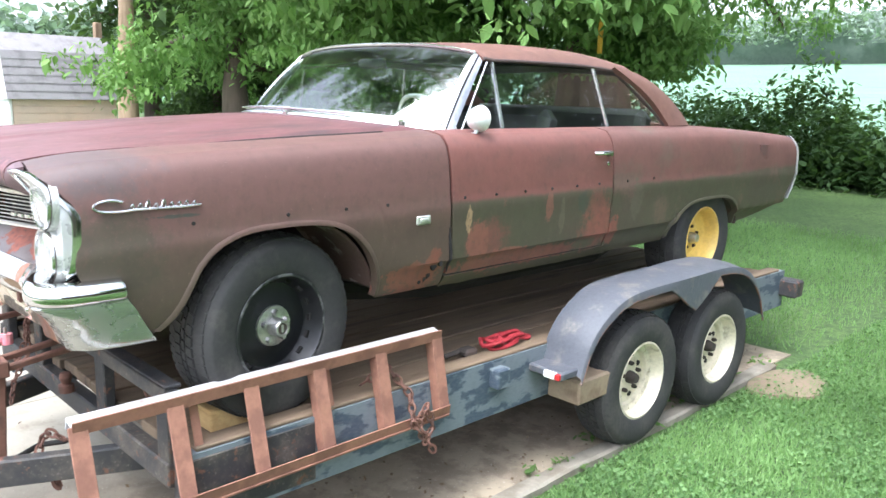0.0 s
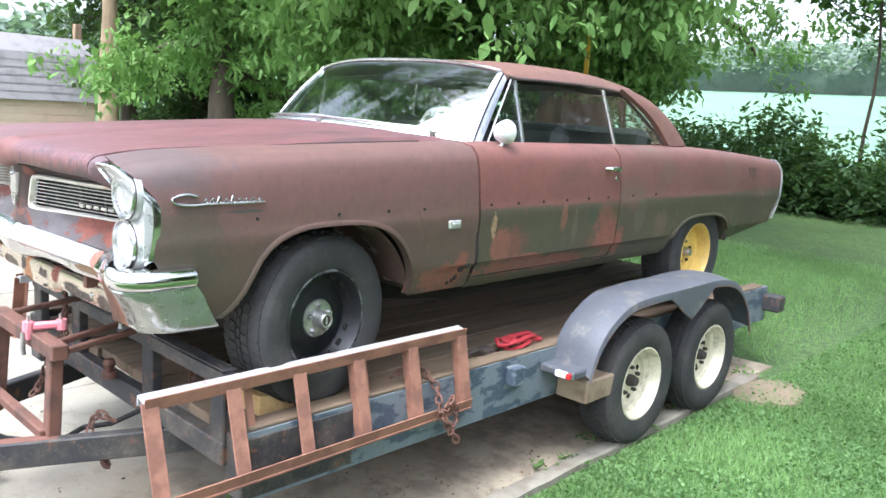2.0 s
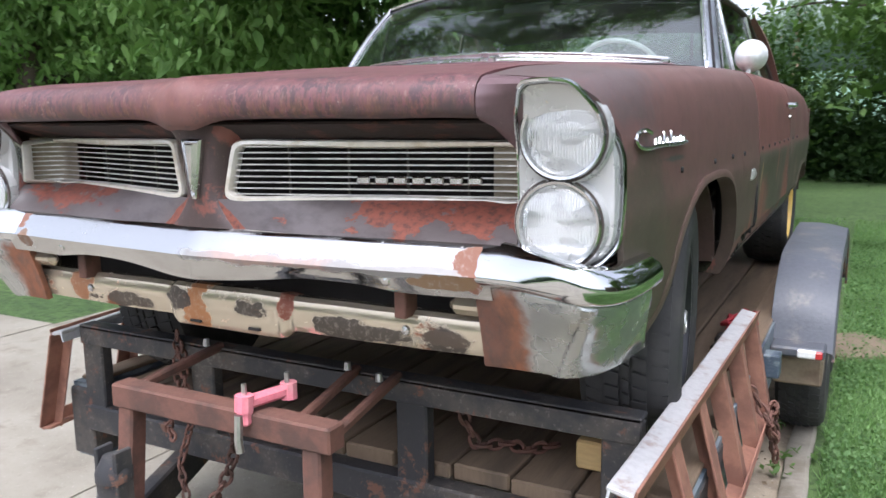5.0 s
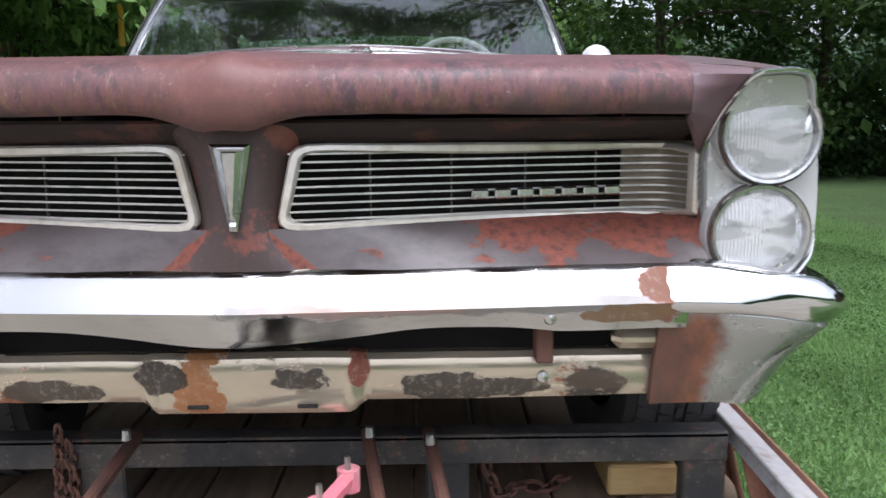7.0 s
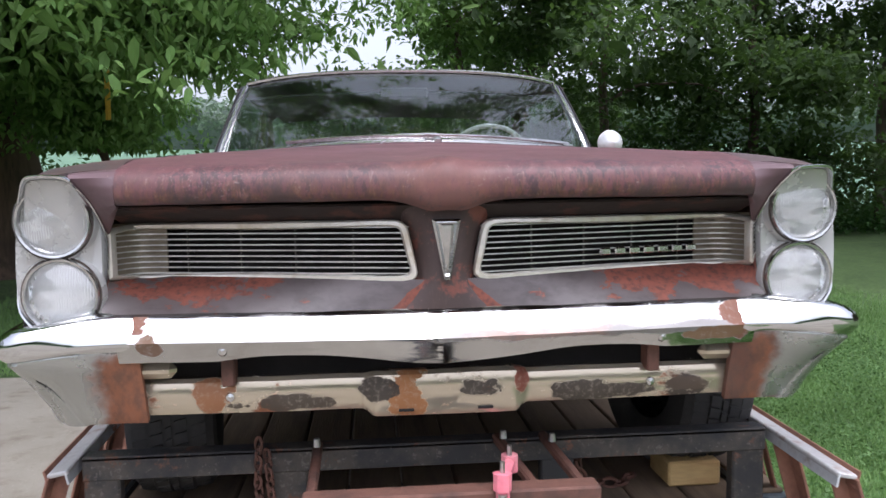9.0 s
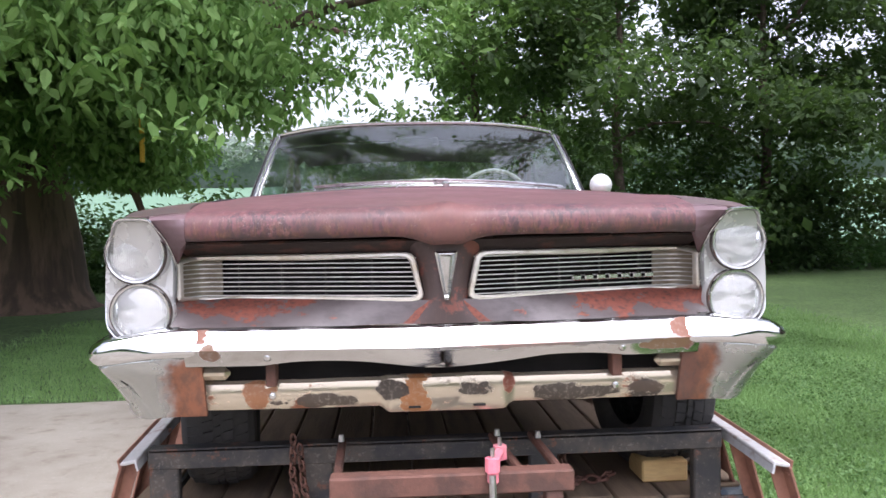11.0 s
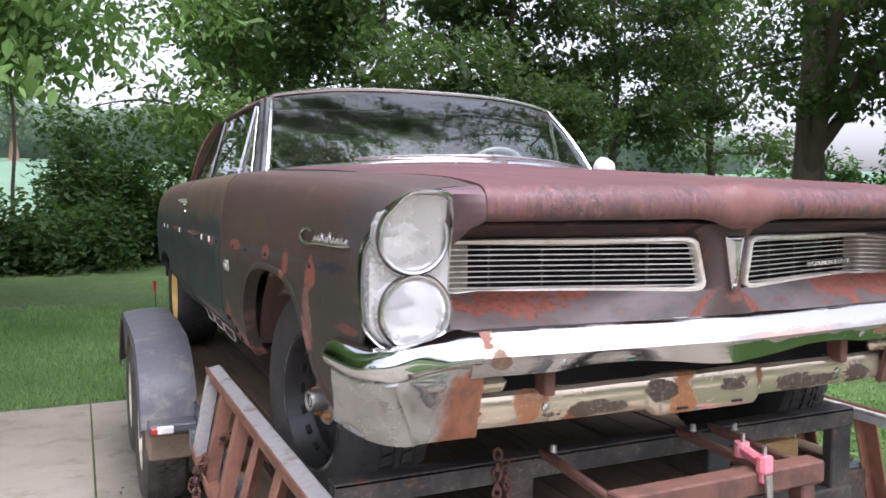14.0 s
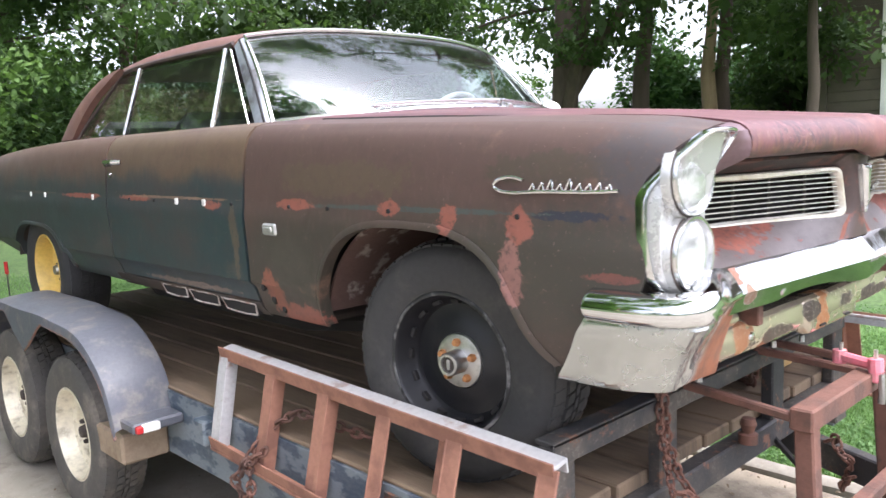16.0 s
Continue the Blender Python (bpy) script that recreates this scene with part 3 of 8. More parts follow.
concrete = concrete_mat()
kerb_mat = simple("edge_concrete", (0.25, 0.225, 0.18), 0.9, 0, 0.3, 5, (0.15, 0.125, 0.09), 0.4)
bark_light = simple("light_bark", (0.36, 0.255, 0.165), 0.9, 0, 0.3, 4, (0.24, 0.16, 0.10), 0.8, stretch=(1, 1, 0.25), fine=14)
bark_brown = simple("furrowed_brown_bark", (0.135, 0.088, 0.06), 0.92, 0, 0.35, 3.5, (0.055, 0.038, 0.028), 1.0, 0.44, 0.6, stretch=(1, 1, 0.18), fine=11)
bark_dark = simple("dark_bark", (0.10, 0.075, 0.055), 0.9, 0, 0.3, 3, (0.06, 0.045, 0.035), 0.9, stretch=(1, 1, 0.2), fine=12)
leaf_bright = leaf_mat("maple_leaf", (0.16, 0.30, 0.08), (0.28, 0.44, 0.14))
leaf_mid = leaf_mat("tree_leaf", (0.09, 0.165, 0.045), (0.16, 0.26, 0.08))
# darker copy of the tree leaf, shade put into its green
leaf_dark = leaf_mat("shade_toned_leaf", (0.04, 0.07, 0.028), (0.082, 0.128, 0.048))
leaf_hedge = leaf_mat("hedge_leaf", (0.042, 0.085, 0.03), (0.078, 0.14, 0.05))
leaf_bush = leaf_mat("bush_leaf", (0.075, 0.17, 0.055), (0.13, 0.26, 0.09))
# paled and greyed: the haze of distance is mixed into this leaf colour
leaf_far = leaf_mat("hazed_distant_leaf", (0.23, 0.29, 0.24), (0.27, 0.33, 0.26), 0.9)
clover_leaf = leaf_mat("clover_leaf", (0.06, 0.13, 0.04), (0.21, 0.34, 0.14), 0.8)
grass_blade = leaf_mat("grass_blade", (0.17, 0.31, 0.095), (0.30, 0.47, 0.19), 0.6)
rope_mat = simple("yellow_rope", (0.75, 0.45, 0.05), 0.7, 0, 0.2, 40)
shingle_mat = simple("grey_shingle", (0.26, 0.245, 0.25), 0.9, 0, 0.3, 3, (0.19, 0.175, 0.18), 0.4)
shed_mat = simple("peach_shed_siding", (0.66, 0.50, 0.40), 0.75, 0, 0.15, 2)
white_paint = simple("white_paint", (0.78, 0.77, 0.73), 0.6, 0, 0.15, 4)
# siding tone lowered to hold the shade of the trees before it
siding_mat = simple("shade_toned_olive_siding", (0.095, 0.08, 0.056), 0.75, 0, 0.2, 2)
red_lens = simple("red_lens_plastic", (0.45, 0.03, 0.03), 0.25, 0, 0.3, 20)
orange_bolt = simple("orange_rust", (0.45, 0.2, 0.07), 0.7, 0, 0.3, 30)


def ground_mat():
    m, n, l, b = nodes_of("lawn")
    y = height_of(n, l, "Y")
    x = height_of(n, l, "X")
    a = tex(n, l, 0.55, 6, 0.6)
    f = tex(n, l, 18, 6, 0.7)
    lawn = mixc(n, l, step(n, l, a, 0.35, 0.7), (0.075, 0.132, 0.034), (0.115, 0.185, 0.05))
    lawn = mixc(n, l, step(n, l, tex(n, l, 2.6, 7, 0.65, (1, 1, 1), (4, 4, 0)), 0.5, 0.68), lawn, (0.060, 0.115, 0.030))
    lawn = mixc(n, l, step(n, l, f, 0.38, 0.68), lawn, (0.030, 0.058, 0.016))
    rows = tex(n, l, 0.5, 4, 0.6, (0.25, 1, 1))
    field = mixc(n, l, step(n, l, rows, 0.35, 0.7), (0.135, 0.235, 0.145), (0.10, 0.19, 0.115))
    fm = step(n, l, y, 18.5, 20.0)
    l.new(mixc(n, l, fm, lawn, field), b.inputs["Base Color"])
    b.inputs["Roughness"].default_value = 0.95
    bump(n, l, b, f, 0.8, 0.03)
    return m


lawn_mat = ground_mat()

# ---- mesh helpers ----
def spline(pts, per=4, closed=False):
    """A smooth curve through points."""
    P = [Vector(p) for p in pts]
    n = len(P)
    out = []
    for i in range(n if closed else n - 1):
        a, b, c, d = (P[(i + k) % n] if closed else P[min(max(i + k, 0), n - 1)] for k in (-1, 0, 1, 2))
        for q in range(per):
            t = q / per
            out.append(0.5 * (2 * b + (c - a) * t + (2 * a - 5 * b + 4 * c - d) * t * t + (3 * b - a - 3 * c + d) * t**3))
    return out if closed else out + [P[-1]]


base_of = {}


def root(name, loc, label, category, group="", kind=""):
    ob = new(name)
    ob.location = loc
    ob.empty_display_size = 0.1
    base_of[ob.name] = Vector(loc)
    return tagged(ob, label, category, group, kind)


def link(name, bm, mat, at=(0, 0, 0), angle=35):
    bmesh.ops.recalc_face_normals(bm, faces=bm.faces)
    bm.transform(Matrix.Translation(-Vector(at)))
    me = bpy.data.meshes.new(name)
    bm.to_mesh(me)
    bm.free()
    for p in me.polygons:
        p.use_smooth = True
    me.set_sharp_from_angle(angle=radians(angle))
    for m in mat if isinstance(mat, (list, tuple)) else (mat,):
        me.materials.append(m)
    return new(name, me)


def part(name, bm, mat, parent, label="", angle=35):
    at = base_of[parent.name]
    ob = link(name, bm, mat, at, angle)
    ob.parent = parent
    base_of[ob.name] = at
    return tagged(ob, label)


def thing(name, bm, mat, label, category, at=(0, 0, 0), group="", kind="", angle=35):
    ob = link(name, bm, mat, at, angle)
    ob.location = at
    base_of[ob.name] = Vector(at)
    return tagged(ob, label, category, group, kind)


def B():
    return bmesh.new()


def box(bm, lo, hi, bev=0.0, m=None):
    c = [(a + b) / 2 for a, b in zip(lo, hi)]
    s = [abs(b - a) for a, b in zip(lo, hi)]
    mat = Matrix.Translation(c) @ Matrix.Diagonal((*s, 1))
    if m is not None:
        mat = m @ mat
    v = bmesh.ops.create_cube(bm, size=1, matrix=mat)["verts"]
    if bev:
        e = list({e for a in v for e in a.link_edges})
        bmesh.ops.bevel(bm, geom=e, offset=bev, segments=1, affect="EDGES", clamp_overlap=True)
    return bm


def beam(bm, p0, p1, w, h, bev=0.004, up=(0, 0, 1)):
    """A bar from p0 to p1, w wide and h high."""
    p0, p1 = Vector(p0), Vector(p1)
    d = (p1 - p0).normalized()
    side = d.cross(Vector(up)).normalized()
    u = side.cross(d)
    m = Matrix.Translation((p0 + p1) / 2) @ Matrix((side, d, u)).transposed().to_4x4()
    return box(bm, (-w / 2, -(p1 - p0).length / 2, -h / 2), (w / 2, (p1 - p0).length / 2, h / 2), bev, m)


def loft(bm, rings, closed=True, caps=True):
    """Skin over rings of points."""
    vs = [[bm.verts.new(p) for p in r] for r in rings]
    k = len(vs[0])
    for a, b in zip(vs, vs[1:]):
        for i in range(k if closed else k - 1):
            j = (i + 1) % k
            bm.faces.new((a[i], a[j], b[j], b[i]))
    if caps and closed:
        bm.faces.new(vs[0][::-1])
        bm.faces.new(vs[-1])
    return bm


def tube(bm, pts, r, n=8, caps=True):
    """A round bar along points; r: one radius or one for each point."""
    pts = [Vector(p) for p in pts]
    rs = r if isinstance(r, (list, tuple)) else [r] * len(pts)
    rings = []
    ref = Vector((0.13, 0.31, 0.94))
    for i, p in enumerate(pts):
        d = (pts[min(i + 1, len(pts) - 1)] - pts[max(i - 1, 0)]).normalized()
        s = d.cross(ref)
        if s.length < 0.1:
            s = d.cross(Vector((1, 0, 0)))
        s.normalize()
        u = s.cross(d)
        rings.append([p + (s * math.cos(a) + u * math.sin(a)) * rs[i] for a in [2 * math.pi * k / n for k in range(n)]])
    return loft(bm, rings, True, caps)


def lathe(bm, prof, centre, axis=(1, 0, 0), n=32, wob=None):
    """Turn a profile of (radius, along) round an axis through centre."""
    c, ax = Vector(centre), Vector(axis).normalized()
    s = ax.cross(Vector((0, 0, 1)))
    if s.length < 0.1:
        s = Vector((1, 0, 0))
    s.normalize()
    u = s.cross(ax)
    rings = []
    for r, a in prof:
        rings.append([c + ax * a + (s * math.cos(t) + u * math.sin(t)) * r for t in [2 * math.pi * k / n for k in range(n)]])
    return loft(bm, rings, True, False)


def skin(bm, f, nu, nv, th=0.0, mat=None):
    """A sheet f(u, v), u and v from 0 to 1, with thickness th inwards."""
    P = np.array([[f(i / nu, j / nv) for j in range(nv + 1)] for i in range(nu + 1)], float)
    du = np.gradient(P, axis=0)
    dv = np.gradient(P, axis=1)
    N = np.cross(du, dv)
    N /= np.linalg.norm(N, axis=2, keepdims=True) + 1e-9
    V = [[bm.verts.new(P[i, j]) for j in range(nv + 1)] for i in range(nu + 1)]
    for i in range(nu):
        for j in range(nv):
            bm.faces.new((V[i][j], V[i + 1][j], V[i + 1][j + 1], V[i][j + 1]))
    if th:
        Q = P - N * th
        U = [[bm.verts.new(Q[i, j]) for j in range(nv + 1)] for i in range(nu + 1)]
        for i in range(nu):
            for j in range(nv):
                bm.faces.new((U[i][j], U[i][j + 1], U[i + 1][j + 1], U[i + 1][j]))
        for i in range(nu):
            bm.faces.new((V[i][0], U[i][0], U[i + 1][0], V[i + 1][0]))
            bm.faces.new((V[i + 1][nv], U[i + 1][nv], U[i][nv], V[i][nv]))
        for j in range(nv):
            bm.faces.new((V[0][j + 1], U[0][j + 1], U[0][j], V[0][j]))
            bm.faces.new((V[nu][j], U[nu][j], U[nu][j + 1], V[nu][j + 1]))
    return bm


def smooth(x, xs, ys):
    """A soft curve through points."""
    if x <= xs[0]:
        return ys[0]
    if x >= xs[-1]:
        return ys[-1]
    i = next(k for k in range(len(xs) - 1) if x <= xs[k + 1])
    t = (x - xs[i]) / (xs[i + 1] - xs[i])

    def slope(k):
        a, b = max(k - 1, 0), min(k + 1, len(xs) - 1)
        return (ys[b] - ys[a]) / (xs[b] - xs[a])
    h = xs[i + 1] - xs[i]
    return ((2 * t**3 - 3 * t**2 + 1) * ys[i] + (t**3 - 2 * t**2 + t) * h * slope(i)
            + (-2 * t**3 + 3 * t**2) * ys[i + 1] + (t**3 - t**2) * h * slope(i + 1))


def lerp(a, b, t):
    return a + (b - a) * t


def raw(name, verts, faces, mat, parent=None, at=(0, 0, 0)):
    """A mesh straight from arrays."""
    me = bpy.data.meshes.new(name)
    at = base_of[parent.name] if parent else Vector(at)
    me.from_pydata((np.asarray(verts) - np.array(at)).tolist(), [], faces)
    me.materials.append(mat)
    ob = new(name, me)
    if parent:
        ob.parent = parent
    else:
        ob.location = at
    base_of[ob.name] = at
    return ob

# ---- ground ----
def lie(x, y):
    """Height of the land: level round the drive, rising gently to the far field."""
    return 0.0 if y < 15 else 0.063 * (y - 15) ** 2 / (y - 15 + 14)


def make_ground():
    xs = sorted(set(np.concatenate([np.linspace(-30, 30, 61), np.linspace(-600, 600, 41)]).round(3)))
    ys = sorted(set(np.concatenate([np.linspace(-20, 40, 61), np.linspace(40, 700, 34), np.linspace(-600, -20, 20)]).round(3)))
    verts = [(x, y, lie(x, y) - 0.012 + (0.012 * noise.noise((x * 0.4, y * 0.4, 0)) if abs(x) < 30 and 5 < y < 40 else 0)) for x in xs for y in ys]
    k = len(ys)
    faces = [(i * k + j, (i + 1) * k + j, (i + 1) * k + j + 1, i * k + j + 1) for i in range(len(xs) - 1) for j in range(k - 1)]
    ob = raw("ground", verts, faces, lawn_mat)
    for p in ob.data.polygons:
        p.use_smooth = True
    return tagged(ob, "mown green lawn rising to a pale bean field", "ground", kind="structure")


make_ground()


def make_drive():
    """Concrete slabs with joints, the lawn's edge ragged."""
    cells = []
    for xa, xb in ((-3.9, -1.4), (-1.4, 1.08)):
        for ya, yb in ((-14.0, -8.0), (-8.0, -2.6), (-2.6, 4.15)):
            cells.append((xa, xb, ya, yb))
    # slabs out of view ahead, added to give the bumper pale reflections
    for xa, xb in ((1.08, 3.2), (3.2, 6.5)):
        for ya, yb in ((-28.0, -14.0), (-14.0, -8.0), (-8.0, -4.6)):
            cells.append((xa, xb, ya, yb))
    for xa, xb in ((-18.0, -8.0), (-8.0, 1.08)):
        cells.append((xa, xb, -28.0, -14.0))
    for xa, xb in ((-7.0, -3.9), (-10.5, -7.0), (-14.0, -10.5), (-18.0, -14.0)):
        for ya, yb in ((-14.0, -8.0), (-8.0, -2.6), (-2.6, 1.6)):
            cells.append((xa, xb, ya, yb))
    drive = tagged(new("driveway"), "stained grey concrete driveway in slabs", "driveway", kind="structure")
    base_of[drive.name] = Vector((0, 0, 0))
    for xa, xb, ya, yb in cells:
        bm = B()
        ring = []
        for (x0, y0), (x1, y1) in (((xa, ya), (xb, ya)), ((xb, ya), (xb, yb)), ((xb, yb), (xa, yb)), ((xa, yb), (xa, ya))):
            for k in range(10):
                t = k / 10
                x, y = lerp(x0, x1, t), lerp(y0, y1, t)
                w = 0.05 * noise.noise((x * 2.1, y * 2.1, 3)) if (y > 4 or (x > 1.0 and y > -4)) else 0.006 * noise.noise((x * 5, y * 5, 0))
                ring.append((x - 0.004 * (1 if x == xb else -1 if x == xa else 0) + w * (x > 1.0), y - 0.004 * (1 if y == yb else -1 if y == ya else 0) + w * (y > 4), 0))
        z = 0.004 * random.uniform(-1, 1)
        loft(bm, [[(x, y, -0.1) for x, y, _ in ring], [(x, y, z - 0.008) for x, y, _ in ring], [(lerp(x, (xa + xb) / 2, 0.002), lerp(y, (ya + yb) / 2, 0.002), z) for x, y, _ in ring]])
        part("slab", bm, concrete, drive)
    bm = B()
    rings = []
    for k in range(40):
        y = lerp(-1.2, 3.75, k / 39)
        x = lerp(1.16, 1.09, k / 39) + 0.012 * noise.noise((0, y * 3, 0))
        w = 0.05 + 0.012 * noise.noise((5, y * 4, 0))
        rings.append([(x - w, y, -0.1), (x - w, y, 0.018), (x - w + 0.015, y, 0.028), (x + w - 0.015, y, 0.03), (x + w, y, 0.02), (x + w, y, -0.1)])
    loft(bm, rings)
    tagged(link("kerb", bm, kerb_mat), "narrow weathered concrete edging strip beside the lawn", "kerb", kind="structure")


make_drive()


# ---- car ----
car = root("car", (0, 1.8, 0.6), "rusty two-door hardtop car on a trailer, faded brown primer and teal", "car")


def half_width(y):
    return smooth(y, [-0.80, -0.6, -0.3, 0.1, 0.6, 2.0, 3.0, 3.8, 4.4], [0.905, 0.930, 0.951, 0.963, 0.975, 0.975, 0.966, 0.935, 0.885])


def ridge_z(y):
    return smooth(y, [-0.82, -0.58, 0.0, 0.4, 0.8, 1.4, 2.6, 3.3, 4.2, 4.4], [1.522, 1.555, 1.583, 1.598, 1.610, 1.610, 1.608, 1.59, 1.535, 1.518])


def side_x(y, z):
    zt = ridge_z(y)
    s = (z - 0.97) / (zt - 0.97)
    plain = smooth(s, [0, 0.06, 0.2, 0.42, 0.55, 0.60, 0.72, 0.86, 0.95, 1.0], [-0.085, -0.05, -0.018, -0.002, 0.004, 0.0, -0.004, -0.014, -0.032, -0.062])
    # a pressed crease low on the doors and quarters
    fold = smooth(s, [0, 0.06, 0.15, 0.176, 0.19, 0.21, 0.42, 0.55, 0.60, 0.72, 0.86, 0.95, 1.0], [-0.085, -0.058, -0.036, -0.029, -0.013, -0.009, -0.002, 0.004, 0.0, -0.004, -0.014, -0.032, -0.062])
    return half_width(y) + lerp(plain, fold, min(max((y - 0.45) / 0.2, 0), 1))


def arch(y, c, half, low, top, p=3.0):
    t = abs(y - c) / half
    return low + (top - low) * max(1 - t**p, 0) ** 0.5 if t < 1 else None


def front_arch(y):
    """Height of the front wheel opening: rounded behind, steep before with a flared foot."""
    if y > 0.01:
        return arch(y, 0.01, 0.425, 0.97, 1.322)
    if y < -0.47:
        return None
    return smooth(0.01 - y, [0.0, 0.14, 0.24, 0.302, 0.335, 0.362, 0.395, 0.435, 0.48], [1.322, 1.314, 1.28, 1.226, 1.165, 1.11, 1.06, 1.02, 0.985])


def lower_z(y):
    a = front_arch(y)
    if a:
        return a
    a = arch(y, 2.97, 0.42, 0.98, 1.2, 3.4)
    if a:
        return a
    if y > 3.39:
        return lerp(0.995, 1.1, (y - 3.39) / 0.9)
    return 0.985 if y > 0.4 else 0.99


def side_panel(name, y0, y1, mat, sgn, nu, label="", front=None, rear=None, shelf=None, bottom=None, span=(1.0, 1.58)):
    """A body side panel from y0 to y1, with its top turned in to the shelf."""
    bm = B()

    def f(u, v):
        k = min(v / 0.8, 1.0)
        zr = lerp(span[0], span[1], k)
        a = front(zr) if front else y0
        b = rear(zr) if rear else y1
        y = lerp(a, b, u)
        zb = (bottom or lower_z)(y)
        z = lerp(zb, ridge_z(y), k)
        x = side_x(y, z)
        if v > 0.8:
            t = (v - 0.8) / 0.2
            xi = shelf(y)
            x = lerp(x, xi, t)
            z = z + 0.016 * math.sin(t * 1.57)
            if y < -0.6:
                y += t * 0.03 * (-0.6 - y) / 0.16
        elif k < 0.02 and (front_arch(y) or arch(y, 2.97, 0.42, 0.98, 1.2, 3.4)):
            x = x - 0.004
        return (sgn * x, y, z)
    skin(bm, f, nu, 40, 0.012 if sgn > 0 else -0.012)
    return part(name, bm, mat, car, label)


def hood_edge(y):
    return smooth(y, [-0.82, -0.3, 0.55, 0.62], [0.675, 0.735, 0.80, 0.80])


def cowl_y(x):
    return 0.60 + 0.4977 * x * x


fender_front = lambda z: smooth(z, [1.0, 1.06, 1.12, 1.2, 1.25, 1.31, 1.416, 1.455, 1.50, 1.535, 1.56], [-0.46, -0.52, -0.59, -0.655, -0.672, -0.664, -0.660, -0.688, -0.722, -0.755, -0.762])
glass_foot = lambda y: smooth(y, [0.7, 1.0, 2.4, 2.7, 3.2, 4.4], [0.80, 0.815, 0.815, 0.80, 0.74, 0.70])
fender_shelf = lambda y: hood_edge(y) if y < 0.5 else lerp(hood_edge(0.55), 0.795, min((y - 0.5) / 0.25, 1))

for sgn, fm, dm, qm in ((1, fender_d_mat, door_d_mat, quarter_d_mat), (-1, fender_p_mat, door_p_mat, quarter_p_mat)):
    side_panel("front_fender", -0.78, 0.765, fm, sgn, 76, "front fender with flaking paint", fender_front, lambda z: 0.765 + 0.04 * (1.58 - z), fender_shelf, span=(0.985, 1.535))
    door = side_panel("door", 0.775, 1.92, dm, sgn, 30, "closed door with patchy worn paint", lambda z: 0.781 + 0.04 * (1.58 - z), lambda z: 1.913, glass_foot, bottom=lambda y: 1.03)
    side_panel("quarter_panel", 1.93, 4.34, qm, sgn, 84, "rear quarter panel with scraped paint", lambda z: 1.927, lambda z: smooth(z, [1.05, 1.2, 1.45, 1.56], [4.15, 4.28, 4.33, 4.30]), glass_foot)
    # rocker under the door
    bm = B()
    skin(bm, lambda u, v: (sgn * (side_x(1.4, lerp(0.975, 1.024, v)) + 0.002 - 0.012 * (1 - v)), lerp(0.80, 2.0, u), lerp(0.972, 1.024, v) + 0.004 * noise.noise((u * 14, sgn, v))), 30, 4, 0.03 * sgn)
    part("rocker_panel", bm, [door_d_mat if sgn > 0 else dark_grime], car, "rusted-through rocker panel")
    if sgn < 0:
        xs = side_x(1.3, 1.0) + 0.007
        for ya, yb, zt in ((0.845, 1.08, 1.012), (1.105, 1.33, 1.016), (1.355, 1.57, 1.018)):
            # a hole with a ragged pale edge, its lower strip sagging
            bm = B()
            top = [(-xs, lerp(ya, yb, k / 6), zt + 0.003 * noise.noise((k * 0.9, ya * 7, 0))) for k in range(7)]
            foot = [(-xs + 0.012, lerp(yb - 0.018, ya + 0.012, k / 6), zt - 0.040 - 0.004 * math.sin(k / 6 * math.pi) + 0.002 * noise.noise((k * 0.9, ya * 7, 4))) for k in range(7)]
            tube(bm, top + foot + top[:1], [0.0035 + 0.0015 * noise.noise((k * 1.3, ya, 2)) for k in range(15)], 5)
            part("rusted_edge", bm, flaked_edge, car, "flaking pale rust edge")
            bm = B()
            loft(bm, [[(x + o, y, z) for x, y, z in top + foot] for o in (0.001, 0.03)])
            part("rust_hole", bm, black, car)
    # wheel opening lips
    for c, h, lo, tp, p, nm in ((0.01, 0.425, 0.985, 1.322, 3.0, "arch_lip"), (2.97, 0.42, 1.0, 1.2, 3.4, "arch_lip")):
        bm = B()
        rings = []
        for k in range(33):
            ang = lerp(-1, 1, k / 32)
            y = c + h * math.sin(ang * math.pi / 2) * 0.998
            if c < 1 and ang < 0:
                y = c - 0.44 * math.sin(-ang * math.pi / 2)
            z = front_arch(y) if c < 1 else arch(y, c, h, lo - 0.012, tp, p)
            z = z or lo
            o = Vector((0, (y - c) / h, (z - lo) / (tp - lo) + 0.25)).normalized()
            x = side_x(y, z)
            rings.append([(sgn * (x + 0.0025), y + o.y * 0.014, z + o.z * 0.014), (sgn * (x + 0.007), y + o.y * 0.004, z + o.z * 0.004),
                          (sgn * (x + 0.006), y - o.y * 0.006, z - o.z * 0.006), (sgn * (x - 0.035), y - o.y * 0.004, z - o.z * 0.004)])
        loft(bm, rings)
        part(nm, bm, fm if c < 1 else qm, car)


def hood_z(x, y):
    xe = hood_edge(y)
    edge = ridge_z(y) + 0.017
    mid = smooth(y, [-0.8, -0.4, 0.0, 0.6], [1.552, 1.591, 1.618, 1.655])
    t = min(abs(x) / xe, 1.0)
    z = lerp(mid, edge, t**1.7)
    # the raised middle, fading to the nose
    k = smooth(y, [-0.45, 0.1, 0.6], [0.0, 0.014, 0.02])
    z += k * (1 - smooth(t, [0.90, 0.985], [0.0, 1.0])) - k * 0.6
    z += smooth(y, [-0.82, -0.5, 0.3], [0.012, 0.006, 0.0]) * math.exp(-(x / 0.038) ** 2)
    return z


def nose_y(x):
    return -0.765 + 0.035 * (abs(x) / 0.68) ** 2 - 0.012 * math.exp(-(x / 0.05) ** 2)


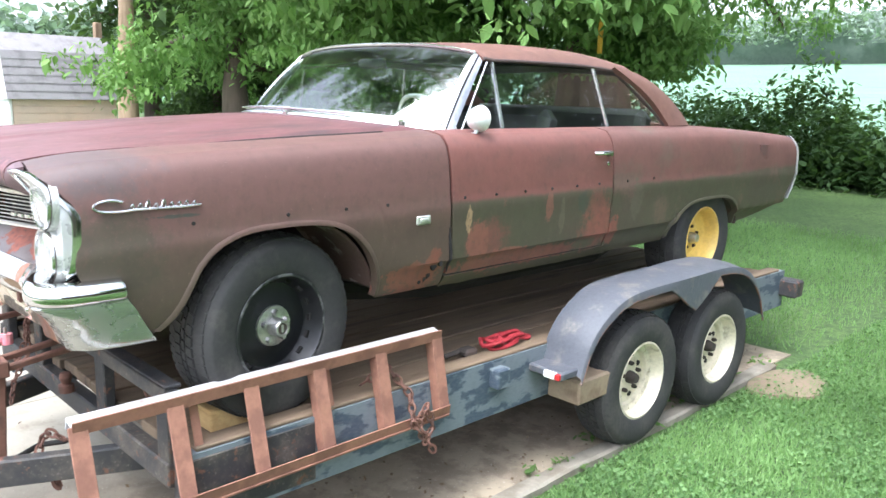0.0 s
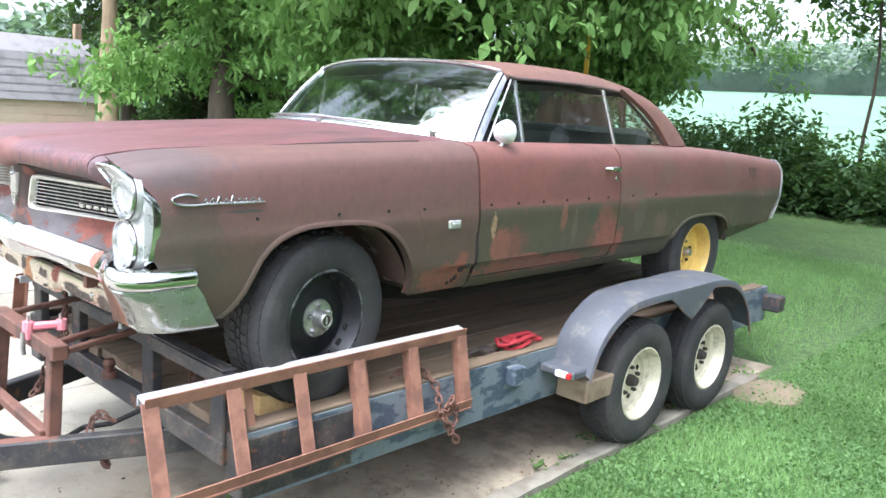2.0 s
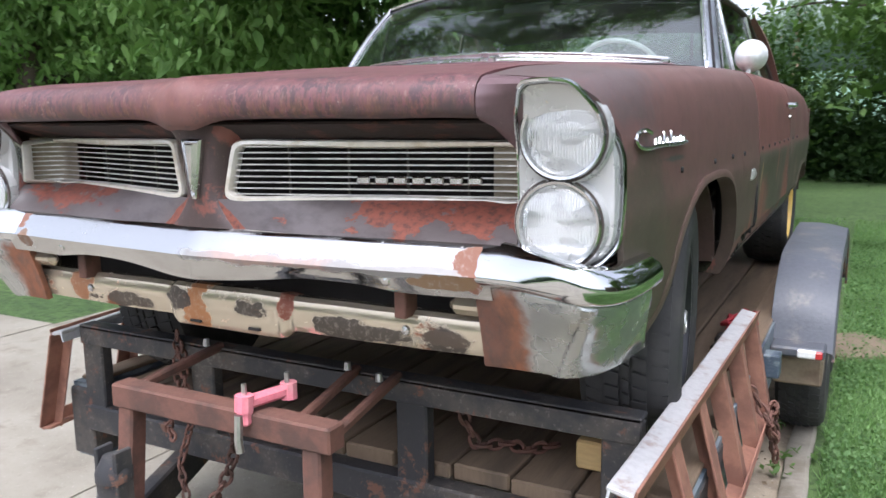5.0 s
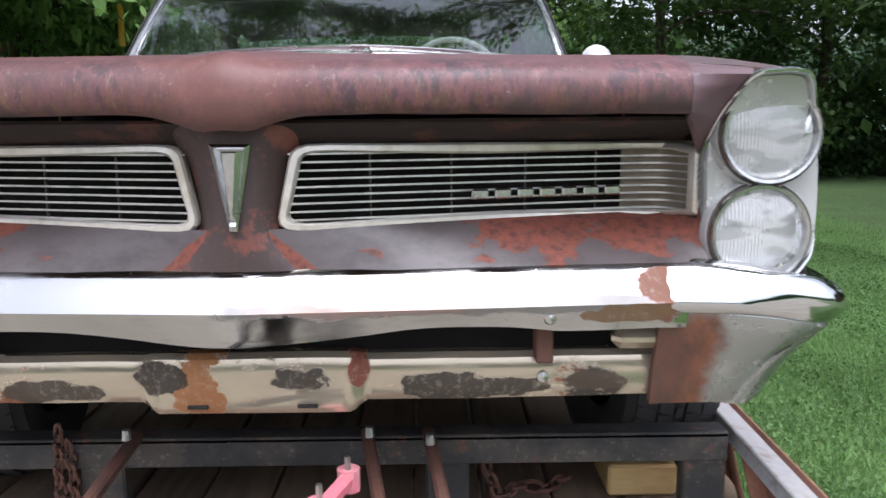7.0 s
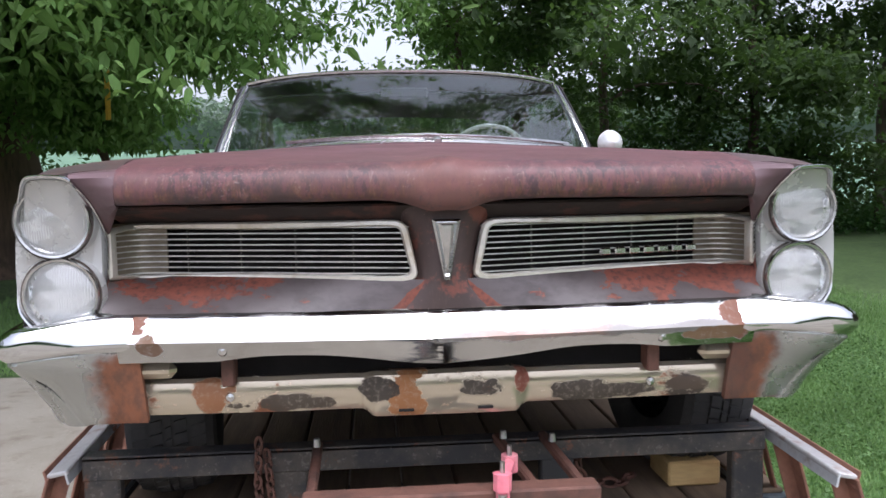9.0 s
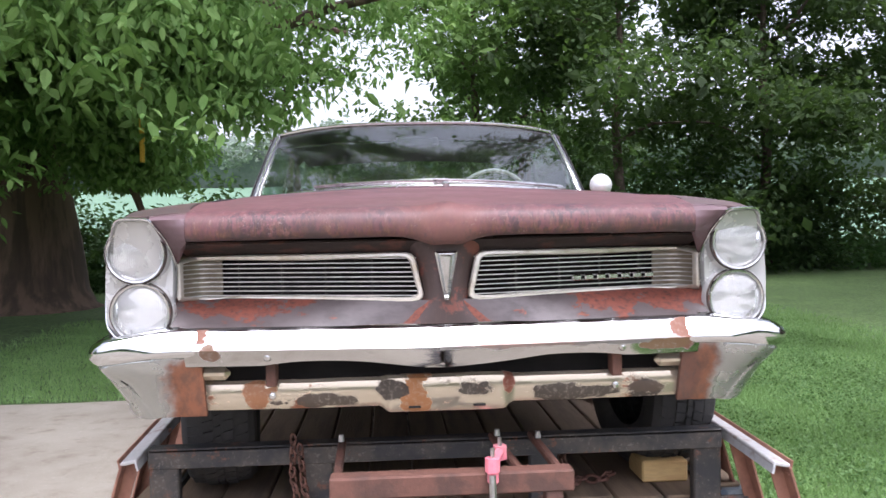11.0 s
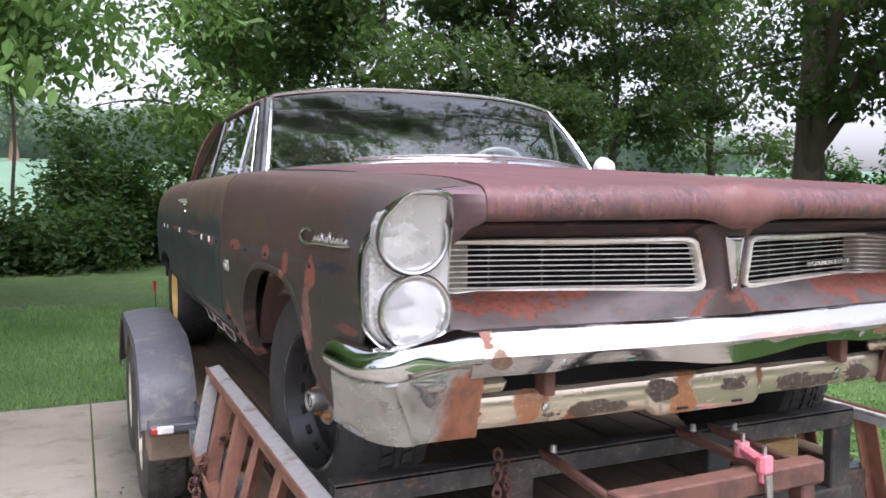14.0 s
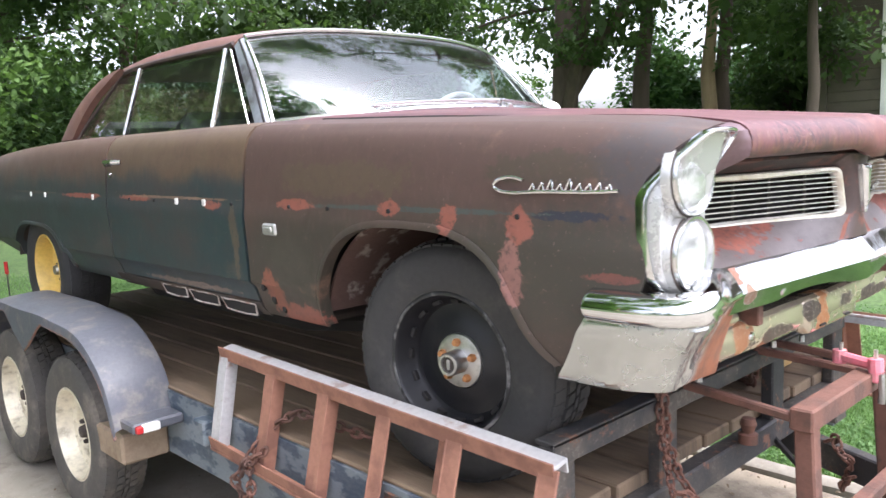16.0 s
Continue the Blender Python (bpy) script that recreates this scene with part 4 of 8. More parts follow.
LIP = [(0, 0), (-0.022, -0.006), (-0.040, -0.019), (-0.048, -0.038), (-0.048, -0.058), (-0.042, -0.074), (-0.030, -0.081), (-0.012, -0.076)]


def hood_point(u, v):
    s = lerp(-1, 1, u)
    if v < 0.3:
        i = v / 0.3 * 7
        k = 7 - i
        a = int(min(max(math.floor(k), 0), 6))
        dy, dz = (lerp(LIP[a][q], LIP[a + 1][q], k - a) for q in (0, 1))
        x = s * hood_edge(-0.76)
        y = nose_y(x)
        dip = 1 + 0.40 * smooth(abs(x), [0.0, 0.03, 0.07, 0.11, 0.15], [1.0, 0.92, 0.4, 0.08, 0.0])
        return (x, y + dy, hood_z(x, y) + dz * dip + 0.002 * noise.noise((x * 9, 0, v * 8)))
    t = (v - 0.3) / 0.7
    xe = hood_edge(lerp(-0.76, 0.6, t)) - 0.004
    x = s * xe
    y = lerp(nose_y(x), cowl_y(x) - 0.075, t)
    return (x, y, hood_z(x, min(y, 0.62)))


bm = B()
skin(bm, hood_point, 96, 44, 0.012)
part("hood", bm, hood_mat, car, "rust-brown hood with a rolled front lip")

# fender noses, rolled beside the hood's lip and running out to the headlamp bezel
DIAG = [(0.776, -0.748, 1.5405), (0.774, -0.768, 1.537), (0.771, -0.776, 1.529), (0.766, -0.762, 1.512), (0.758, -0.738, 1.488), (0.748, -0.714, 1.460), (0.737, -0.694, 1.432), (0.728, -0.676, 1.406)]
for sgn in (1, -1):
    bm = B()

    def cap(u, v):
        k = 7 * (1 - v)
        a = int(min(max(math.floor(k), 0), 6))
        dy, dz = (lerp(LIP[a][i], LIP[a + 1][i], k - a) for i in (0, 1))
        h = Vector((0.6835, nose_y(0.684) + 0.001 + dy * 0.995, ridge_z(-0.74) + 0.0150 + dz))
        d = Vector(DIAG[a]).lerp(Vector(DIAG[a + 1]), k - a)
        p = h.lerp(d, u)
        return (sgn * p.x, p.y, p.z)
    skin(bm, cap, 12, 28, 0.008 * sgn)
    part("nose_cap", bm, cap_mat, car, "mauve-grey fender nose beside the hood")
    # dark shut line along the hood's side
    bm = B()
    tube(bm, [(sgn * (hood_edge(y) - 0.001), y, ridge_z(y) + 0.0155) for y in [lerp(-0.16, 0.56, k / 20) for k in range(21)]], [0.001 + 0.0045 * math.sin(min(k / 8, 1) * 1.57) for k in range(21)], 6)
    part("hood_gap", bm, black, car)

# cowl between hood and windscreen
bm = B()
skin(bm, lambda u, v: (lerp(-0.80, 0.80, u), cowl_y(lerp(-0.80, 0.80, u)) - 0.07 + 0.09 * v, hood_z(0.79 * lerp(-1, 1, u), 0.6) - 0.003 + 0.004 * v - 0.03 * max(abs(lerp(-1, 1, u)) - 0.8, 0)), 30, 3, 0.01)
part("cowl", bm, hood_mat, car)


# windscreen
def ws(u, v, out=0.0):
    s = lerp(-1, 1, u)
    xb, xt = s * 0.775, s * 0.69
    b = Vector((xb, cowl_y(xb), 1.662 - 0.04 * s * s))
    t = Vector((xt, 1.10 + 0.09 * s * s, 1.998 - 0.043 * abs(s) ** 3.2))
    p = b.lerp(t, v)
    bul = math.sin(v * math.pi) * 0.018 + out
    return p + Vector((0, -0.62, 0.78)) * bul


bm = B()
skin(bm, lambda u, v: ws(u, v), 30, 14, 0.006)
wind = part("windscreen", bm, windscreen_mat, car, "dusty curved windscreen")
wind.visible_shadow = False
bm = B()
edge = [ws(k / 24, 0.0, 0.004) for k in range(25)] + [ws(1, k / 14, 0.004) for k in range(1, 15)] + [ws(k / 24, 1.0, 0.006) for k in range(23, -1, -1)] + [ws(0, k / 14, 0.004) for k in range(13, -1, -1)]
tube(bm, edge, 0.0085, 6)
tube(bm, [Vector(ws(k / 24, 0.0, 0.004)) + Vector((0, -0.024, -0.004)) for k in range(25)], 0.016, 6)
part("windscreen_trim", bm, trim, car, "bright metal windscreen surround")


# roof
def roof_point(u, v):
    s = lerp(-1, 1, u)
    a = abs(s)
    x = s * lerp(0.735, 0.735, v)
    yf = 1.105 + 0.10 * s * s
    yr = 2.56 - 0.18 * s * s
    y = lerp(yf, yr, v)
    crown = smooth(y, [1.1, 1.4, 1.8, 2.2, 2.58], [2.004, 2.027, 2.036, 2.022, 1.963])
    side = smooth(y, [1.1, 1.5, 2.0, 2.4], [1.927, 1.934, 1.931, 1.897])
    z = side + (crown - side) * (1 - a**4) ** 0.6 if a < 1 else side
    return (x, y, z)


bm = B()
skin(bm, roof_point, 40, 26, 0.012)
part("roof", bm, roof_mat, car, "rust-brown steel roof with faded paint")


def sail(u, v, sgn):
    """The rear roof pillar."""
    a = Vector((0.738, 2.17, 1.918)).lerp(Vector((0.820, 2.615, 1.620)), v)
    b = Vector((0.731, 2.395, 1.8965)).lerp(Vector((0.770, 2.93, 1.612)), v)
    p = a.lerp(b, u) + Vector((0.010, 0, 0)) * math.sin(u * math.pi) * min(v * 4, 1) + Vector((0.004, 0.034, 0.020)) * math.sin(v * math.pi)
    return (sgn * p.x, p.y, p.z)


def rear_glass(u, v):
    s = lerp(-1, 1, u)
    t = Vector((s * 0.69, 2.555 - 0.16 * s * s, 1.961 - 0.055 * s**4))
    b = Vector((s * 0.755, 3.18 - 0.28 * s * s, 1.622))
    return t.lerp(b, v) + Vector((0, 0.5, 0.8)) * 0.02 * math.sin(v * math.pi)


bm = B()
skin(bm, rear_glass, 24, 8, 0.006)
part("rear_window", bm, side_glass_mat, car).visible_shadow = False
bm = B()
tube(bm, [rear_glass(k / 20, 1.0) for k in range(21)], 0.012, 6)
tube(bm, [rear_glass(k / 20, 0.0) for k in range(21)], 0.010, 6)
part("rear_window_trim", bm, trim, car)

for sgn in (1, -1):
    bm = B()
    skin(bm, lambda u, v: sail(u, v, sgn), 10, 12, 0.03 * sgn)
    part("roof_pillar", bm, roof_mat, car, "wide rear roof pillar")
    # windscreen pillar: a strip from the glass edge to the vent window, two bright beads on it
    bm = B()

    def post_point(u, v):
        g = ws(1, v, 0.004)
        z = lerp(1.612, 1.921, v)
        q = Vector((lerp(0.820, 0.738, v), lerp(0.935, 1.185, v), z))
        p = Vector(g).lerp(q, u) + Vector((0.5, -0.3, 0.3)) * 0.010 * math.sin(u * math.pi)
        return (sgn * p.x, p.y, p.z)
    skin(bm, post_point, 8, 12, 0.02 * sgn)
    part("windscreen_pillar", bm, post_metal, car, "slim windscreen pillar, bright strip over dark paint")
    for u in (0.42,):
        bm = B()
        tube(bm, [Vector(post_point(u, k / 12)) + Vector((sgn * 0.002, -0.002, 0.001)) for k in range(13)], 0.005, 6)
        part("pillar_bead", bm, black, car, "dark seam along the pillar")
    # drip rail
    bm = B()
    tube(bm, [(sgn * 0.735, 1.2, 1.934)] + [(sgn * 0.74, lerp(1.25, 2.2, k / 10), smooth(lerp(1.25, 2.2, k / 10), [1.1, 1.5, 2.0, 2.4], [1.925, 1.931, 1.928, 1.897])) for k in range(11)]
         + [(sgn * 0.748, 2.29, 1.862), (sgn * 0.772, 2.42, 1.78), (sgn * 0.80, 2.53, 1.70), (sgn * 0.823, 2.61, 1.625)], 0.0085, 6)
    part("drip_rail", bm, pillar_mat, car)

    def pane(name, pts, mat=side_glass_mat):
        """A window pane with a thin bright frame; pts: (y, z) corners."""
        P = [(sgn * lerp(0.815, 0.742, (z - 1.62) / 0.28), y, z) for y, z in pts]
        bm = B()
        inn = [(x - sgn * 0.005, y, z) for x, y, z in P]
        loft(bm, [P, inn])
        ob = part(name, bm, mat, car)
        ob.visible_shadow = False
        return ob
    pane("vent_window", [(0.99, 1.622), (1.24, 1.622), (1.235, 1.914), (1.205, 1.909)])
    pane("door_window", [(1.26, 1.622), (2.05, 1.620), (2.0, 1.917), (1.255, 1.919)])
    pane("quarter_window", [(2.075, 1.620), (2.605, 1.620), (2.52, 1.70), (2.41, 1.79), (2.28, 1.873), (2.20, 1.907), (2.03, 1.917)])
    gx = lambda z: sgn * lerp(0.818, 0.744, (z - 1.62) / 0.28)
    for nm, pts, r in (("vent_frame", [(1.25, 1.61), (1.245, 1.918)], 0.010), ("vent_frame", [(0.985, 1.62), (1.213, 1.918)], 0.005),
                       ("window_post", [(2.065, 1.61), (2.013, 1.918)], 0.010)):
        bm = B()
        tube(bm, [(gx(z), y, z) for y, z in pts], r, 6)
        part(nm, bm, trim, car)
    bm = B()
    beam(bm, (sgn * 0.825, 0.98, 1.615), (sgn * 0.825, 2.62, 1.612), 0.022, 0.018, 0.004)
    part("belt_trim", bm, trim if sgn > 0 else dark_grime, car)
    # door handle
    bm = B()
    x0 = side_x(1.83, 1.507)
    tube(bm, [(sgn * (x0 + 0.004), 1.76, 1.507), (sgn * (x0 + 0.028), 1.785, 1.509), (sgn * (x0 + 0.03), 1.86, 1.509), (sgn * (x0 + 0.004), 1.885, 1.507)], [0.009, 0.011, 0.011, 0.012], 8)
    lathe(bm, [(0.0, 0.03), (0.014, 0.028), (0.015, 0.0)], (sgn * x0, 1.87, 1.505), (sgn, 0, 0), 12)
    lathe(bm, [(0.0, 0.008), (0.011, 0.006), (0.012, -0.01)], (sgn * side_x(1.87, 1.455), 1.87, 1.455), (sgn, 0, 0), 12)
    part("door_handle", bm, trim, car, "chrome door handle with lock")
    # holes and clips left by the lost side trim
    spots = [(yy, False) for yy in (-0.32, 0.02, 0.26, 0.45, 0.86, 1.05, 1.24, 1.43, 1.62, 1.8, 2.05, 2.3)]
    if sgn < 0:
        spots = [(yy, False) for yy in (-0.36, 0.07, 0.33, 0.52, 0.86, 1.45, 1.68)] + [(yy, True) for yy in (1.05, 1.26, 2.08, 2.72, 2.95)]
    for yy, clip in spots:
        zz = 1.358
        bm = B()
        x0 = side_x(yy, zz)
        lathe(bm, [(0.0, 0.004), (0.006, 0.004), (0.007, -0.002)], (sgn * x0, yy, zz), (sgn, 0, 0), 8)
        if clip:
            box(bm, (sgn * x0 - 0.004, yy - 0.012, zz - 0.012), (sgn * x0 + 0.006, yy + 0.012, zz + 0.012), 0.003)
        part("trim_clip" if clip else "trim_hole", bm, white_paint if clip else black, car)

# gaping seam and rust holes at the foot of the driver's door
on_side = lambda y, z, o=0.0015: (side_x(y, z) + o, y, z)
bm = B()
tube(bm, [on_side(lerp(0.776, 0.803, k / 10) + 0.004 * noise.noise((k * 0.7, 0, 0)), lerp(1.24, 1.045, k / 10)) for k in range(11)], [0.002 + 0.0055 * math.sin(k / 10 * 3.0) for k in range(11)], 6)
part("door_seam", bm, black, car)
bm = B()
tube(bm, [on_side(lerp(0.79, 1.91, k / 24), 1.0305 + 0.002 * noise.noise((k * 0.5, 3, 0)), -0.002) for k in range(25)], [0.004 if k < 10 else 0.003 for k in range(25)], 6)
part("door_seam", bm, black, car)
for sgn_, y0, z0, r0 in ((1, 0.715, 1.085, 0.014), (1, 0.74, 1.095, 0.009), (1, 0.70, 1.045, 0.010), (1, 0.685, 1.03, 0.008), (1, 0.66, 1.02, 0.007), (-1, 0.70, 1.05, 0.012), (-1, 0.66, 1.02, 0.010), (-1, 0.72, 1.09, 0.008)):
    bm = B()
    ring = [(sgn_ * (side_x(y0, z0) + 0.0025), y0 + r0 * math.cos(a) * (1 + 0.5 * noise.noise((a * 2, y0 * 30, 0))), z0 + r0 * 1.3 * math.sin(a) * (1 + 0.5 * noise.noise((a * 2, 0, z0 * 30)))) for a in [2 * math.pi * k / 12 for k in range(12)]]
    loft(bm, [[(x - sgn_ * 0.012, y, z) for x, y, z in ring], ring])
    part("rust_hole", bm, black, car)

# script name plates as plain flowing bars
for sgn in (1, -1):
    bm = B()

    def on(y, z):
        return (sgn * (side_x(y, z) + 0.006), y, z)
    y0, y1 = (-0.615, -0.295) if sgn > 0 else (-0.295, -0.615)
    tube(bm, spline([on(lerp(y0, y1, t), 1.428 + dz) for t, dz in ((1.0, -0.010), (0.8, -0.013), (0.4, -0.013), (0.2, -0.016), (0.06, -0.012), (0.0, 0.0), (0.05, 0.014), (0.16, 0.019), (0.26, 0.012))]), 0.0042, 6)
    wave = []
    for k in range(9):
        a = 0.31 + 0.074 * k
        h = (0.016, 0.018, 0.027, 0.015, 0.028, 0.016, 0.015, 0.017, 0.014)[k]
        h *= 0.85
        wave += [on(lerp(y0, y1, a), 1.4175), on(lerp(y0, y1, a + 0.016), 1.4175 + h * 0.5), on(lerp(y0, y1, a + 0.036), 1.4175 + h), on(lerp(y0, y1, a + 0.044), 1.4175 + h * 0.6), on(lerp(y0, y1, a + 0.046), 1.4195)]
    tube(bm, spline(wave, 3), 0.0028, 5)
    part("fender_script", bm, trim, car, "chrome script plate reduced to plain strokes")
    bm = B()
    box(bm, (-0.0075, -0.038, -0.019), (0.006, 0.038, 0.019), 0.006, Matrix.Translation((sgn * side_x(0.63, 1.285), 0.63, 1.285)))
    box(bm, (0.004 if sgn > 0 else -0.012, -0.022, -0.008), (0.010 if sgn > 0 else -0.004, 0.022, 0.008), 0.003, Matrix.Translation((sgn * side_x(0.63, 1.285), 0.63, 1.285)))
    part("fender_badge", bm, grille_mat, car, "small corroded chrome fender badge")

# trunk lid, rear deck and tail
bm = B()
skin(bm, lambda u, v: (lerp(-1, 1, u) * glass_foot(lerp(2.9, 4.28, v)) * 0.995, lerp(2.9, 4.28, v), ridge_z(lerp(2.9, 4.28, v)) + 0.016 + 0.012 * (1 - lerp(-1, 1, u) ** 2)), 20, 16, 0.012)
part("trunk_lid", bm, roof_mat, car)
bm = B()
box(bm, (-0.85, 4.22, 1.1), (0.85, 4.30, 1.53), 0.02)
part("tail_panel", bm, hood_mat, car)
for sgn in (1, -1):
    bm = B()
    rings = []
    for k in range(13):
        z = lerp(1.535, 1.10, k / 12)
        y = smooth(z, [1.05, 1.2, 1.45, 1.56], [4.17, 4.31, 4.36, 4.31])
        x = side_x(min(y, 4.35), max(z, 1.1)) - 0.004
        rings.append([(sgn * x, y - 0.012, z), (sgn * (x + 0.005), y + 0.006, z), (sgn * (x - 0.025), y + 0.014, z), (sgn * (x - 0.06), y, z)])
    loft(bm, rings)
    part("tail_trim", bm, grille_mat, car, "pale corroded tail trim")

# front: upper recess, centre post, lower valance
def grille_y(x):
    return smooth(abs(x), [0.0, 0.07, 0.37, 0.6, 0.68, 0.712, 0.738], [-0.748, -0.735, -0.655, -0.595, -0.582, -0.605, -0.672])


bm = B()
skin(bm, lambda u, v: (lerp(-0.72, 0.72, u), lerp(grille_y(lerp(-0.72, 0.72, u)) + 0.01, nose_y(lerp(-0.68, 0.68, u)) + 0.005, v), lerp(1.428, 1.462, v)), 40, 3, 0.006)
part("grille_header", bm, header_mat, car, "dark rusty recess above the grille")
bm = B()


def post_front(u, v):
    """The nose post: narrow waist, flared to the header above and to the valance below."""
    q = lerp(-1, 1, u)
    z = lerp(1.238, 1.462, v)
    x = q * smooth(z, [1.238, 1.262, 1.30, 1.36, 1.41, 1.437, 1.462], [0.15, 0.105, 0.066, 0.067, 0.082, 0.105, 0.14])
    return (x, lerp(-0.765, grille_y(x) + 0.012, abs(q) ** 3), z)


skin(bm, post_front, 20, 24, 0.012)
part("centre_post", bm, post_mat, car)
bm = B()
skin(bm, lambda u, v: (lerp(-0.74, 0.74, u), lerp(grille_y(lerp(-0.74, 0.74, u)) - 0.004, -0.752 + 0.05 * abs(lerp(-0.74, 0.74, u)), v**0.8), lerp(1.300, 1.232, v)), 40, 6, 0.008)
part("lower_valance", bm, valance_mat, car, "grey valance with bare rust patches")
# pointed centre badge
bm = B()
P = [(-0.031, 1.432), (0.031, 1.432), (0.006, 1.302), (-0.006, 1.302)]
loft(bm, [[(x, -0.760, z) for x, z in P], [(x, -0.776, z) for x, z in P], [(x * 0.80, -0.780, 1.387 + (z - 1.387) * 0.9) for x, z in P], [(x * 0.72, -0.777, 1.387 + (z - 1.387) * 0.84) for x, z in P], [(x * 0.30, -0.785, 1.39 + (z - 1.39) * 0.7) for x, z in P]])
part("nose_badge", bm, trim, car, "pointed chrome nose badge")

for sgn in (1, -1):
    G = lambda x, z, o=0.0: (sgn * x, grille_y(x) + o, z)
    bm = B()
    out = [G(0.079, 1.405), G(0.083, 1.418), G(0.092, 1.426), G(0.106, 1.430), G(0.14, 1.431)] + [G(lerp(0.2, 0.70, k / 8), 1.43 - 0.004 * k / 8) for k in range(9)] + [G(0.72, 1.424), G(0.735, 1.418), G(0.735, 1.307), G(0.72, 1.301)] + \
        [G(lerp(0.70, 0.12, k / 8), 1.297 - 0.002 * k / 8) for k in range(9)] + [G(0.088, 1.296), G(0.072, 1.299), G(0.063, 1.307), G(0.061, 1.318), G(0.066, 1.345)]
    rings = []
    for k, p in enumerate(out + [out[0]]):
        p = Vector(p)
        c = Vector(G(0.4, 1.362))
        d = (c - p)
        d = Vector((d.x * 0.25, 0, d.z)).normalized()
        rings.append([p + Vector((0, 0.012, 0)), p + Vector((0, -0.008, 0)), p + d * 0.004 + Vector((0, -0.013, 0)), p + d * 0.014 + Vector((0, -0.012, 0)), p + d * 0.018 + Vector((0, -0.006, 0)), p + d * 0.018 + Vector((0, 0.012, 0))])
    loft(bm, rings, True, False)
    grille = part("grille", bm, grille_frame_mat, car, "split grille with thin bright bars")
    for k in range(9):
        z = lerp(1.313, 1.415, k / 8)
        bm = B()
        pts = [lerp(0.078, 0.66, q / 12) for q in range(13)] + [0.685, 0.70, 0.712, 0.722, 0.731]
        loft(bm, [[G(x, z + 0.0016, -0.004), G(x, z - 0.0016, -0.004), G(x, z - 0.0008, 0.003), G(x, z + 0.0008, 0.003)] for x in pts])
        part("bar", bm, grille_mat, grille)
    bm = B()
    skin(bm, lambda u, v: G(lerp(0.628, 0.733, u), lerp(1.300, 1.428, v), 0.012), 12, 2, 0.004)
    part("end_plate", bm, tan_plate, grille, "tarnished tan backing plate")
    for x in (0.2, 0.33, 0.455, 0.58):
        bm = B()
        beam(bm, G(x, 1.30, 0.008), G(x, 1.427, 0.008), 0.0028, 0.006, 0, (0, 1, 0))
        part("upright", bm, upright_mat, grille)
bm = B()
for k in range(7):
    x = lerp(0.376, 0.604, k / 6.0)
    box(bm, (-0.0145, -0.006, -0.0085), (0.0145, 0.004, 0.0085), 0.003, Matrix.Translation((x, grille_y(x) - 0.019, 1.346)) @ Matrix.Rotation(radians(15), 4, "Z"))
part("grille_lettering", bm, trim, car, "row of plain bright blocks")
bm = B()
skin(bm, lambda u, v: (lerp(-0.75, 0.75, u), -0.40, lerp(1.12, 1.46, v)), 4, 4, 0.02)
part("radiator_support", bm, black, car)

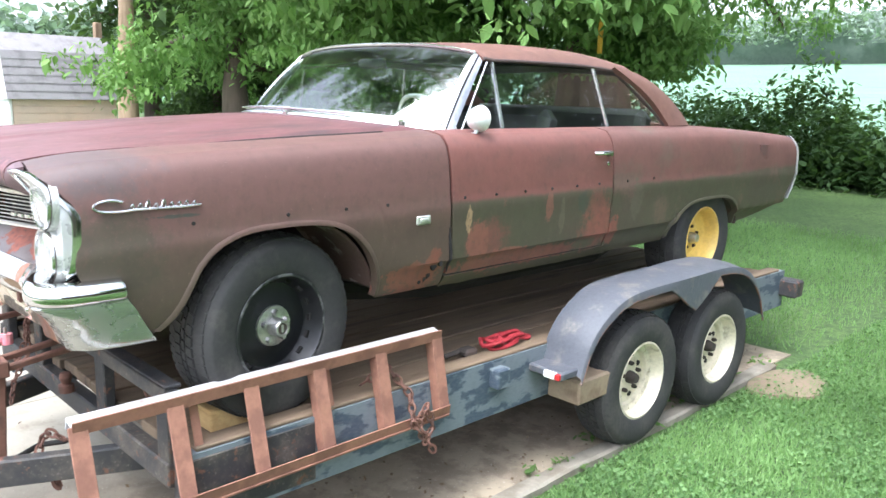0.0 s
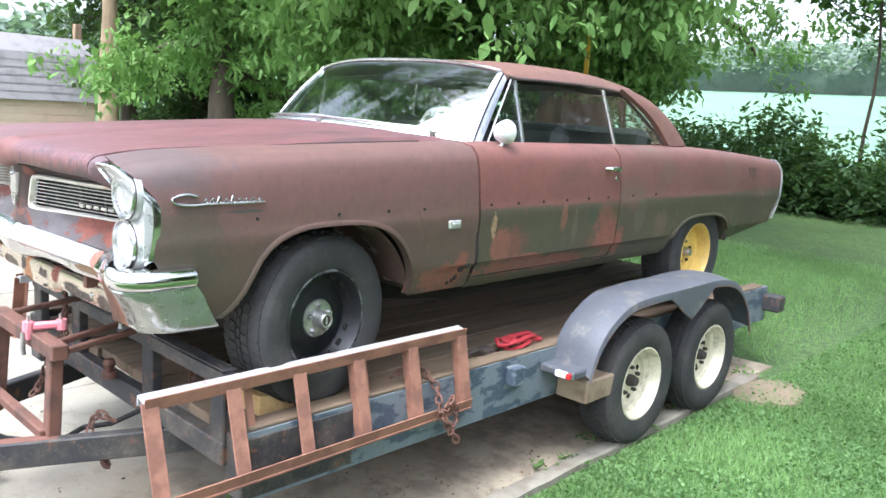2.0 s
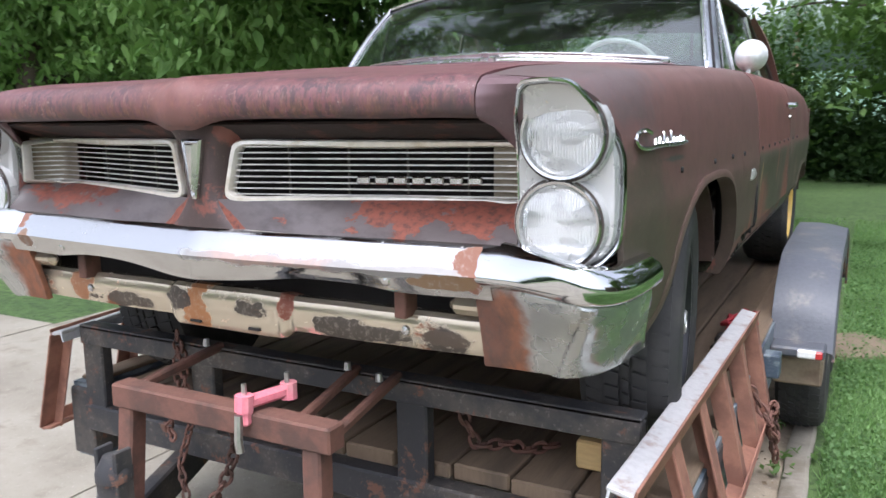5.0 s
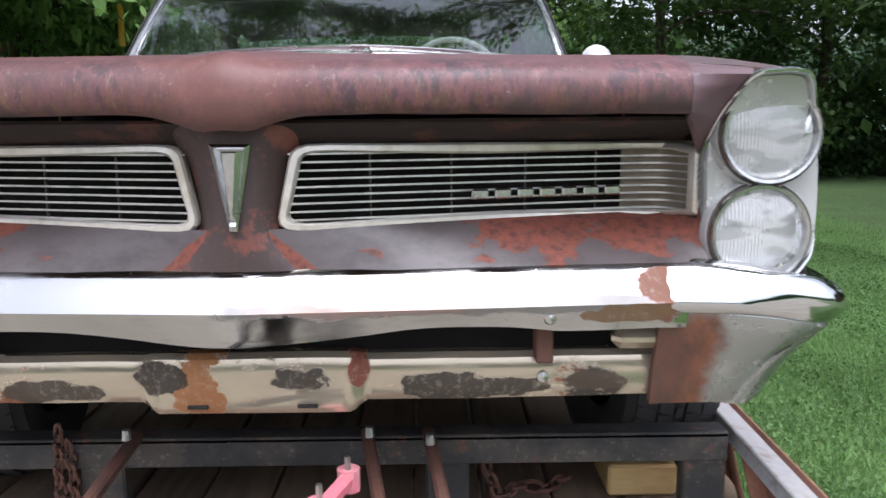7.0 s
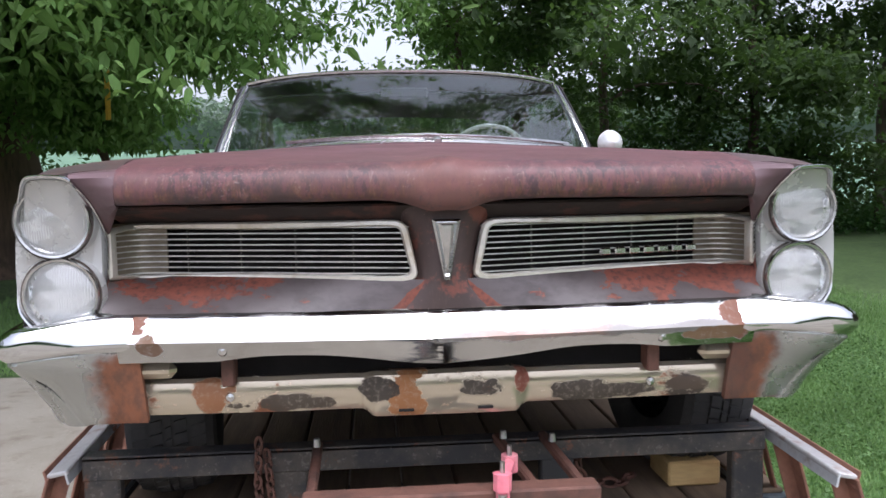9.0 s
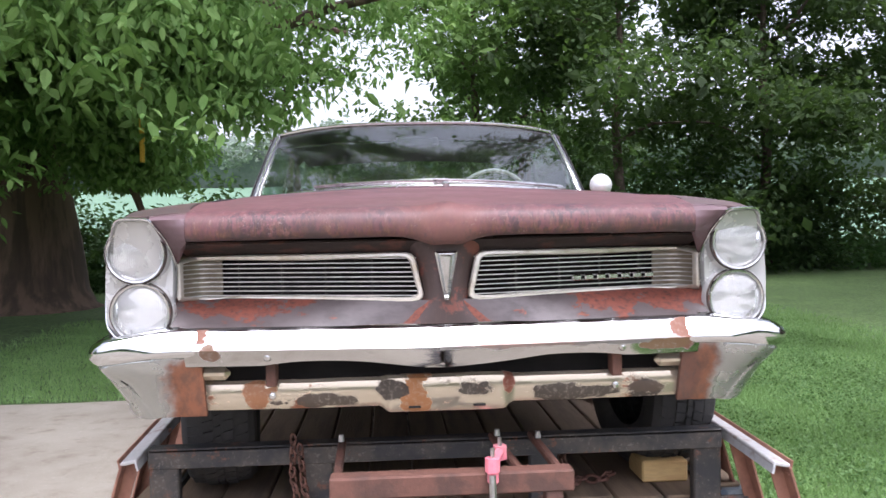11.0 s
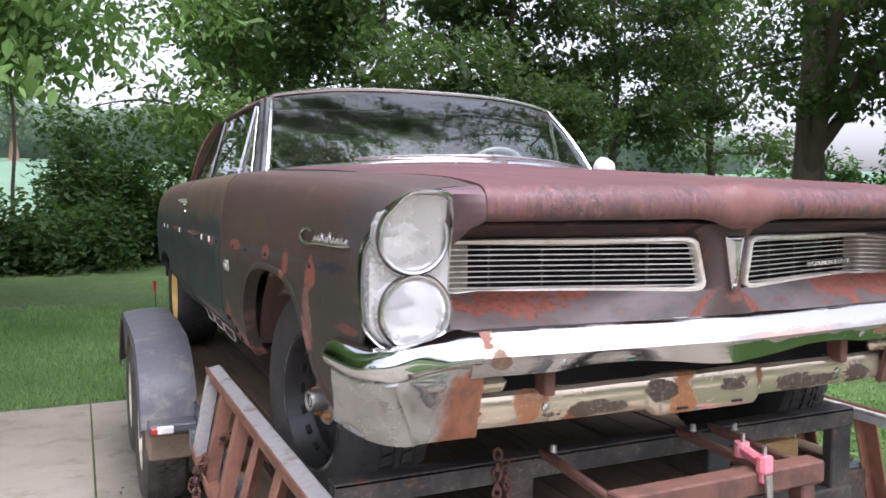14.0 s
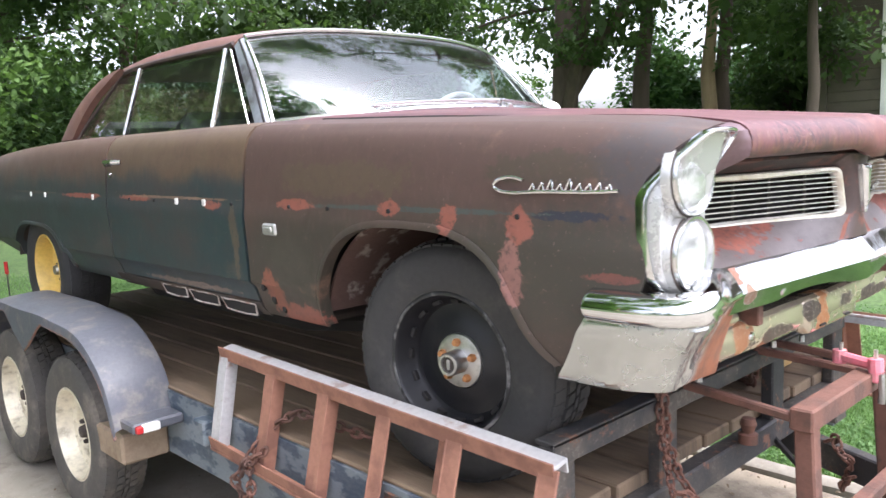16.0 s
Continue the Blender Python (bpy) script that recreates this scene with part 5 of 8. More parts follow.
# headlamps
for sgn in (1, -1):
    knots = [(0.768, -0.784, 1.533), (0.820, -0.788, 1.537), (0.860, -0.772, 1.533), (0.893, -0.720, 1.479), (0.920, -0.666, 1.416), (0.924, -0.667, 1.33), (0.922, -0.680, 1.246), (0.892, -0.690, 1.210), (0.848, -0.691, 1.190), (0.795, -0.688, 1.190), (0.752, -0.686, 1.226), (0.730, -0.682, 1.30), (0.726, -0.682, 1.412), (0.740, -0.733, 1.480)]
    for _ in range(3):
        # corner cutting, tighter than halves
        knots = [tuple(Vector(a).lerp(Vector(b), q)) for a, b in zip(knots, knots[1:] + knots[:1]) for q in (0.18, 0.82)]
    loop = knots
    cx, cz = 0.822, 1.36

    def ring_at(sc, dy, flat=0.0, yf=-0.655):
        return [(sgn * (cx + (x - cx) * sc), lerp(y + dy, yf, flat), cz + (z - cz) * sc) for x, y, z in loop]
    bm = B()
    loft(bm, [ring_at(0.958, 0.012), ring_at(0.950, 0.006), ring_at(0.942, 0.006, 0.35, -0.700), ring_at(0.930, 0.002, 0.85, -0.700), ring_at(0.910, 0.0, 1.0, -0.701), ring_at(0.80, 0.0, 1.0, -0.700), ring_at(0.25, 0.0, 1.0, -0.700)], True, True)
    lamp = part("headlamp_bezel", bm, bezel_mat, car, "stacked twin headlamp bezel, pitted dull metal")
    bm = B()
    loft(bm, [ring_at(0.985, 0.022), ring_at(1.004, 0.014), ring_at(1.010, 0.004), ring_at(1.008, -0.006), ring_at(0.996, -0.009), ring_at(0.972, -0.008), ring_at(0.957, -0.002), ring_at(0.955, 0.010)], True, False)
    part("bezel_rim", bm, rim_chrome, lamp, "bright chrome outer rim")
    for (x, z, g, fy) in ((0.825, 1.440, 1.02, -0.006), (0.818, 1.283, 1.04, -0.002)):
        bm = B()
        lathe(bm, [(0.086 * g, -0.006), (0.084 * g, 0.008), (0.082 * g, 0.013), (0.0805 * g, 0.013), (0.0795 * g, 0.008)], (sgn * x, -0.700 + fy, z), (0, -1, 0), 40)
        part("collar", bm, bezel_mat, lamp, "rolled edge round the lamp")
        # dark ring added to draw the recess shadow round the lamp
        bm = B()
        lathe(bm, [(0.0795 * g, 0.0), (0.0805 * g, 0.0135), (0.0765 * g, 0.0135)], (sgn * x, -0.702 + fy, z), (0, -1, 0), 40)
        part("lamp_gap_shade", bm, dark_grime, lamp, "dark ring drawn as the shadow in the lamp's recess")
        bm = B()
        lathe(bm, [(0.076 * g, -0.02), (0.0775 * g, 0.008), (0.0775 * g, 0.016), (0.0745 * g, 0.022), (0.070 * g, 0.021), (0.068 * g, 0.012)], (sgn * x, -0.702 + fy, z), (0, -1, 0), 40)
        part("lamp_ring", bm, trim, lamp)
        bm = B()
        lathe(bm, [(0.069 * g * q, -0.055 * (1 - q * q) + 0.004) for q in (1.0, 0.95, 0.88, 0.8, 0.7, 0.6, 0.5, 0.4, 0.3, 0.2, 0.1, 0.0)], (sgn * x, -0.702 + fy, z), (0, -1, 0), 40)
        part("reflector", bm, reflector, lamp)
        bm = B()
        lathe(bm, [(0.0, 0.0), (0.010, 0.0), (0.013, -0.012), (0.013, -0.03)], (sgn * x, -0.684 + fy, z), (0, -1, 0), 14)
        part("bulb_shield", bm, reflector, lamp)
        bm = B()
        lathe(bm, [(0.0695 * g, 0.012), (0.063 * g, 0.018), (0.05 * g, 0.023), (0.035 * g, 0.027), (0.018 * g, 0.029), (0.001, 0.030)], (sgn * x, -0.700 + fy, z), (0, -1, 0), 40)
        ob = part("lamp_lens", bm, lens_mat, lamp, "clear fluted glass lens")
        ob.visible_shadow = False


# bumper
def bump_y(x):
    return -0.752 - 0.045 * max(1 - abs(x) / 0.62, 0) ** 1.0 + 0.02 * max(abs(x) - 0.5, 0)


bm = B()
rings = []
for k in range(61):
    x = lerp(-0.70, 0.70, k / 60)
    y = bump_y(x)
    wav = 0.012 * math.cos((abs(x) - 0.0) * math.pi / 0.33) if abs(x) < 0.5 else -0.004
    lo = 1.136 - wav * (1 if abs(x) < 0.5 else 0) + 0.002 * noise.noise((x * 8, 0, 0))
    dn = 0.0025 * noise.noise((x * 6, 3, 0))
    rings.append([(x, y + 0.10, 1.243), (x, y + 0.058, 1.248), (x, y + 0.040, 1.243), (x, y + 0.022, 1.226 + dn), (x, y + 0.003, 1.20 + dn), (x, y - 0.010, 1.181), (x, y - 0.006, 1.173),
                  (x, y + 0.003, lo + 0.014), (x, y + 0.010, lo), (x, y + 0.026, lo + 0.004), (x, y + 0.06, 1.19)])
loft(bm, rings)
bumper = part("bumper", bm, chrome, car, "dented chrome upper bumper bar")
for sgn in (1, -1):
    bm = B()
    path = [(0.66, -0.746, 0, -1), (0.74, -0.762, -0.1, -1), (0.82, -0.787, -0.05, -1), (0.882, -0.800, 0.3, -0.95), (0.918, -0.778, 0.8, -0.6), (0.942, -0.725, 0.98, -0.2), (0.954, -0.64, 1, 0), (0.957, -0.56, 1, 0.02), (0.957, -0.540, 1, 0.05)]
    rolls, aprons = [], []
    ks = [i / 8 for i in range(9)]
    for i in range(45):
        t = i / 44
        x, y, nx, ny = (smooth(t, ks, [w[j] for w in path]) for j in range(4))
        ln = math.hypot(nx, ny)
        nx, ny = nx / ln, ny / ln
        side = min(max((t - 0.30) / 0.28, 0), 1)
        side = side * side * (3 - 2 * side)
        end = max((t - 0.90) / 0.10, 0) ** 2
        zt = lerp(1.243, 1.216, min(t * 1.6, 1)) - 0.024 * end
        lo = lerp(1.168, 1.146, min(t * 1.5, 1)) + 0.012 * end
        inn = lerp(0.06, 0.046, t)
        swell = lerp(0.004, 0.013, side) * (1 - 0.9 * end)
        lowi = smooth(t, [0, 0.25, 0.42, 0.56, 0.72, 1.0], [0.045, 0.105, 0.175, 0.115, 0.055, 0.034])
        lowz = smooth(t, [0, 0.3, 0.6, 1.0], [0.99, 0.985, 0.985, 0.99])
        lowb = 0.0 if t < 0.45 else 0.105 * ((t - 0.45) / 0.55) ** 0.8
        mid = lambda k: lerp(zt, lo, k)
        roll = [(inn + 0.014, zt - 0.075), (inn + 0.006, zt - 0.014), (inn - 0.002, zt - 0.003), (0.032, zt), (0.018, zt - 0.002), (0.007, mid(0.12)), (-swell * 0.4, mid(0.26)), (-swell * 0.85, mid(0.42)), (-swell, mid(0.58)), (-swell * 0.75, mid(0.76)), (0.0, mid(0.9)), (0.008, lo + 0.001), (0.016, lo), (0.026, lo + 0.012)]
        apron = [(0.022, lo + 0.012, 0), (0.013, lo + 0.006, 0), (0.010, lo - 0.006, 0), (0.008 + lowi * 0.30, lerp(lo, lowz, 0.28), lowb * 0.3), (0.010 + lowi * 0.55, lerp(lo, lowz, 0.5), lowb * 0.5), (0.012 + lowi * 0.80, lerp(lo, lowz, 0.75), lowb * 0.75),
                 (0.012 + lowi * 0.97, lerp(lo, lowz, 0.96), lowb * 0.98), (0.016 + lowi, lowz, lowb), (0.03 + lowi, lowz + 0.004, lowb)]
        bar = [(0.085, 1.190), (0.075, 1.236), (0.058, 1.247), (0.048, 1.246), (0.040, 1.242), (0.030, 1.234), (0.021, 1.225), (0.010, 1.211), (0.002, 1.199), (-0.006, 1.188), (-0.010, 1.180), (-0.006, 1.172), (0.0, 1.164), (0.010, 1.172)]
        w = min(t / 0.34, 1)
        w = w * w * (3 - 2 * w)
        rolls.append([(sgn * (x - nx * lerp(a[0], b[0], w)), y - ny * lerp(a[0], b[0], w), lerp(a[1], b[1], w)) for a, b in zip(bar, roll)])
        aprons.append([(sgn * (x - nx * d), y - ny * d + by, z) for d, z, by in apron])
    loft(bm, rolls, True, True)
    wing = part("bumper_end", bm, chrome_roll, car, "wrap-round chrome bumper end", 62)
    bm = B()
    loft(bm, aprons, True, True)
    part("apron", bm, chrome_wing, wing, "dull grey apron with a rusted inner corner", 62)
    bm = B()
    lathe(bm, [(0.0, 0.008), (0.009, 0.006), (0.013, 0.0), (0.013, -0.02)], (sgn * 0.48, bump_y(0.48) + 0.004, 1.161), (0, -1, 0), 14)
    part("bumper_bolt", bm, trim, bumper)
bm = B()
rings = []
for k in range(161):
    x = lerp(-0.79, 0.79, k / 160)
    y = -0.690 + 0.02 * (abs(x) / 0.8) ** 2
    c = smooth(abs(x), [0.0, 0.158, 0.164, 0.184, 0.19, 0.3], [1.0, 1.0, 0.96, 0.04, 0.0, 0.0])
    y -= 0.013 * c
    lo, hi = 0.998 - 0.016 * c + 0.002 * noise.noise((x * 7, 2, 0)), 1.082 + 0.007 * c + 0.0025 * noise.noise((x * 6, 5, 0))
    rings.append([(x, y + 0.05, hi - 0.004), (x, y + 0.014, hi), (x, y + 0.002, hi - 0.008), (x, y - 0.004, hi - 0.03), (x, y - 0.002, lo + 0.02), (x, y + 0.008, lo + 0.004), (x, y + 0.022, lo), (x, y + 0.05, lo + 0.01)])
loft(bm, rings)
lowbar = part("lower_bumper_bar", bm, chrome_low, car, "peeling rust-stained lower bumper bar")
for sx in (-0.09, 0.09):
    bm = B()
    box(bm, (sx - 0.017, -0.7095, 0.998), (sx + 0.017, -0.700, 1.004), 0.001)
    part("plate_slot", bm, black, lowbar)
for sx in (-0.48, 0.48):
    bm = B()
    lathe(bm, [(0.0, 0.008), (0.009, 0.006), (0.012, 0.0), (0.012, -0.02)], (sx, -0.685, 1.041), (0, -1, 0), 14)
    part("bumper_bolt", bm, trim, lowbar)
    bm = B()
    box(bm, (sx - 0.014, -0.71, 1.07), (sx + 0.014, -0.66, 1.17), 0.003)
    part("bumper_bracket", bm, rusty, lowbar)
for sgn in (1, -1):
    bm = B()
    box(bm, (sgn * 0.59, -0.715, 1.092), (sgn * 0.70, -0.68, 1.128), 0.014)
    part("park_lamp", bm, chrome_low, car)
bm = B()
box(bm, (-0.72, -0.60, 1.0), (0.72, -0.56, 1.2), 0.01)
part("splash_pan", bm, black, car)


# wheels
def make_wheel(parent, c, sgn, r, w, rim_r, tyre_mat, rim_mat, style, label, steer=0.0):
    ax = (sgn, 0, 0)

    def put(name, bm, mat, under, label=""):
        bmesh.ops.rotate(bm, verts=bm.verts, cent=(sgn * 0.68, c[1], c[2]), matrix=Matrix.Rotation(radians(steer), 3, "Z"))
        return part(name, bm, mat, under, label)
    h = w / 2
    bm = B()
    prof = [(rim_r - 0.004, -h * 0.82), (rim_r + 0.02, -h * 0.98), (lerp(rim_r, r, 0.5), -h * 1.06), (lerp(rim_r, r, 0.8), -h), (r - 0.012, -h * 0.86), (r - 0.002, -h * 0.7), (r, -h * 0.3)]
    prof = prof + [(r, h * 0.3), (r - 0.002, h * 0.7), (r - 0.012, h * 0.86), (lerp(rim_r, r, 0.8), h), (lerp(rim_r, r, 0.72), h * 1.03), (lerp(rim_r, r, 0.5), h * 1.06), (lerp(rim_r, r, 0.3), h * 1.03), (rim_r + 0.02, h * 0.98), (rim_r + 0.008, h * 0.95), (rim_r - 0.004, h * 0.82)]
    lathe(bm, prof, c, ax, 64)
    wh = put("wheel", bm, tyre_mat, parent, label)
    # tread blocks
    bm = B()
    n = 56
    for row, (a0, a1) in enumerate(((-0.84, -0.5), (-0.42, -0.14), (-0.07, 0.07), (0.14, 0.42), (0.5, 0.84))):
        for k in range(n):
            t = 2 * math.pi * (k + 0.5 * (row % 2)) / n
            d = math.pi / n * 0.78
            rr = r + 0.0015 - (0.006 if row in (0, 4) else 0)
            q = []
            for (a, tt) in ((a0, t - d), (a1, t - d + 0.02), (a1, t + d + 0.02), (a0, t + d)):
                for rad in (rr - 0.006, rr + 0.006):
                    drop = 0.006 if abs(a) > 0.8 else 0
                    q.append(bm.verts.new((c[0] + sgn * a * h, c[1] + math.cos(tt) * (rad - drop), c[2] + math.sin(tt) * (rad - drop))))
            bm.faces.new((q[1], q[3], q[5], q[7]))
            for i in range(4):
                j = (i + 1) % 4
                bm.faces.new((q[2 * i], q[2 * j], q[2 * j + 1], q[2 * i + 1]))
    put("tread", bm, tyre_mat, wh)["kind"] = "stuff"
    bm = B()
    if style == "black":
        prof = [(rim_r, h * 0.80), (rim_r + 0.006, h * 0.92), (rim_r - 0.004, h * 0.95), (rim_r - 0.012, h * 0.86), (rim_r - 0.02, h * 0.55), (rim_r - 0.035, h * 0.42), (rim_r - 0.04, h * 0.30), (0.13, h * 0.30), (0.10, h * 0.42), (0.078, h * 0.46), (0.07, h * 0.36), (0.0, h * 0.36)]
    elif style == "yellow":
        prof = [(rim_r, h * 0.80), (rim_r + 0.006, h * 0.92), (rim_r - 0.004, h * 0.95), (rim_r - 0.012, h * 0.84), (rim_r - 0.018, h * 0.4), (rim_r - 0.024, h * 0.2), (rim_r - 0.04, h * 0.1), (0.12, 0.0), (0.09, h * 0.16), (0.06, h * 0.18), (0.0, h * 0.18)]
    else:
        prof = [(rim_r, h * 0.78), (rim_r + 0.006, h * 0.92), (rim_r - 0.004, h * 0.95), (rim_r - 0.010, h * 0.85), (rim_r - 0.016, h * 0.36), (rim_r - 0.022, h * 0.27), (rim_r - 0.044, h * 0.24), (rim_r - 0.050, h * 0.20), (rim_r - 0.056, -h * 0.05), (0.12, -h * 0.12), (0.10, -h * 0.06), (0.085, h * 0.08), (0.05, h * 0.1), (0.0, h * 0.1)]
    lathe(bm, prof, c, ax, 48)
    rim = put("rim", bm, rim_mat, wh)
    cx = lambda a: c[0] + sgn * a
    if style == "black":
        bm = B()
        lathe(bm, [(rim_r + 0.004, h * 0.925), (rim_r + 0.002, h * 0.945), (rim_r - 0.003, h * 0.955), (rim_r - 0.006, h * 0.945)], c, ax, 48)
        put("rim_edge", bm, scuffed, rim, "scuffed bare-metal rim edge")
        for k in range(16):
            t = 2 * math.pi * k / 16
            bm = B()
            m = Matrix.Translation((cx(h * 0.50), c[1], c[2])) @ Matrix.Rotation(t, 4, "X")
            box(bm, (-0.010, -0.014, rim_r - 0.035), (0.006, 0.014, rim_r - 0.023), 0.002, m)
            put("slot", bm, black, rim)
        bm = B()
        lathe(bm, [(0.078, h * 0.40), (0.074, h * 0.50), (0.066, h * 0.52), (0.034, h * 0.52), (0.032, h * 0.92), (0.029, h * 0.96), (0.023, h * 0.96), (0.021, h * 0.90), (0.0, h * 0.90)], c, ax, 28)
        put("hub", bm, hub_mat, wh, "bright metal hub")
        bm = B()
        lathe(bm, [(0.0, h * 0.915), (0.0205, h * 0.915), (0.0205, h * 0.89)], c, ax, 20)
        put("cap_recess", bm, dark_grime, wh, "dark recess in the hub cap")
        bm = B()
        box(bm, (-0.002, -0.005, -0.014), (0.002, 0.005, 0.014), 0.0018, Matrix.Translation((cx(h * 0.925), c[1], c[2])))
        put("cap_mark", bm, hub_mat, wh)
    else:
        bm = B()
        k0 = h * (0.18 if style == "yellow" else 0.1)
        lathe(bm, [(0.034, k0), (0.033, k0 + 0.02), (0.027, k0 + 0.04), (0.024, k0 + 0.05), (0.0, k0 + 0.054)], c, ax, 20)
        put("hub", bm, hub_mat if style == "yellow" else dark_grime, wh)
    for k in range(5):
        t = 2 * math.pi * (k + 0.25) / 5
        rr = 0.053 if style == "black" else 0.07 if style == "yellow" else 0.075
        k0 = h * 0.5 if style == "black" else h * 0.15
        bm = B()
        lathe(bm, [(0.011, k0 - 0.02), (0.0115, k0 + 0.012), (0.008, k0 + 0.02), (0.0, k0 + 0.02)], (c[0], c[1] + math.cos(t) * rr, c[2] + math.sin(t) * rr), ax, 6)
        put("lug_nut", bm, (orange_bolt if sgn < 0 else hub_mat) if style == "black" else dark_grime, wh)
    if style == "white":
        for k in range(16):
            t = 2 * math.pi * k / 16
            bm = B()
            lathe(bm, [(0.0, 0.007), (0.006, 0.006), (0.008, 0.0), (0.008, -0.006)], (cx(h * 0.255), c[1] + math.cos(t) * (rim_r - 0.033), c[2] + math.sin(t) * (rim_r - 0.033)), ax, 8)
            put("rivet", bm, rim_mat, rim)
        for k in range(8):
            t = 2 * math.pi * (k + 0.5) / 8
            bm = B()
            lathe(bm, [(0.0, 0.004), (0.015, 0.004), (0.016, -0.006)], (cx(-h * 0.09), c[1] + math.cos(t) * 0.118, c[2] + math.sin(t) * 0.118), ax, 10)
            put("slot", bm, black, rim)
    return wh


for sgn in (1, -1):
    make_wheel(car, ((0.80 if sgn > 0 else -0.755), 0.0, 0.938), sgn, 0.332, 0.225, 0.196, rubber, black_wheel, "black", "black steel wheel with a worn tyre", 7.0 if sgn > 0 else 8.0)
    make_wheel(car, (sgn * 0.795, 3.03, 0.935), sgn, 0.329, 0.23, 0.196, rubber, yellow_wheel, "yellow", "yellow steel wheel with a chunky tyre")
    # inner fender behind the front wheel
    bm = B()
    skin(bm, lambda u, v: (sgn * lerp(0.905, 0.55, v), 0.02 + 0.425 * math.sin(lerp(-0.95, 1.4, u)), 0.97 + 0.375 * math.cos(lerp(-0.95, 1.4, u))), 22, 6, 0.01)
    part("inner_fender", bm, inner_mat, car, "grimy grey inner fender")
    bm = B()
    skin(bm, lambda u, v: (sgn * lerp(0.92, 0.6, v), 2.97 + 0.44 * math.sin(lerp(-1.57, 1.57, u)), 1.0 + 0.23 * math.cos(lerp(-1.57, 1.57, u))), 16, 4, 0.01)
    part("rear_wheel_house", bm, dark_grime, car)
    bm = B()
    tube(bm, [(sgn * 0.45, -0.22, 0.95), (sgn * 0.45, 0.6, 0.90), (sgn * 0.6, 1.0, 0.88), (sgn * 0.6, 2.3, 0.88), (sgn * 0.45, 3.0, 0.98), (sgn * 0.45, 4.0, 1.0)], 0.045, 6)
    part("frame_rail", bm, black, car)
bm = B()
tube(bm, [(-0.72, 3.03, 0.935), (0.72, 3.03, 0.935)], 0.045, 10)
tube(bm, [(-0.72, 0.0, 0.93), (0.72, 0.0, 0.93)], 0.04, 8)
part("axle", bm, dark_grime, car)
bm = B()
box(bm, (-0.86, 0.55, 0.97), (0.86, 2.5, 1.0), 0.01)
box(bm, (-0.55, 2.5, 1.02), (0.55, 4.2, 1.06), 0.01)
box(bm, (-0.5, -0.4, 1.0), (0.5, 0.56, 1.08), 0.01)
part("floor_pan", bm, dark_grime, car)
bm = B()
box(bm, (-0.84, 0.60, 1.0), (0.84, 0.64, 1.56), 0.01)
part("firewall", bm, black, car)
# cabin
bm = B()
skin(bm, lambda u, v: (lerp(-0.78, 0.78, u), lerp(cowl_y(0.8 * lerp(-1, 1, u)) - 0.02, 1.12, v), 1.628 - 0.02 * v - 0.03 * v * v), 16, 5, 0.03)
box(bm, (-0.78, 1.02, 1.40), (0.78, 1.12, 1.58), 0.02)
part("dashboard", bm, tan_vinyl, car, "faded tan dashboard")
for y0, nm in ((1.62, "front_seat"), (2.50, "rear_seat")):
    bm = B()
    box(bm, (-0.70, y0 - 0.45, 1.16), (0.70, y0 + 0.05, 1.32), 0.05)
    box(bm, (-0.70, -0.075, 0), (0.70, 0.075, 0.46), 0.05, Matrix.Translation((0, y0 + 0.05, 1.26)) @ Matrix.Rotation(radians(-14), 4, "X"))
    part(nm, bm, dark_vinyl, car)
bm = B()
lathe(bm, [(0.188 + 0.011 * math.cos(t), 0.011 * math.sin(t)) for t in [2 * math.pi * k / 8 for k in range(9)]], (0.38, 1.20, 1.60), (0, 0.85, 0.5), 32)
tube(bm, [(0.20, 1.20, 1.60), (0.38, 1.19, 1.585), (0.56, 1.20, 1.60)], 0.012, 6)
tube(bm, [(0.38, 1.19, 1.585), (0.38, 0.95, 1.44)], 0.025, 8)
part("steering_wheel", bm, pale_plastic, car, "ivory steering wheel")
bm = B()
box(bm, (-0.11, 1.14, 1.89), (0.11, 1.16, 1.94), 0.01)
part("rear_view_mirror", bm, dark_vinyl, car)
bm = B()
skin(bm, lambda u, v: (lerp(-0.68, 0.68, u), lerp(1.16, 2.5, v), 1.925 + 0.03 * (1 - lerp(-1, 1, u) ** 2) - 0.03 * abs(lerp(-1, 1, v)) ** 3), 10, 8, 0.008)
part("headliner", bm, dark_vinyl, car)
bm = B()
box(bm, (-0.74, 2.6, 1.585), (0.74, 3.16, 1.60), 0.005)
part("parcel_shelf", bm, dark_vinyl, car)
for sgn in (1, -1):
    bm = B()
    box(bm, (sgn * 0.84, 0.80, 1.03), (sgn * 0.87, 2.5, 1.605), 0.01)
    part("door_card", bm, dark_vinyl, car)
xx = [(0.66, 0.05), (0.10, -0.48)]
for a, b in xx:
    bm = B()
    A = [(lerp(a, b, k / 8), cowl_y(lerp(a, b, k / 8)) - 0.012 + 0.012 * math.sin(k / 8 * 3.1), 1.672 - 0.04 * (lerp(a, b, k / 8) / 0.77) ** 2 + 0.016) for k in range(9)]
    tube(bm, A, [0.013, 0.012, 0.011, 0.010, 0.010, 0.009, 0.008, 0.007, 0.006], 6)
    tube(bm, [Vector(p) + Vector((0, -0.022, 0.004)) for p in A[3:]], 0.005, 6)
    lathe(bm, [(0.0, 0.03), (0.016, 0.026), (0.02, 0.0), (0.02, -0.02)], (a, cowl_y(a) - 0.03, 1.655 - 0.03 * (a / 0.77) ** 2), (0, -0.3, 1), 12)
    part("wiper", bm, trim, car, "bright wiper arm lying on the glass")
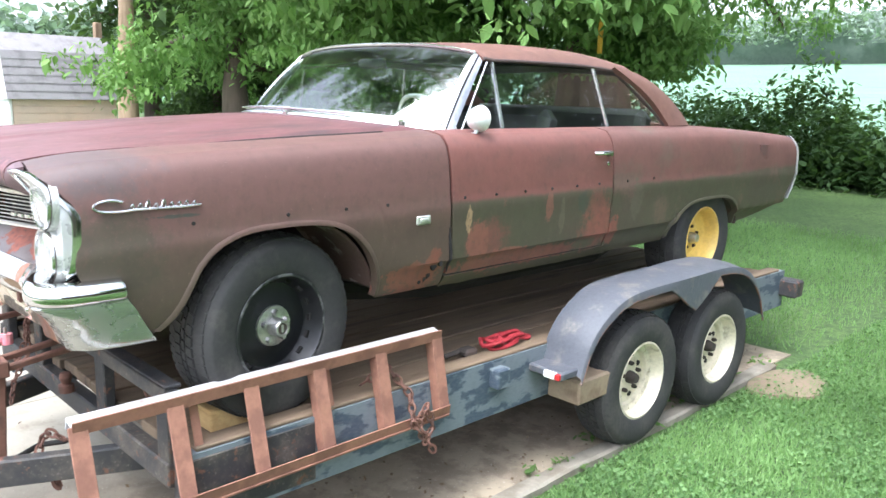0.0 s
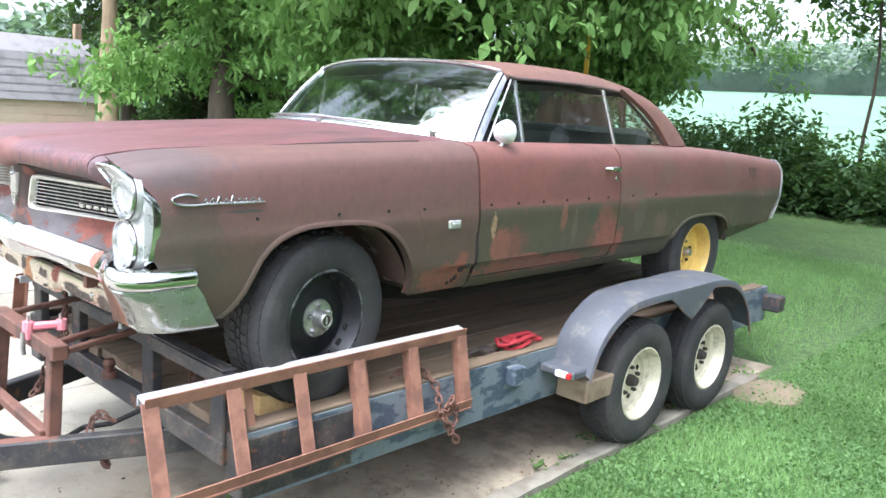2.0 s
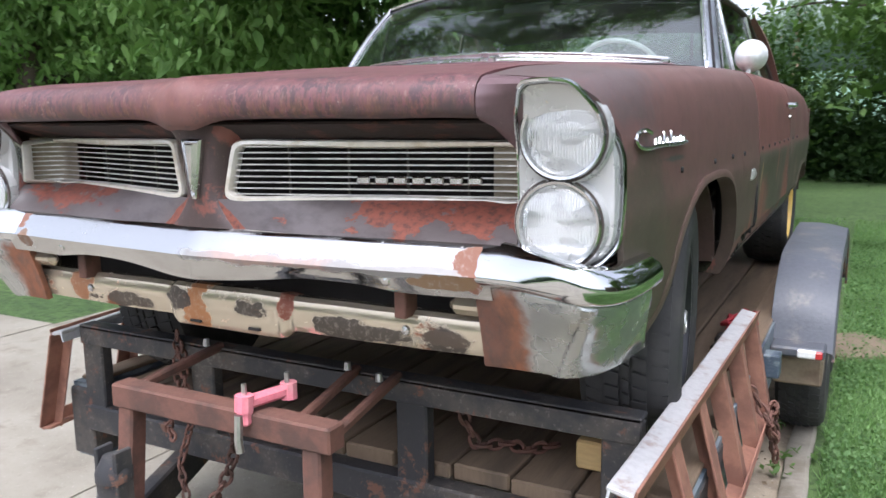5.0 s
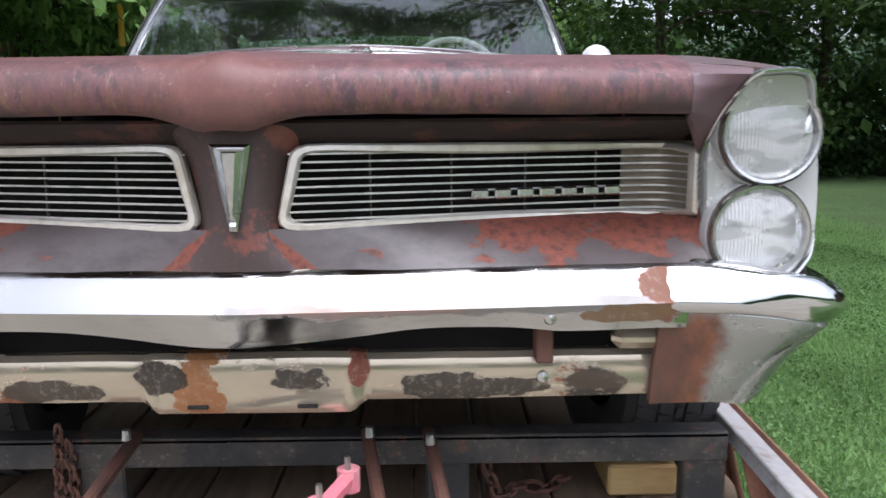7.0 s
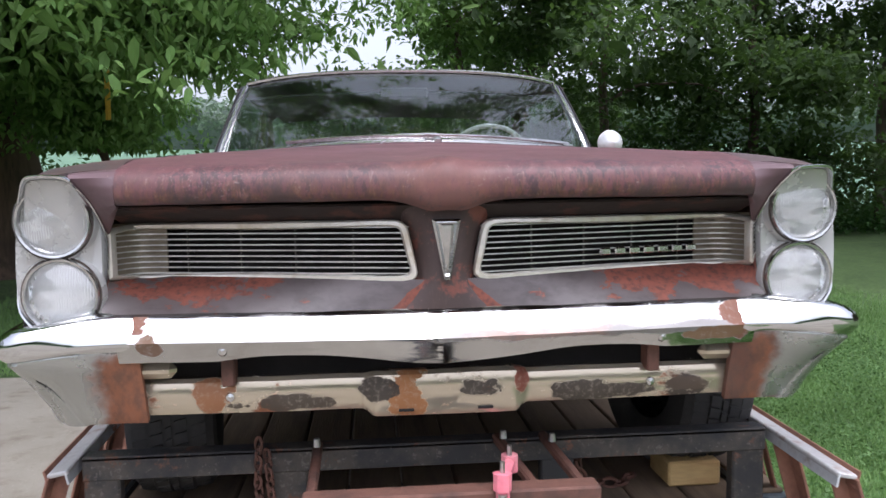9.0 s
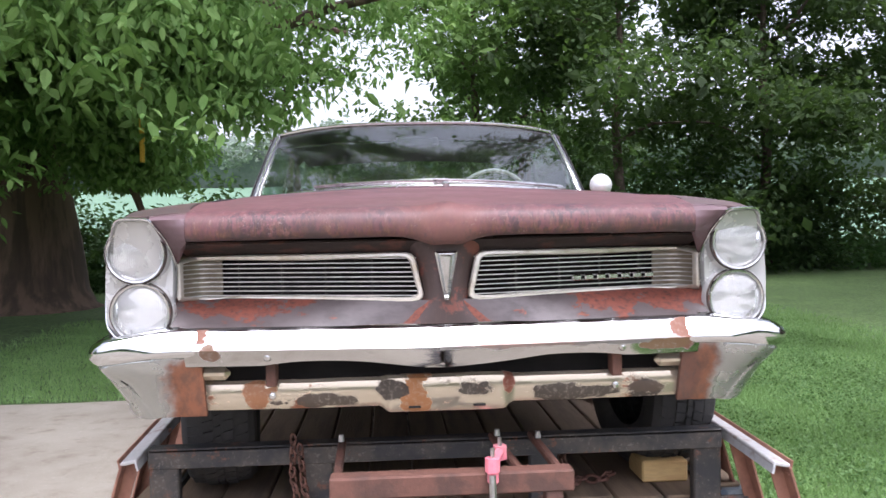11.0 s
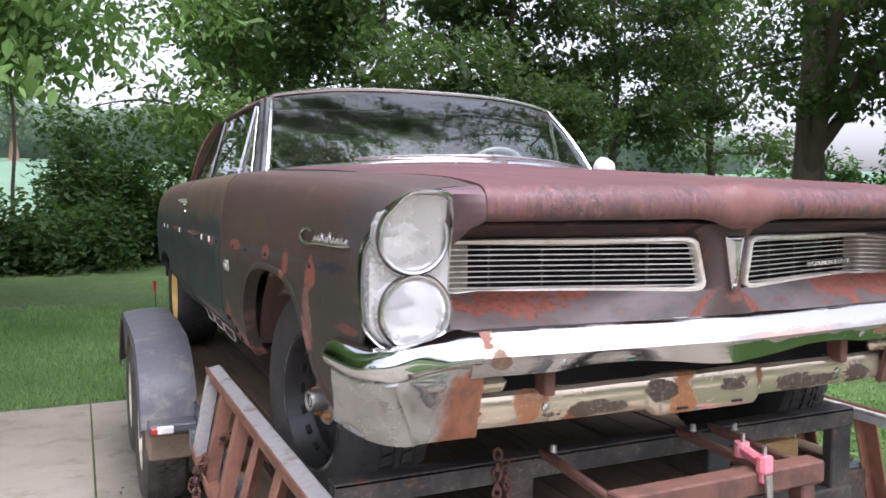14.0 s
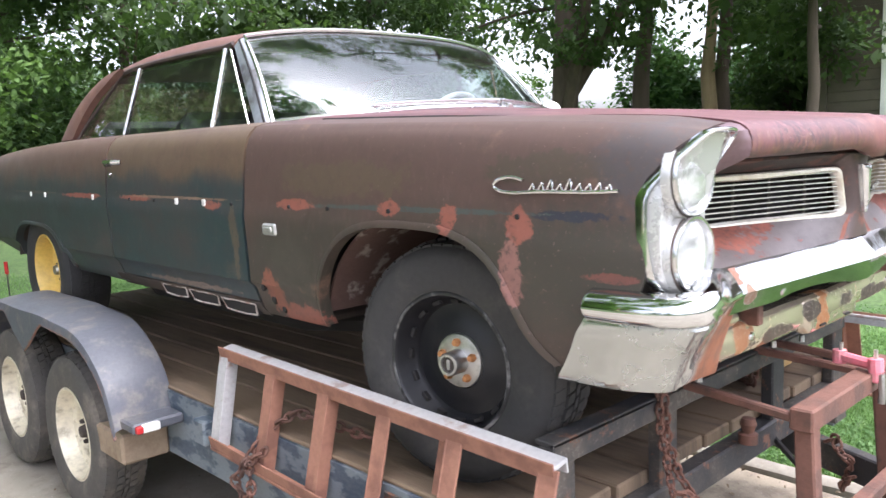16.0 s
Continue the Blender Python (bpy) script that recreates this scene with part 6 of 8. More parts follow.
# door mirror, driver's side
bm = B()
lathe(bm, [(0.0, -0.055), (0.022, -0.05), (0.042, -0.032), (0.054, 0.0), (0.057, 0.012), (0.054, 0.018), (0.05, 0.014), (0.0, 0.012)], (0.905, 1.0, 1.675), (0, 1, 0), 24)
tube(bm, [(0.905, 1.0, 1.64), (0.90, 0.985, 1.61), (0.87, 0.93, 1.597)], [0.010, 0.009, 0.016], 8)
part("door_mirror", bm, mirror_shell, car, "round pale chrome door mirror")
bm = B()
box(bm, (half_width(3.7) - 0.012, 3.62, 1.40), (half_width(3.7) - 0.004, 3.74, 1.50), 0.004)
part("fuel_door", bm, quarter_d_mat, car)

# ---- trailer ----
trailer = root("trailer", (0, 1.8, 0.0), "flatbed car trailer, wooden deck, blue-grey and black steel frame", "trailer")
DECK = 0.60
n_planks = 11
for k in range(n_planks):
    a, b = lerp(-0.90, 0.90, k / n_planks), lerp(-0.90, 0.90, (k + 1) / n_planks)
    bm = B()
    box(bm, (a + 0.004, -0.36 + random.uniform(-0.01, 0.01), DECK - 0.045), (b - 0.004, 4.0 + random.uniform(-0.01, 0.01), DECK - random.uniform(0.0, 0.004)), 0.005)
    part("plank", bm, wood_mat, trailer)
for sgn in (1, -1):
    # side rail: a channel, open inwards
    bm = B()
    sec = [(0.905, 0.36), (1.0, 0.36), (1.0, 0.615), (0.905, 0.615), (0.905, 0.60), (0.985, 0.60), (0.985, 0.375), (0.905, 0.375)]
    loft(bm, [[(sgn * x, y, z) for x, z in sec] for y in (-0.385, 4.06)])
    part("side_rail", bm, frame_blue, trailer, "blue-grey steel side rail, scuffed paint", 30)
    bm = B()
    box(bm, (sgn * 0.906, -0.36, 0.6155), (sgn * 0.992, 3.99, 0.630), 0.004)
    part("edge_board", bm, wood_mat, trailer)
    bm = B()
    box(bm, (sgn * 0.90, -0.40, 0.37), (sgn * 1.004, 0.10, 0.60), 0.006)
    part("rail_end", bm, frame_black, trailer)
    bm = B()
    box(bm, (sgn * 1.0, 1.02, 0.50), (sgn * 1.06, 1.10, 0.59), 0.006)
    part("stake_pocket", bm, frame_blue, trailer)
    bm = B()
    box(bm, (sgn * 1.0, 1.44, 0.355), (sgn * 1.19, 1.70, 0.475), 0.01)
    part("fender_bracket", bm, tan_steel, trailer, "tan steel fender bracket")

    # tandem fender: teardrop top with a dip between the wheels
    def fz(y):
        return smooth(y, [1.40, 1.46, 1.56, 1.72, 1.95, 2.4, 2.80, 3.02, 3.18, 3.26], [0.53, 0.665, 0.765, 0.842, 0.866, 0.872, 0.862, 0.80, 0.66, 0.50]) + 0.006 * noise.noise((y * 2.5, sgn * 3, 0))
    bm = B()
    Y = [1.40, 1.43, 1.47, 1.52, 1.58, 1.66, 1.75, 1.85, 2.0, 2.2, 2.4, 2.6, 2.75, 2.86, 2.96, 3.05, 3.12, 3.18, 3.22, 3.26]

    def fend(u, v):
        i = u * (len(Y) - 1)
        a = min(int(i), len(Y) - 2)
        y = lerp(Y[a], Y[a + 1], i - a)
        z = fz(y)
        if v < 0.75:
            x = lerp(0.985, 1.215, v / 0.75)
            z += 0.005 * noise.noise((x * 7, y * 5, sgn * 2))
            z -= 0.02 * (v / 0.75) ** 4
        else:
            t = (v - 0.75) / 0.25
            x = 1.222 + 0.004 * t
            hang = 0.032 + 0.155 * max(0, 1 - (abs(y - 2.40) / 0.25) ** 1.15)
            z -= 0.02 + hang * t
        return (sgn * x, y, z)
    skin(bm, fend, 57, 16, 0.006 * sgn)
    wheel_fender = part("fender", bm, fender_mat, trailer, "slate-grey tandem wheel fender, scraped top")
    bm = B()
    tube(bm, [Vector(fend(k / 57, 1.0)) + Vector((0, 0, 0.003)) for k in range(58)], 0.0065, 6)
    part("rolled_edge", bm, edge_rust, wheel_fender, "rust-edged lip")
    bm = B()
    box(bm, (sgn * 1.0, 1.29, 0.515), (sgn * 1.20, 1.42, 0.555), 0.008)
    part("fender_step", bm, fender_mat, trailer)
    bm = B()
    box(bm, (sgn * 1.10, 1.275, 0.518), (sgn * 1.17, 1.30, 0.55), 0.005)
    part("marker_lamp", bm, white_paint, trailer, "small white and red marker lamp")
    bm = B()
    box(bm, (sgn * 1.165, 1.273, 0.52), (sgn * 1.192, 1.298, 0.548), 0.004)
    part("marker_lens", bm, red_lens, trailer)
    for y in (1.985, 2.80):
        make_wheel(trailer, (sgn * 1.095, y, 0.352), sgn, 0.345, 0.20, 0.20, rubber if sgn > 0 else rubber_grey, white_wheel, "white", "pale steel trailer wheel with worn tyre")
    # tail lamps
    bm = B()
    box(bm, (sgn * 0.90, 4.0, 0.44), (sgn * 1.12, 4.12, 0.56), 0.012)
    part("tail_bracket", bm, frame_black, trailer)
    bm = B()
    box(bm, (sgn * 1.0, 4.10, 0.46), (sgn * 1.10, 4.135, 0.54), 0.008)
    part("tail_lamp", bm, red_lens, trailer)
    # tongue rail
    bm = B()
    beam(bm, (sgn * 0.62, -0.10, 0.43), (sgn * 0.045, -1.45, 0.43), 0.05, 0.10, 0.006)
    part("tongue_rail", bm, frame_black, trailer, "black tongue rail with rusty patches")
    bm = B()
    beam(bm, (sgn * 0.33, -0.755, 0.43), (sgn * 0.235, -0.995, 0.43), 0.053, 0.103, 0.004)
    part("rust_patch", bm, rusty, trailer)
for y in (0.0, 0.9, 1.7, 2.9, 3.9):
    bm = B()
    box(bm, (-0.90, y - 0.03, 0.42), (0.90, y + 0.03, 0.553), 0.005)
    part("cross_member", bm, frame_black, trailer)
for y in (1.985, 2.80):
    bm = B()
    tube(bm, [(-1.0, y, 0.352), (1.0, y, 0.352)], 0.035, 8)
    part("axle", bm, frame_black, trailer)
# front rail and its posts
bm = B()
box(bm, (-0.91, -0.42, 0.472), (0.91, -0.36, 0.56), 0.006)
part("front_beam", bm, frame_black, trailer, "chipped black front beam")
for z0, z1, y0, y1 in ((0.765, 0.826, -0.418, -0.405), (0.815, 0.828, -0.418, -0.36)):
    bm = B()
    box(bm, (-0.905, y0, z0), (0.905, y1, z1), 0.003)
    part("front_rail", bm, frame_black, trailer, "black angle-iron headboard rail")
for x in (-0.86, -0.385, 0.325, 0.86):
    bm = B()
    box(bm, (x - 0.045, -0.412, 0.55), (x + 0.045, -0.37, 0.815), 0.005)
    part("front_post", bm, frame_black, trailer)
# winch frame
for a, b, w, h, nm in (((-0.325, -0.745, 0.80), (0.34, -0.745, 0.80), 0.06, 0.06, "winch_bar"),
                       ((-0.285, -0.745, 0.775), (-0.30, -0.77, 0.43), 0.05, 0.05, "winch_leg"), ((0.285, -0.745, 0.775), (0.30, -0.77, 0.43), 0.05, 0.05, "winch_leg"),
                       ((-0.30, -0.79, 0.485), (0.30, -0.79, 0.485), 0.04, 0.04, "winch_brace"),
                       ((-0.31, -0.72, 0.80), (-0.31, -0.40, 0.83), 0.024, 0.024, "winch_strut"), ((0.21, -0.72, 0.80), (0.16, -0.40, 0.83), 0.024, 0.024, "winch_strut"), ((0.32, -0.72, 0.80), (0.285, -0.40, 0.83), 0.024, 0.024, "winch_strut")):
    bm = B()
    beam(bm, a, b, w, h, 0.005, (0, 0, 1) if "leg" not in nm else (0, 1, 0))
    part(nm, bm, rusty, trailer, "rust-brown square tube")
for x, y in ((-0.31, -0.46), (0.17, -0.46), (0.29, -0.50)):
    bm = B()
    lathe(bm, [(0.0, 0.022), (0.008, 0.02), (0.010, 0.0)], (x, y, 0.845), (0, 0, 1), 8)
    part("bolt", bm, hub_mat, trailer)
# coupler, jack
bm = B()
tube(bm, [(0, -1.38, 0.44), (0, -1.55, 0.45), (0, -1.66, 0.44)], [0.075, 0.06, 0.05], 10)
box(bm, (-0.05, -1.62, 0.46), (0.05, -1.48, 0.50), 0.01)
part("coupler", bm, dark_grime, trailer)
bm = B()
tube(bm, [(0.035, -1.065, 0.06), (0.035, -1.065, 0.45)], 0.022, 10)
tube(bm, [(0.035, -1.065, 0.40), (0.035, -1.065, 0.80)], 0.032, 12)
lathe(bm, [(0.0, 0.035), (0.02, 0.03), (0.036, 0.0), (0.036, -0.02)], (0.035, -1.065, 0.80), (0, 0, 1), 12)
box(bm, (-0.035, -1.135, 0.0), (0.105, -0.995, 0.02), 0.008)
tube(bm, [(0.01, -1.065, 0.66), (-0.05, -1.075, 0.66), (-0.06, -1.08, 0.66)], 0.014, 8)
for dx in (-0.026, 0.026):
    box(bm, (0.035 + dx - 0.005, -1.085, 0.72), (0.035 + dx + 0.005, -1.045, 0.845), 0.002)
tube(bm, [(0.0, -1.07, 0.76), (0.05, -1.12, 0.70), (0.06, -1.16, 0.675), (0.065, -1.20, 0.675)], 0.008, 6)
part("jack", bm, frame_black, trailer, "black tongue jack with side crank")
bm = B()
for x in (-0.2, 0.2):
    beam(bm, (x, -1.04, 0.445), (0, -1.06, 0.445), 0.06, 0.02, 0.002)
part("jack_plate", bm, frame_black, trailer)


def chain(name, pts, parent, link_len=0.045, r=0.0055, mat=None):
    """Interlocked links along a line of points."""
    pts = [Vector(p) for p in pts]
    seg = [(b - a).length for a, b in zip(pts, pts[1:])]
    tot = sum(seg)
    n = max(int(tot / (link_len * 0.72)), 2)
    bm = B()
    for k in range(n):
        s = tot * (k + 0.5) / n
        i = 0
        while i < len(seg) - 1 and s > seg[i]:
            s -= seg[i]
            i += 1
        p = pts[i].lerp(pts[i + 1], min(s / seg[i], 1))
        d = (pts[i + 1] - pts[i]).normalized()
        side = d.cross(Vector((0.3, 0.5, 0.81))).normalized()
        if k % 2:
            side = d.cross(side).normalized()
        ring = [p + d * (math.cos(a) * link_len / 2) + side * (math.sin(a) * link_len * 0.3) for a in [2 * math.pi * q / 10 for q in range(11)]]
        tube(bm, ring, r, 5, False)
    return part(name, bm, mat or rusty, parent) if parent else bm


bm = B()
tube(bm, [(-0.985, 3.45, 0.61), (-0.99, 3.45, 0.90)], 0.004, 6)
stake = part("marker_stake", bm, frame_black, trailer, "thin black rod with a red tip")
bm = B()
tube(bm, [(-0.99, 3.45, 0.895), (-0.991, 3.452, 0.965)], 0.011, 8)
part("red_tip", bm, red_lens, stake)
# ---- ramps hung on the trailer's sides ----
def ramp(sgn, y0, y1, z_top, dz, label):
    rp = root("ramp", (sgn * 1.04, (y0 + y1) / 2, 0.45), label, "trailer ramp", "loading ramps")
    A = lambda t, v: Vector((sgn * lerp(1.045, lerp(0.945, 0.98, t), v), lerp(y0, y1, t), lerp(z_top - 0.335, z_top, v) + dz * t))
    bm = B()
    up = (sgn * 0.2, 0, 1)
    beam(bm, A(0, 1), A(1, 1), 0.052, 0.012, 0.003, up)
    part("top_rail", bm, ramp_top_mat, rp, "bare worn top edge")
    bm = B()
    beam(bm, A(0, 0.965) + Vector((sgn * 0.024, 0, 0)), A(1, 0.965) + Vector((sgn * 0.024, 0, 0)), 0.006, 0.045, 0.001, up)
    part("top_flange", bm, ramp_mat, rp)
    bm = B()
    beam(bm, A(0, 0.975) - Vector((sgn * 0.024, 0, 0)), A(1, 0.975) - Vector((sgn * 0.024, 0, 0)), 0.006, 0.036, 0.001, up)
    part("inner_flange", bm, pale_steel, rp, "pale scoured inner edge")
    bm = B()
    beam(bm, A(0, 0), A(1, 0), 0.05, 0.01, 0.002, up)
    beam(bm, A(0, 0.045) + Vector((sgn * 0.024, 0, 0)), A(1, 0.045) + Vector((sgn * 0.024, 0, 0)), 0.006, 0.05, 0.001, up)
    part("bottom_rail", bm, ramp_mat, rp)
    for k, t in enumerate((0.012, 0.215, 0.40, 0.59, 0.785, 0.985)):
        bm = B()
        o = Vector((sgn * 0.018, 0, 0))
        beam(bm, A(t, 0.0) + o, A(t, 0.98) + o, 0.055, 0.008, 0.002, (sgn, 0, 0))
        s = 0.026 if t < 0.5 else -0.026
        beam(bm, A(t, 0.0) + Vector((0, s, 0)), A(t, 0.98) + Vector((0, s, 0)), 0.006, 0.045, 0.001, (sgn, 0, 0))
        part("rung", bm, ramp_top_mat if sgn < 0 and k == 5 else ramp_mat, rp)
    for t in (0.27, 0.63):
        bm = B()
        beam(bm, A(t, 0.97) - Vector((sgn * 0.03, 0, 0)), A(t, 0.4) - Vector((sgn * 0.03, 0, 0)), 0.03, 0.008, 0.002, (sgn, 0, 0))
        part("hanger", bm, ramp_mat, rp)
    return rp


ramp(1, -0.73, 0.715, 0.805, 0.012, "rust-red steel ladder ramp chained to the trailer")
ramp(-1, -0.47, 0.96, 0.805, 0.05, "rust-red steel ladder ramp with one whitened end rung")


def chain_thing(label, pts, **k):
    bm = chain("chain", pts, None, **k)
    return thing("chain", bm, rusty, label, "chain", at=pts[0], group="tie-down chains")


chain_thing("rusty chain looped over the loading ramp", [(0.88, 0.40, 0.63), (0.95, 0.48, 0.70), (1.03, 0.53, 0.60), (1.09, 0.50, 0.50), (1.095, 0.56, 0.42), (1.09, 0.60, 0.47), (1.085, 0.57, 0.56), (1.08, 0.53, 0.50), (1.10, 0.60, 0.36)])
chain_thing("rusty chain bunched on the loading ramp", [(-0.88, 0.30, 0.66), (-0.97, 0.55, 0.71), (-1.02, 0.66, 0.64), (-1.08, 0.70, 0.54), (-1.09, 0.76, 0.46), (-1.08, 0.72, 0.40), (-1.09, 0.66, 0.46), (-1.08, 0.68, 0.54), (-1.06, 0.60, 0.60)])
chain_thing("rusty chain hanging from the headboard rail", [(-0.46, -0.425, 0.86), (-0.465, -0.43, 0.74), (-0.45, -0.44, 0.66), (-0.47, -0.47, 0.58), (-0.42, -0.50, 0.56)], link_len=0.034, r=0.0045)
chain_thing("rusty chain hanging beside the front post", [(-0.44, -0.43, 0.83), (-0.43, -0.435, 0.70), (-0.40, -0.45, 0.60), (-0.38, -0.52, 0.50), (-0.33, -0.55, 0.42)], link_len=0.034, r=0.0045)
chain_thing("rusty chain lying on the deck boards", [(0.40, -0.30, 0.75), (0.44, -0.27, 0.62), (0.5, -0.20, 0.612), (0.56, -0.22, 0.612), (0.62, -0.15, 0.612)])
chain_thing("rusty chain hung from the winch frame", [(0.0, -0.70, 0.79), (-0.03, -0.66, 0.68), (-0.06, -0.66, 0.60), (-0.10, -0.68, 0.52), (-0.12, -0.70, 0.49)])

chain_thing("rusty hooked chain bunched on the tongue rail", [(0.36, -0.56, 0.50), (0.33, -0.60, 0.53), (0.30, -0.62, 0.50), (0.335, -0.645, 0.46), (0.37, -0.63, 0.40), (0.39, -0.60, 0.34), (0.35, -0.62, 0.38), (0.31, -0.66, 0.42)])
# loose things
bm = B()
beam(bm, (0.112, -0.785, 0.852), (0.152, -0.662, 0.856), 0.026, 0.030, 0.008)
tube(bm, [(0.114, -0.780, 0.835), (0.115, -0.778, 0.872)], 0.021, 10)
tube(bm, [(0.150, -0.668, 0.835), (0.150, -0.668, 0.874)], 0.020, 10)
box(bm, (0.10, -0.792, 0.802), (0.13, -0.762, 0.85), 0.006)
pink = thing("padlock_bar", bm, pink_mat, "faded pink hitch lock clamped on the winch bar", "hitch lock", (0.13, -0.735, 0.83))
for x, y in ((0.115, -0.778), (0.149, -0.672)):
    bm = B()
    tube(bm, [(x, y, 0.865), (x, y, 0.898)], 0.006, 6)
    part("pin", bm, hub_mat, pink)
bm = B()
tube(bm, [(0.112, -0.795, 0.83), (0.112, -0.80, 0.77), (0.113, -0.797, 0.745)], 0.010, 8)
part("hasp", bm, hub_mat, pink)
bm = B()
box(bm, (0.70, -0.24, DECK), (0.86, -0.08, DECK + 0.075), 0.006)
thing("wood_block", bm, block_mat, "yellow pine wood block lying on the deck", "wood block", (0.78, -0.16, DECK))
bm = B()
lathe(bm, [(0.0, 0.085), (0.02, 0.08), (0.026, 0.062), (0.02, 0.045), (0.016, 0.035), (0.03, 0.03), (0.03, 0.0), (0.0, 0.0)], (0.04, -0.44, 0.56), (0, 0, 1), 18)
thing("hitch_ball", bm, rusty, "rusty hitch ball on the front beam", "hitch ball", (0.04, -0.44, 0.56))
bm = B()
for q, (ya, xa, ry, rx, zz) in enumerate(((1.20, 0.90, 0.10, 0.045, 0.640), (1.26, 0.885, 0.085, 0.05, 0.655), (1.15, 0.89, 0.06, 0.05, 0.662), (1.22, 0.91, 0.12, 0.03, 0.672))):
    ring = spline([(xa + rx * math.cos(a + q) * (1 + 0.25 * math.sin(2 * a)), ya + ry * math.sin(a + q), zz + 0.012 * math.sin(3 * a + q)) for a in [2 * math.pi * k / 9 for k in range(9)]], 3, True)
    tube(bm, ring + [ring[0]], 0.010, 6)
tube(bm, spline([(0.89, 1.30, 0.65), (0.93, 1.36, 0.645), (0.90, 1.40, 0.642), (0.87, 1.36, 0.645)], 4), 0.009, 6)
strap = thing("ratchet_strap", bm, red_mat, "red ratchet strap heaped on the deck edge", "strap", (0.9, 1.18, 0.613))
bm = B()
box(bm, (0.83, 0.98, 0.612), (0.90, 1.06, 0.65), 0.012)
tube(bm, [(0.84, 0.90, 0.625), (0.86, 0.97, 0.64)], 0.012, 6)
part("buckle", bm, dark_grime, strap)
bm = B()
tube(bm, [(0.30, -0.40, 0.50), (0.24, -0.52, 0.44), (0.12, -0.58, 0.40), (0.14, -0.70, 0.37), (0.05, -0.85, 0.40), (0.0, -1.0, 0.49), (0.03, -1.2, 0.50), (0.0, -1.4, 0.51)], 0.011, 6)
thing("cable", bm, black, "black wiring cable trailing along the tongue", "cable", (0.3, -0.4, 0.5))
for col, dx, sag in ((rope_mat, 0.0, 0.0), (simple("green_wire", (0.03, 0.30, 0.26), 0.5), 0.03, 0.02), (white_paint, -0.03, 0.03), (dark_grime, 0.05, 0.05)):
    bm = B()
    tube(bm, [(0.06 + dx, -1.00, 0.50), (0.09 + dx, -1.03, 0.515), (0.11 + dx, -1.07, 0.47), (0.12 + dx * 0.6, -1.10, 0.40 - sag), (0.12, -1.12, 0.34 - sag)], 0.005, 6)
    thing("wire", bm, col, "thin loose trailer wire on the tongue", "wire", (0.06, -1.0, 0.50), "trailer wires")
bm = B()
tube(bm, [(0.11, -1.17, 0.44), (0.12, -1.19, 0.38), (0.12, -1.17, 0.30), (0.11, -1.12, 0.255), (0.10, -1.06, 0.27), (0.10, -1.0, 0.34), (0.11, -0.95, 0.42), (0.09, -0.92, 0.50), (0.07, -0.90, 0.515)], [0.014, 0.015, 0.012, 0.010, 0.008, 0.008, 0.008, 0.008, 0.008], 8)
box(bm, (0.10, -1.20, 0.40), (0.14, -1.165, 0.46), 0.006)
thing("harness", bm, simple("dusty_grey_loom", (0.30, 0.24, 0.20), 0.8, 0, 0.3, 20), "dusty grey wiring loom with a plug looped at the tongue", "wiring", (0.07, -0.9, 0.5))

# ---- plants ----
rng = np.random.default_rng(5)


def leaf_mesh(name, centres, size, mat, parent, droop=0.6, wide=0.55, jitter=0.35, fine=False):
    """Many folded leaves, one at each centre."""
    C = np.asarray(centres, float)
    n = len(C)
    yaw = rng.uniform(0, 2 * np.pi, n)
    pitch = rng.normal(-droop, 0.45, n)
    roll = rng.normal(0, 0.6, n)
    L = size * rng.uniform(1 - jitter, 1 + jitter, n)
    d = np.stack([np.cos(yaw) * np.cos(pitch), np.sin(yaw) * np.cos(pitch), np.sin(pitch)], 1)
    s = np.stack([-np.sin(yaw), np.cos(yaw), np.zeros(n)], 1)
    u = np.cross(s, d)
    s = s * np.cos(roll)[:, None] + u * np.sin(roll)[:, None]
    u = np.cross(s, d)
    L = L[:, None]
    W = L * wide / 2
    a = C
    b = C + d * L * 0.45 + s * W - u * W * 0.3
    c = C + d * L - u * L * 0.12
    e = C + d * L * 0.45 - s * W - u * W * 0.3
    i = np.arange(n)
    if fine:
        b = C + d * L * 0.26 + s * W * 0.9 - u * W * 0.3
        e = C + d * L * 0.26 - s * W * 0.9 - u * W * 0.3
        b2 = C + d * L * 0.6 + s * W * 0.8 - u * (W * 0.3 + L * 0.04)
        e2 = C + d * L * 0.6 - s * W * 0.8 - u * (W * 0.3 + L * 0.04)
        V = np.concatenate([a, b, b2, c, e2, e])
        F = np.concatenate([np.stack([i, i + n, i + 2 * n], 1), np.stack([i, i + 2 * n, i + 3 * n], 1), np.stack([i, i + 3 * n, i + 4 * n], 1), np.stack([i, i + 4 * n, i + 5 * n], 1)])
        return raw(name, V, F.tolist(), mat, parent)
    V = np.concatenate([a, b, c, e])
    F = np.concatenate([np.stack([i, i + n, i + 2 * n], 1), np.stack([i, i + 2 * n, i + 3 * n], 1)])
    return raw(name, V, F.tolist(), mat, parent)


def branch_points(p0, d0, length, bend, n=7):
    p, d = Vector(p0), Vector(d0).normalized()
    out = [p.copy()]
    for k in range(n):
        d = (d + Vector(rng.normal(0, 0.16, 3)) + Vector((0, 0, bend))).normalized()
        p = p + d * length / n
        out.append(p.copy())
    return out


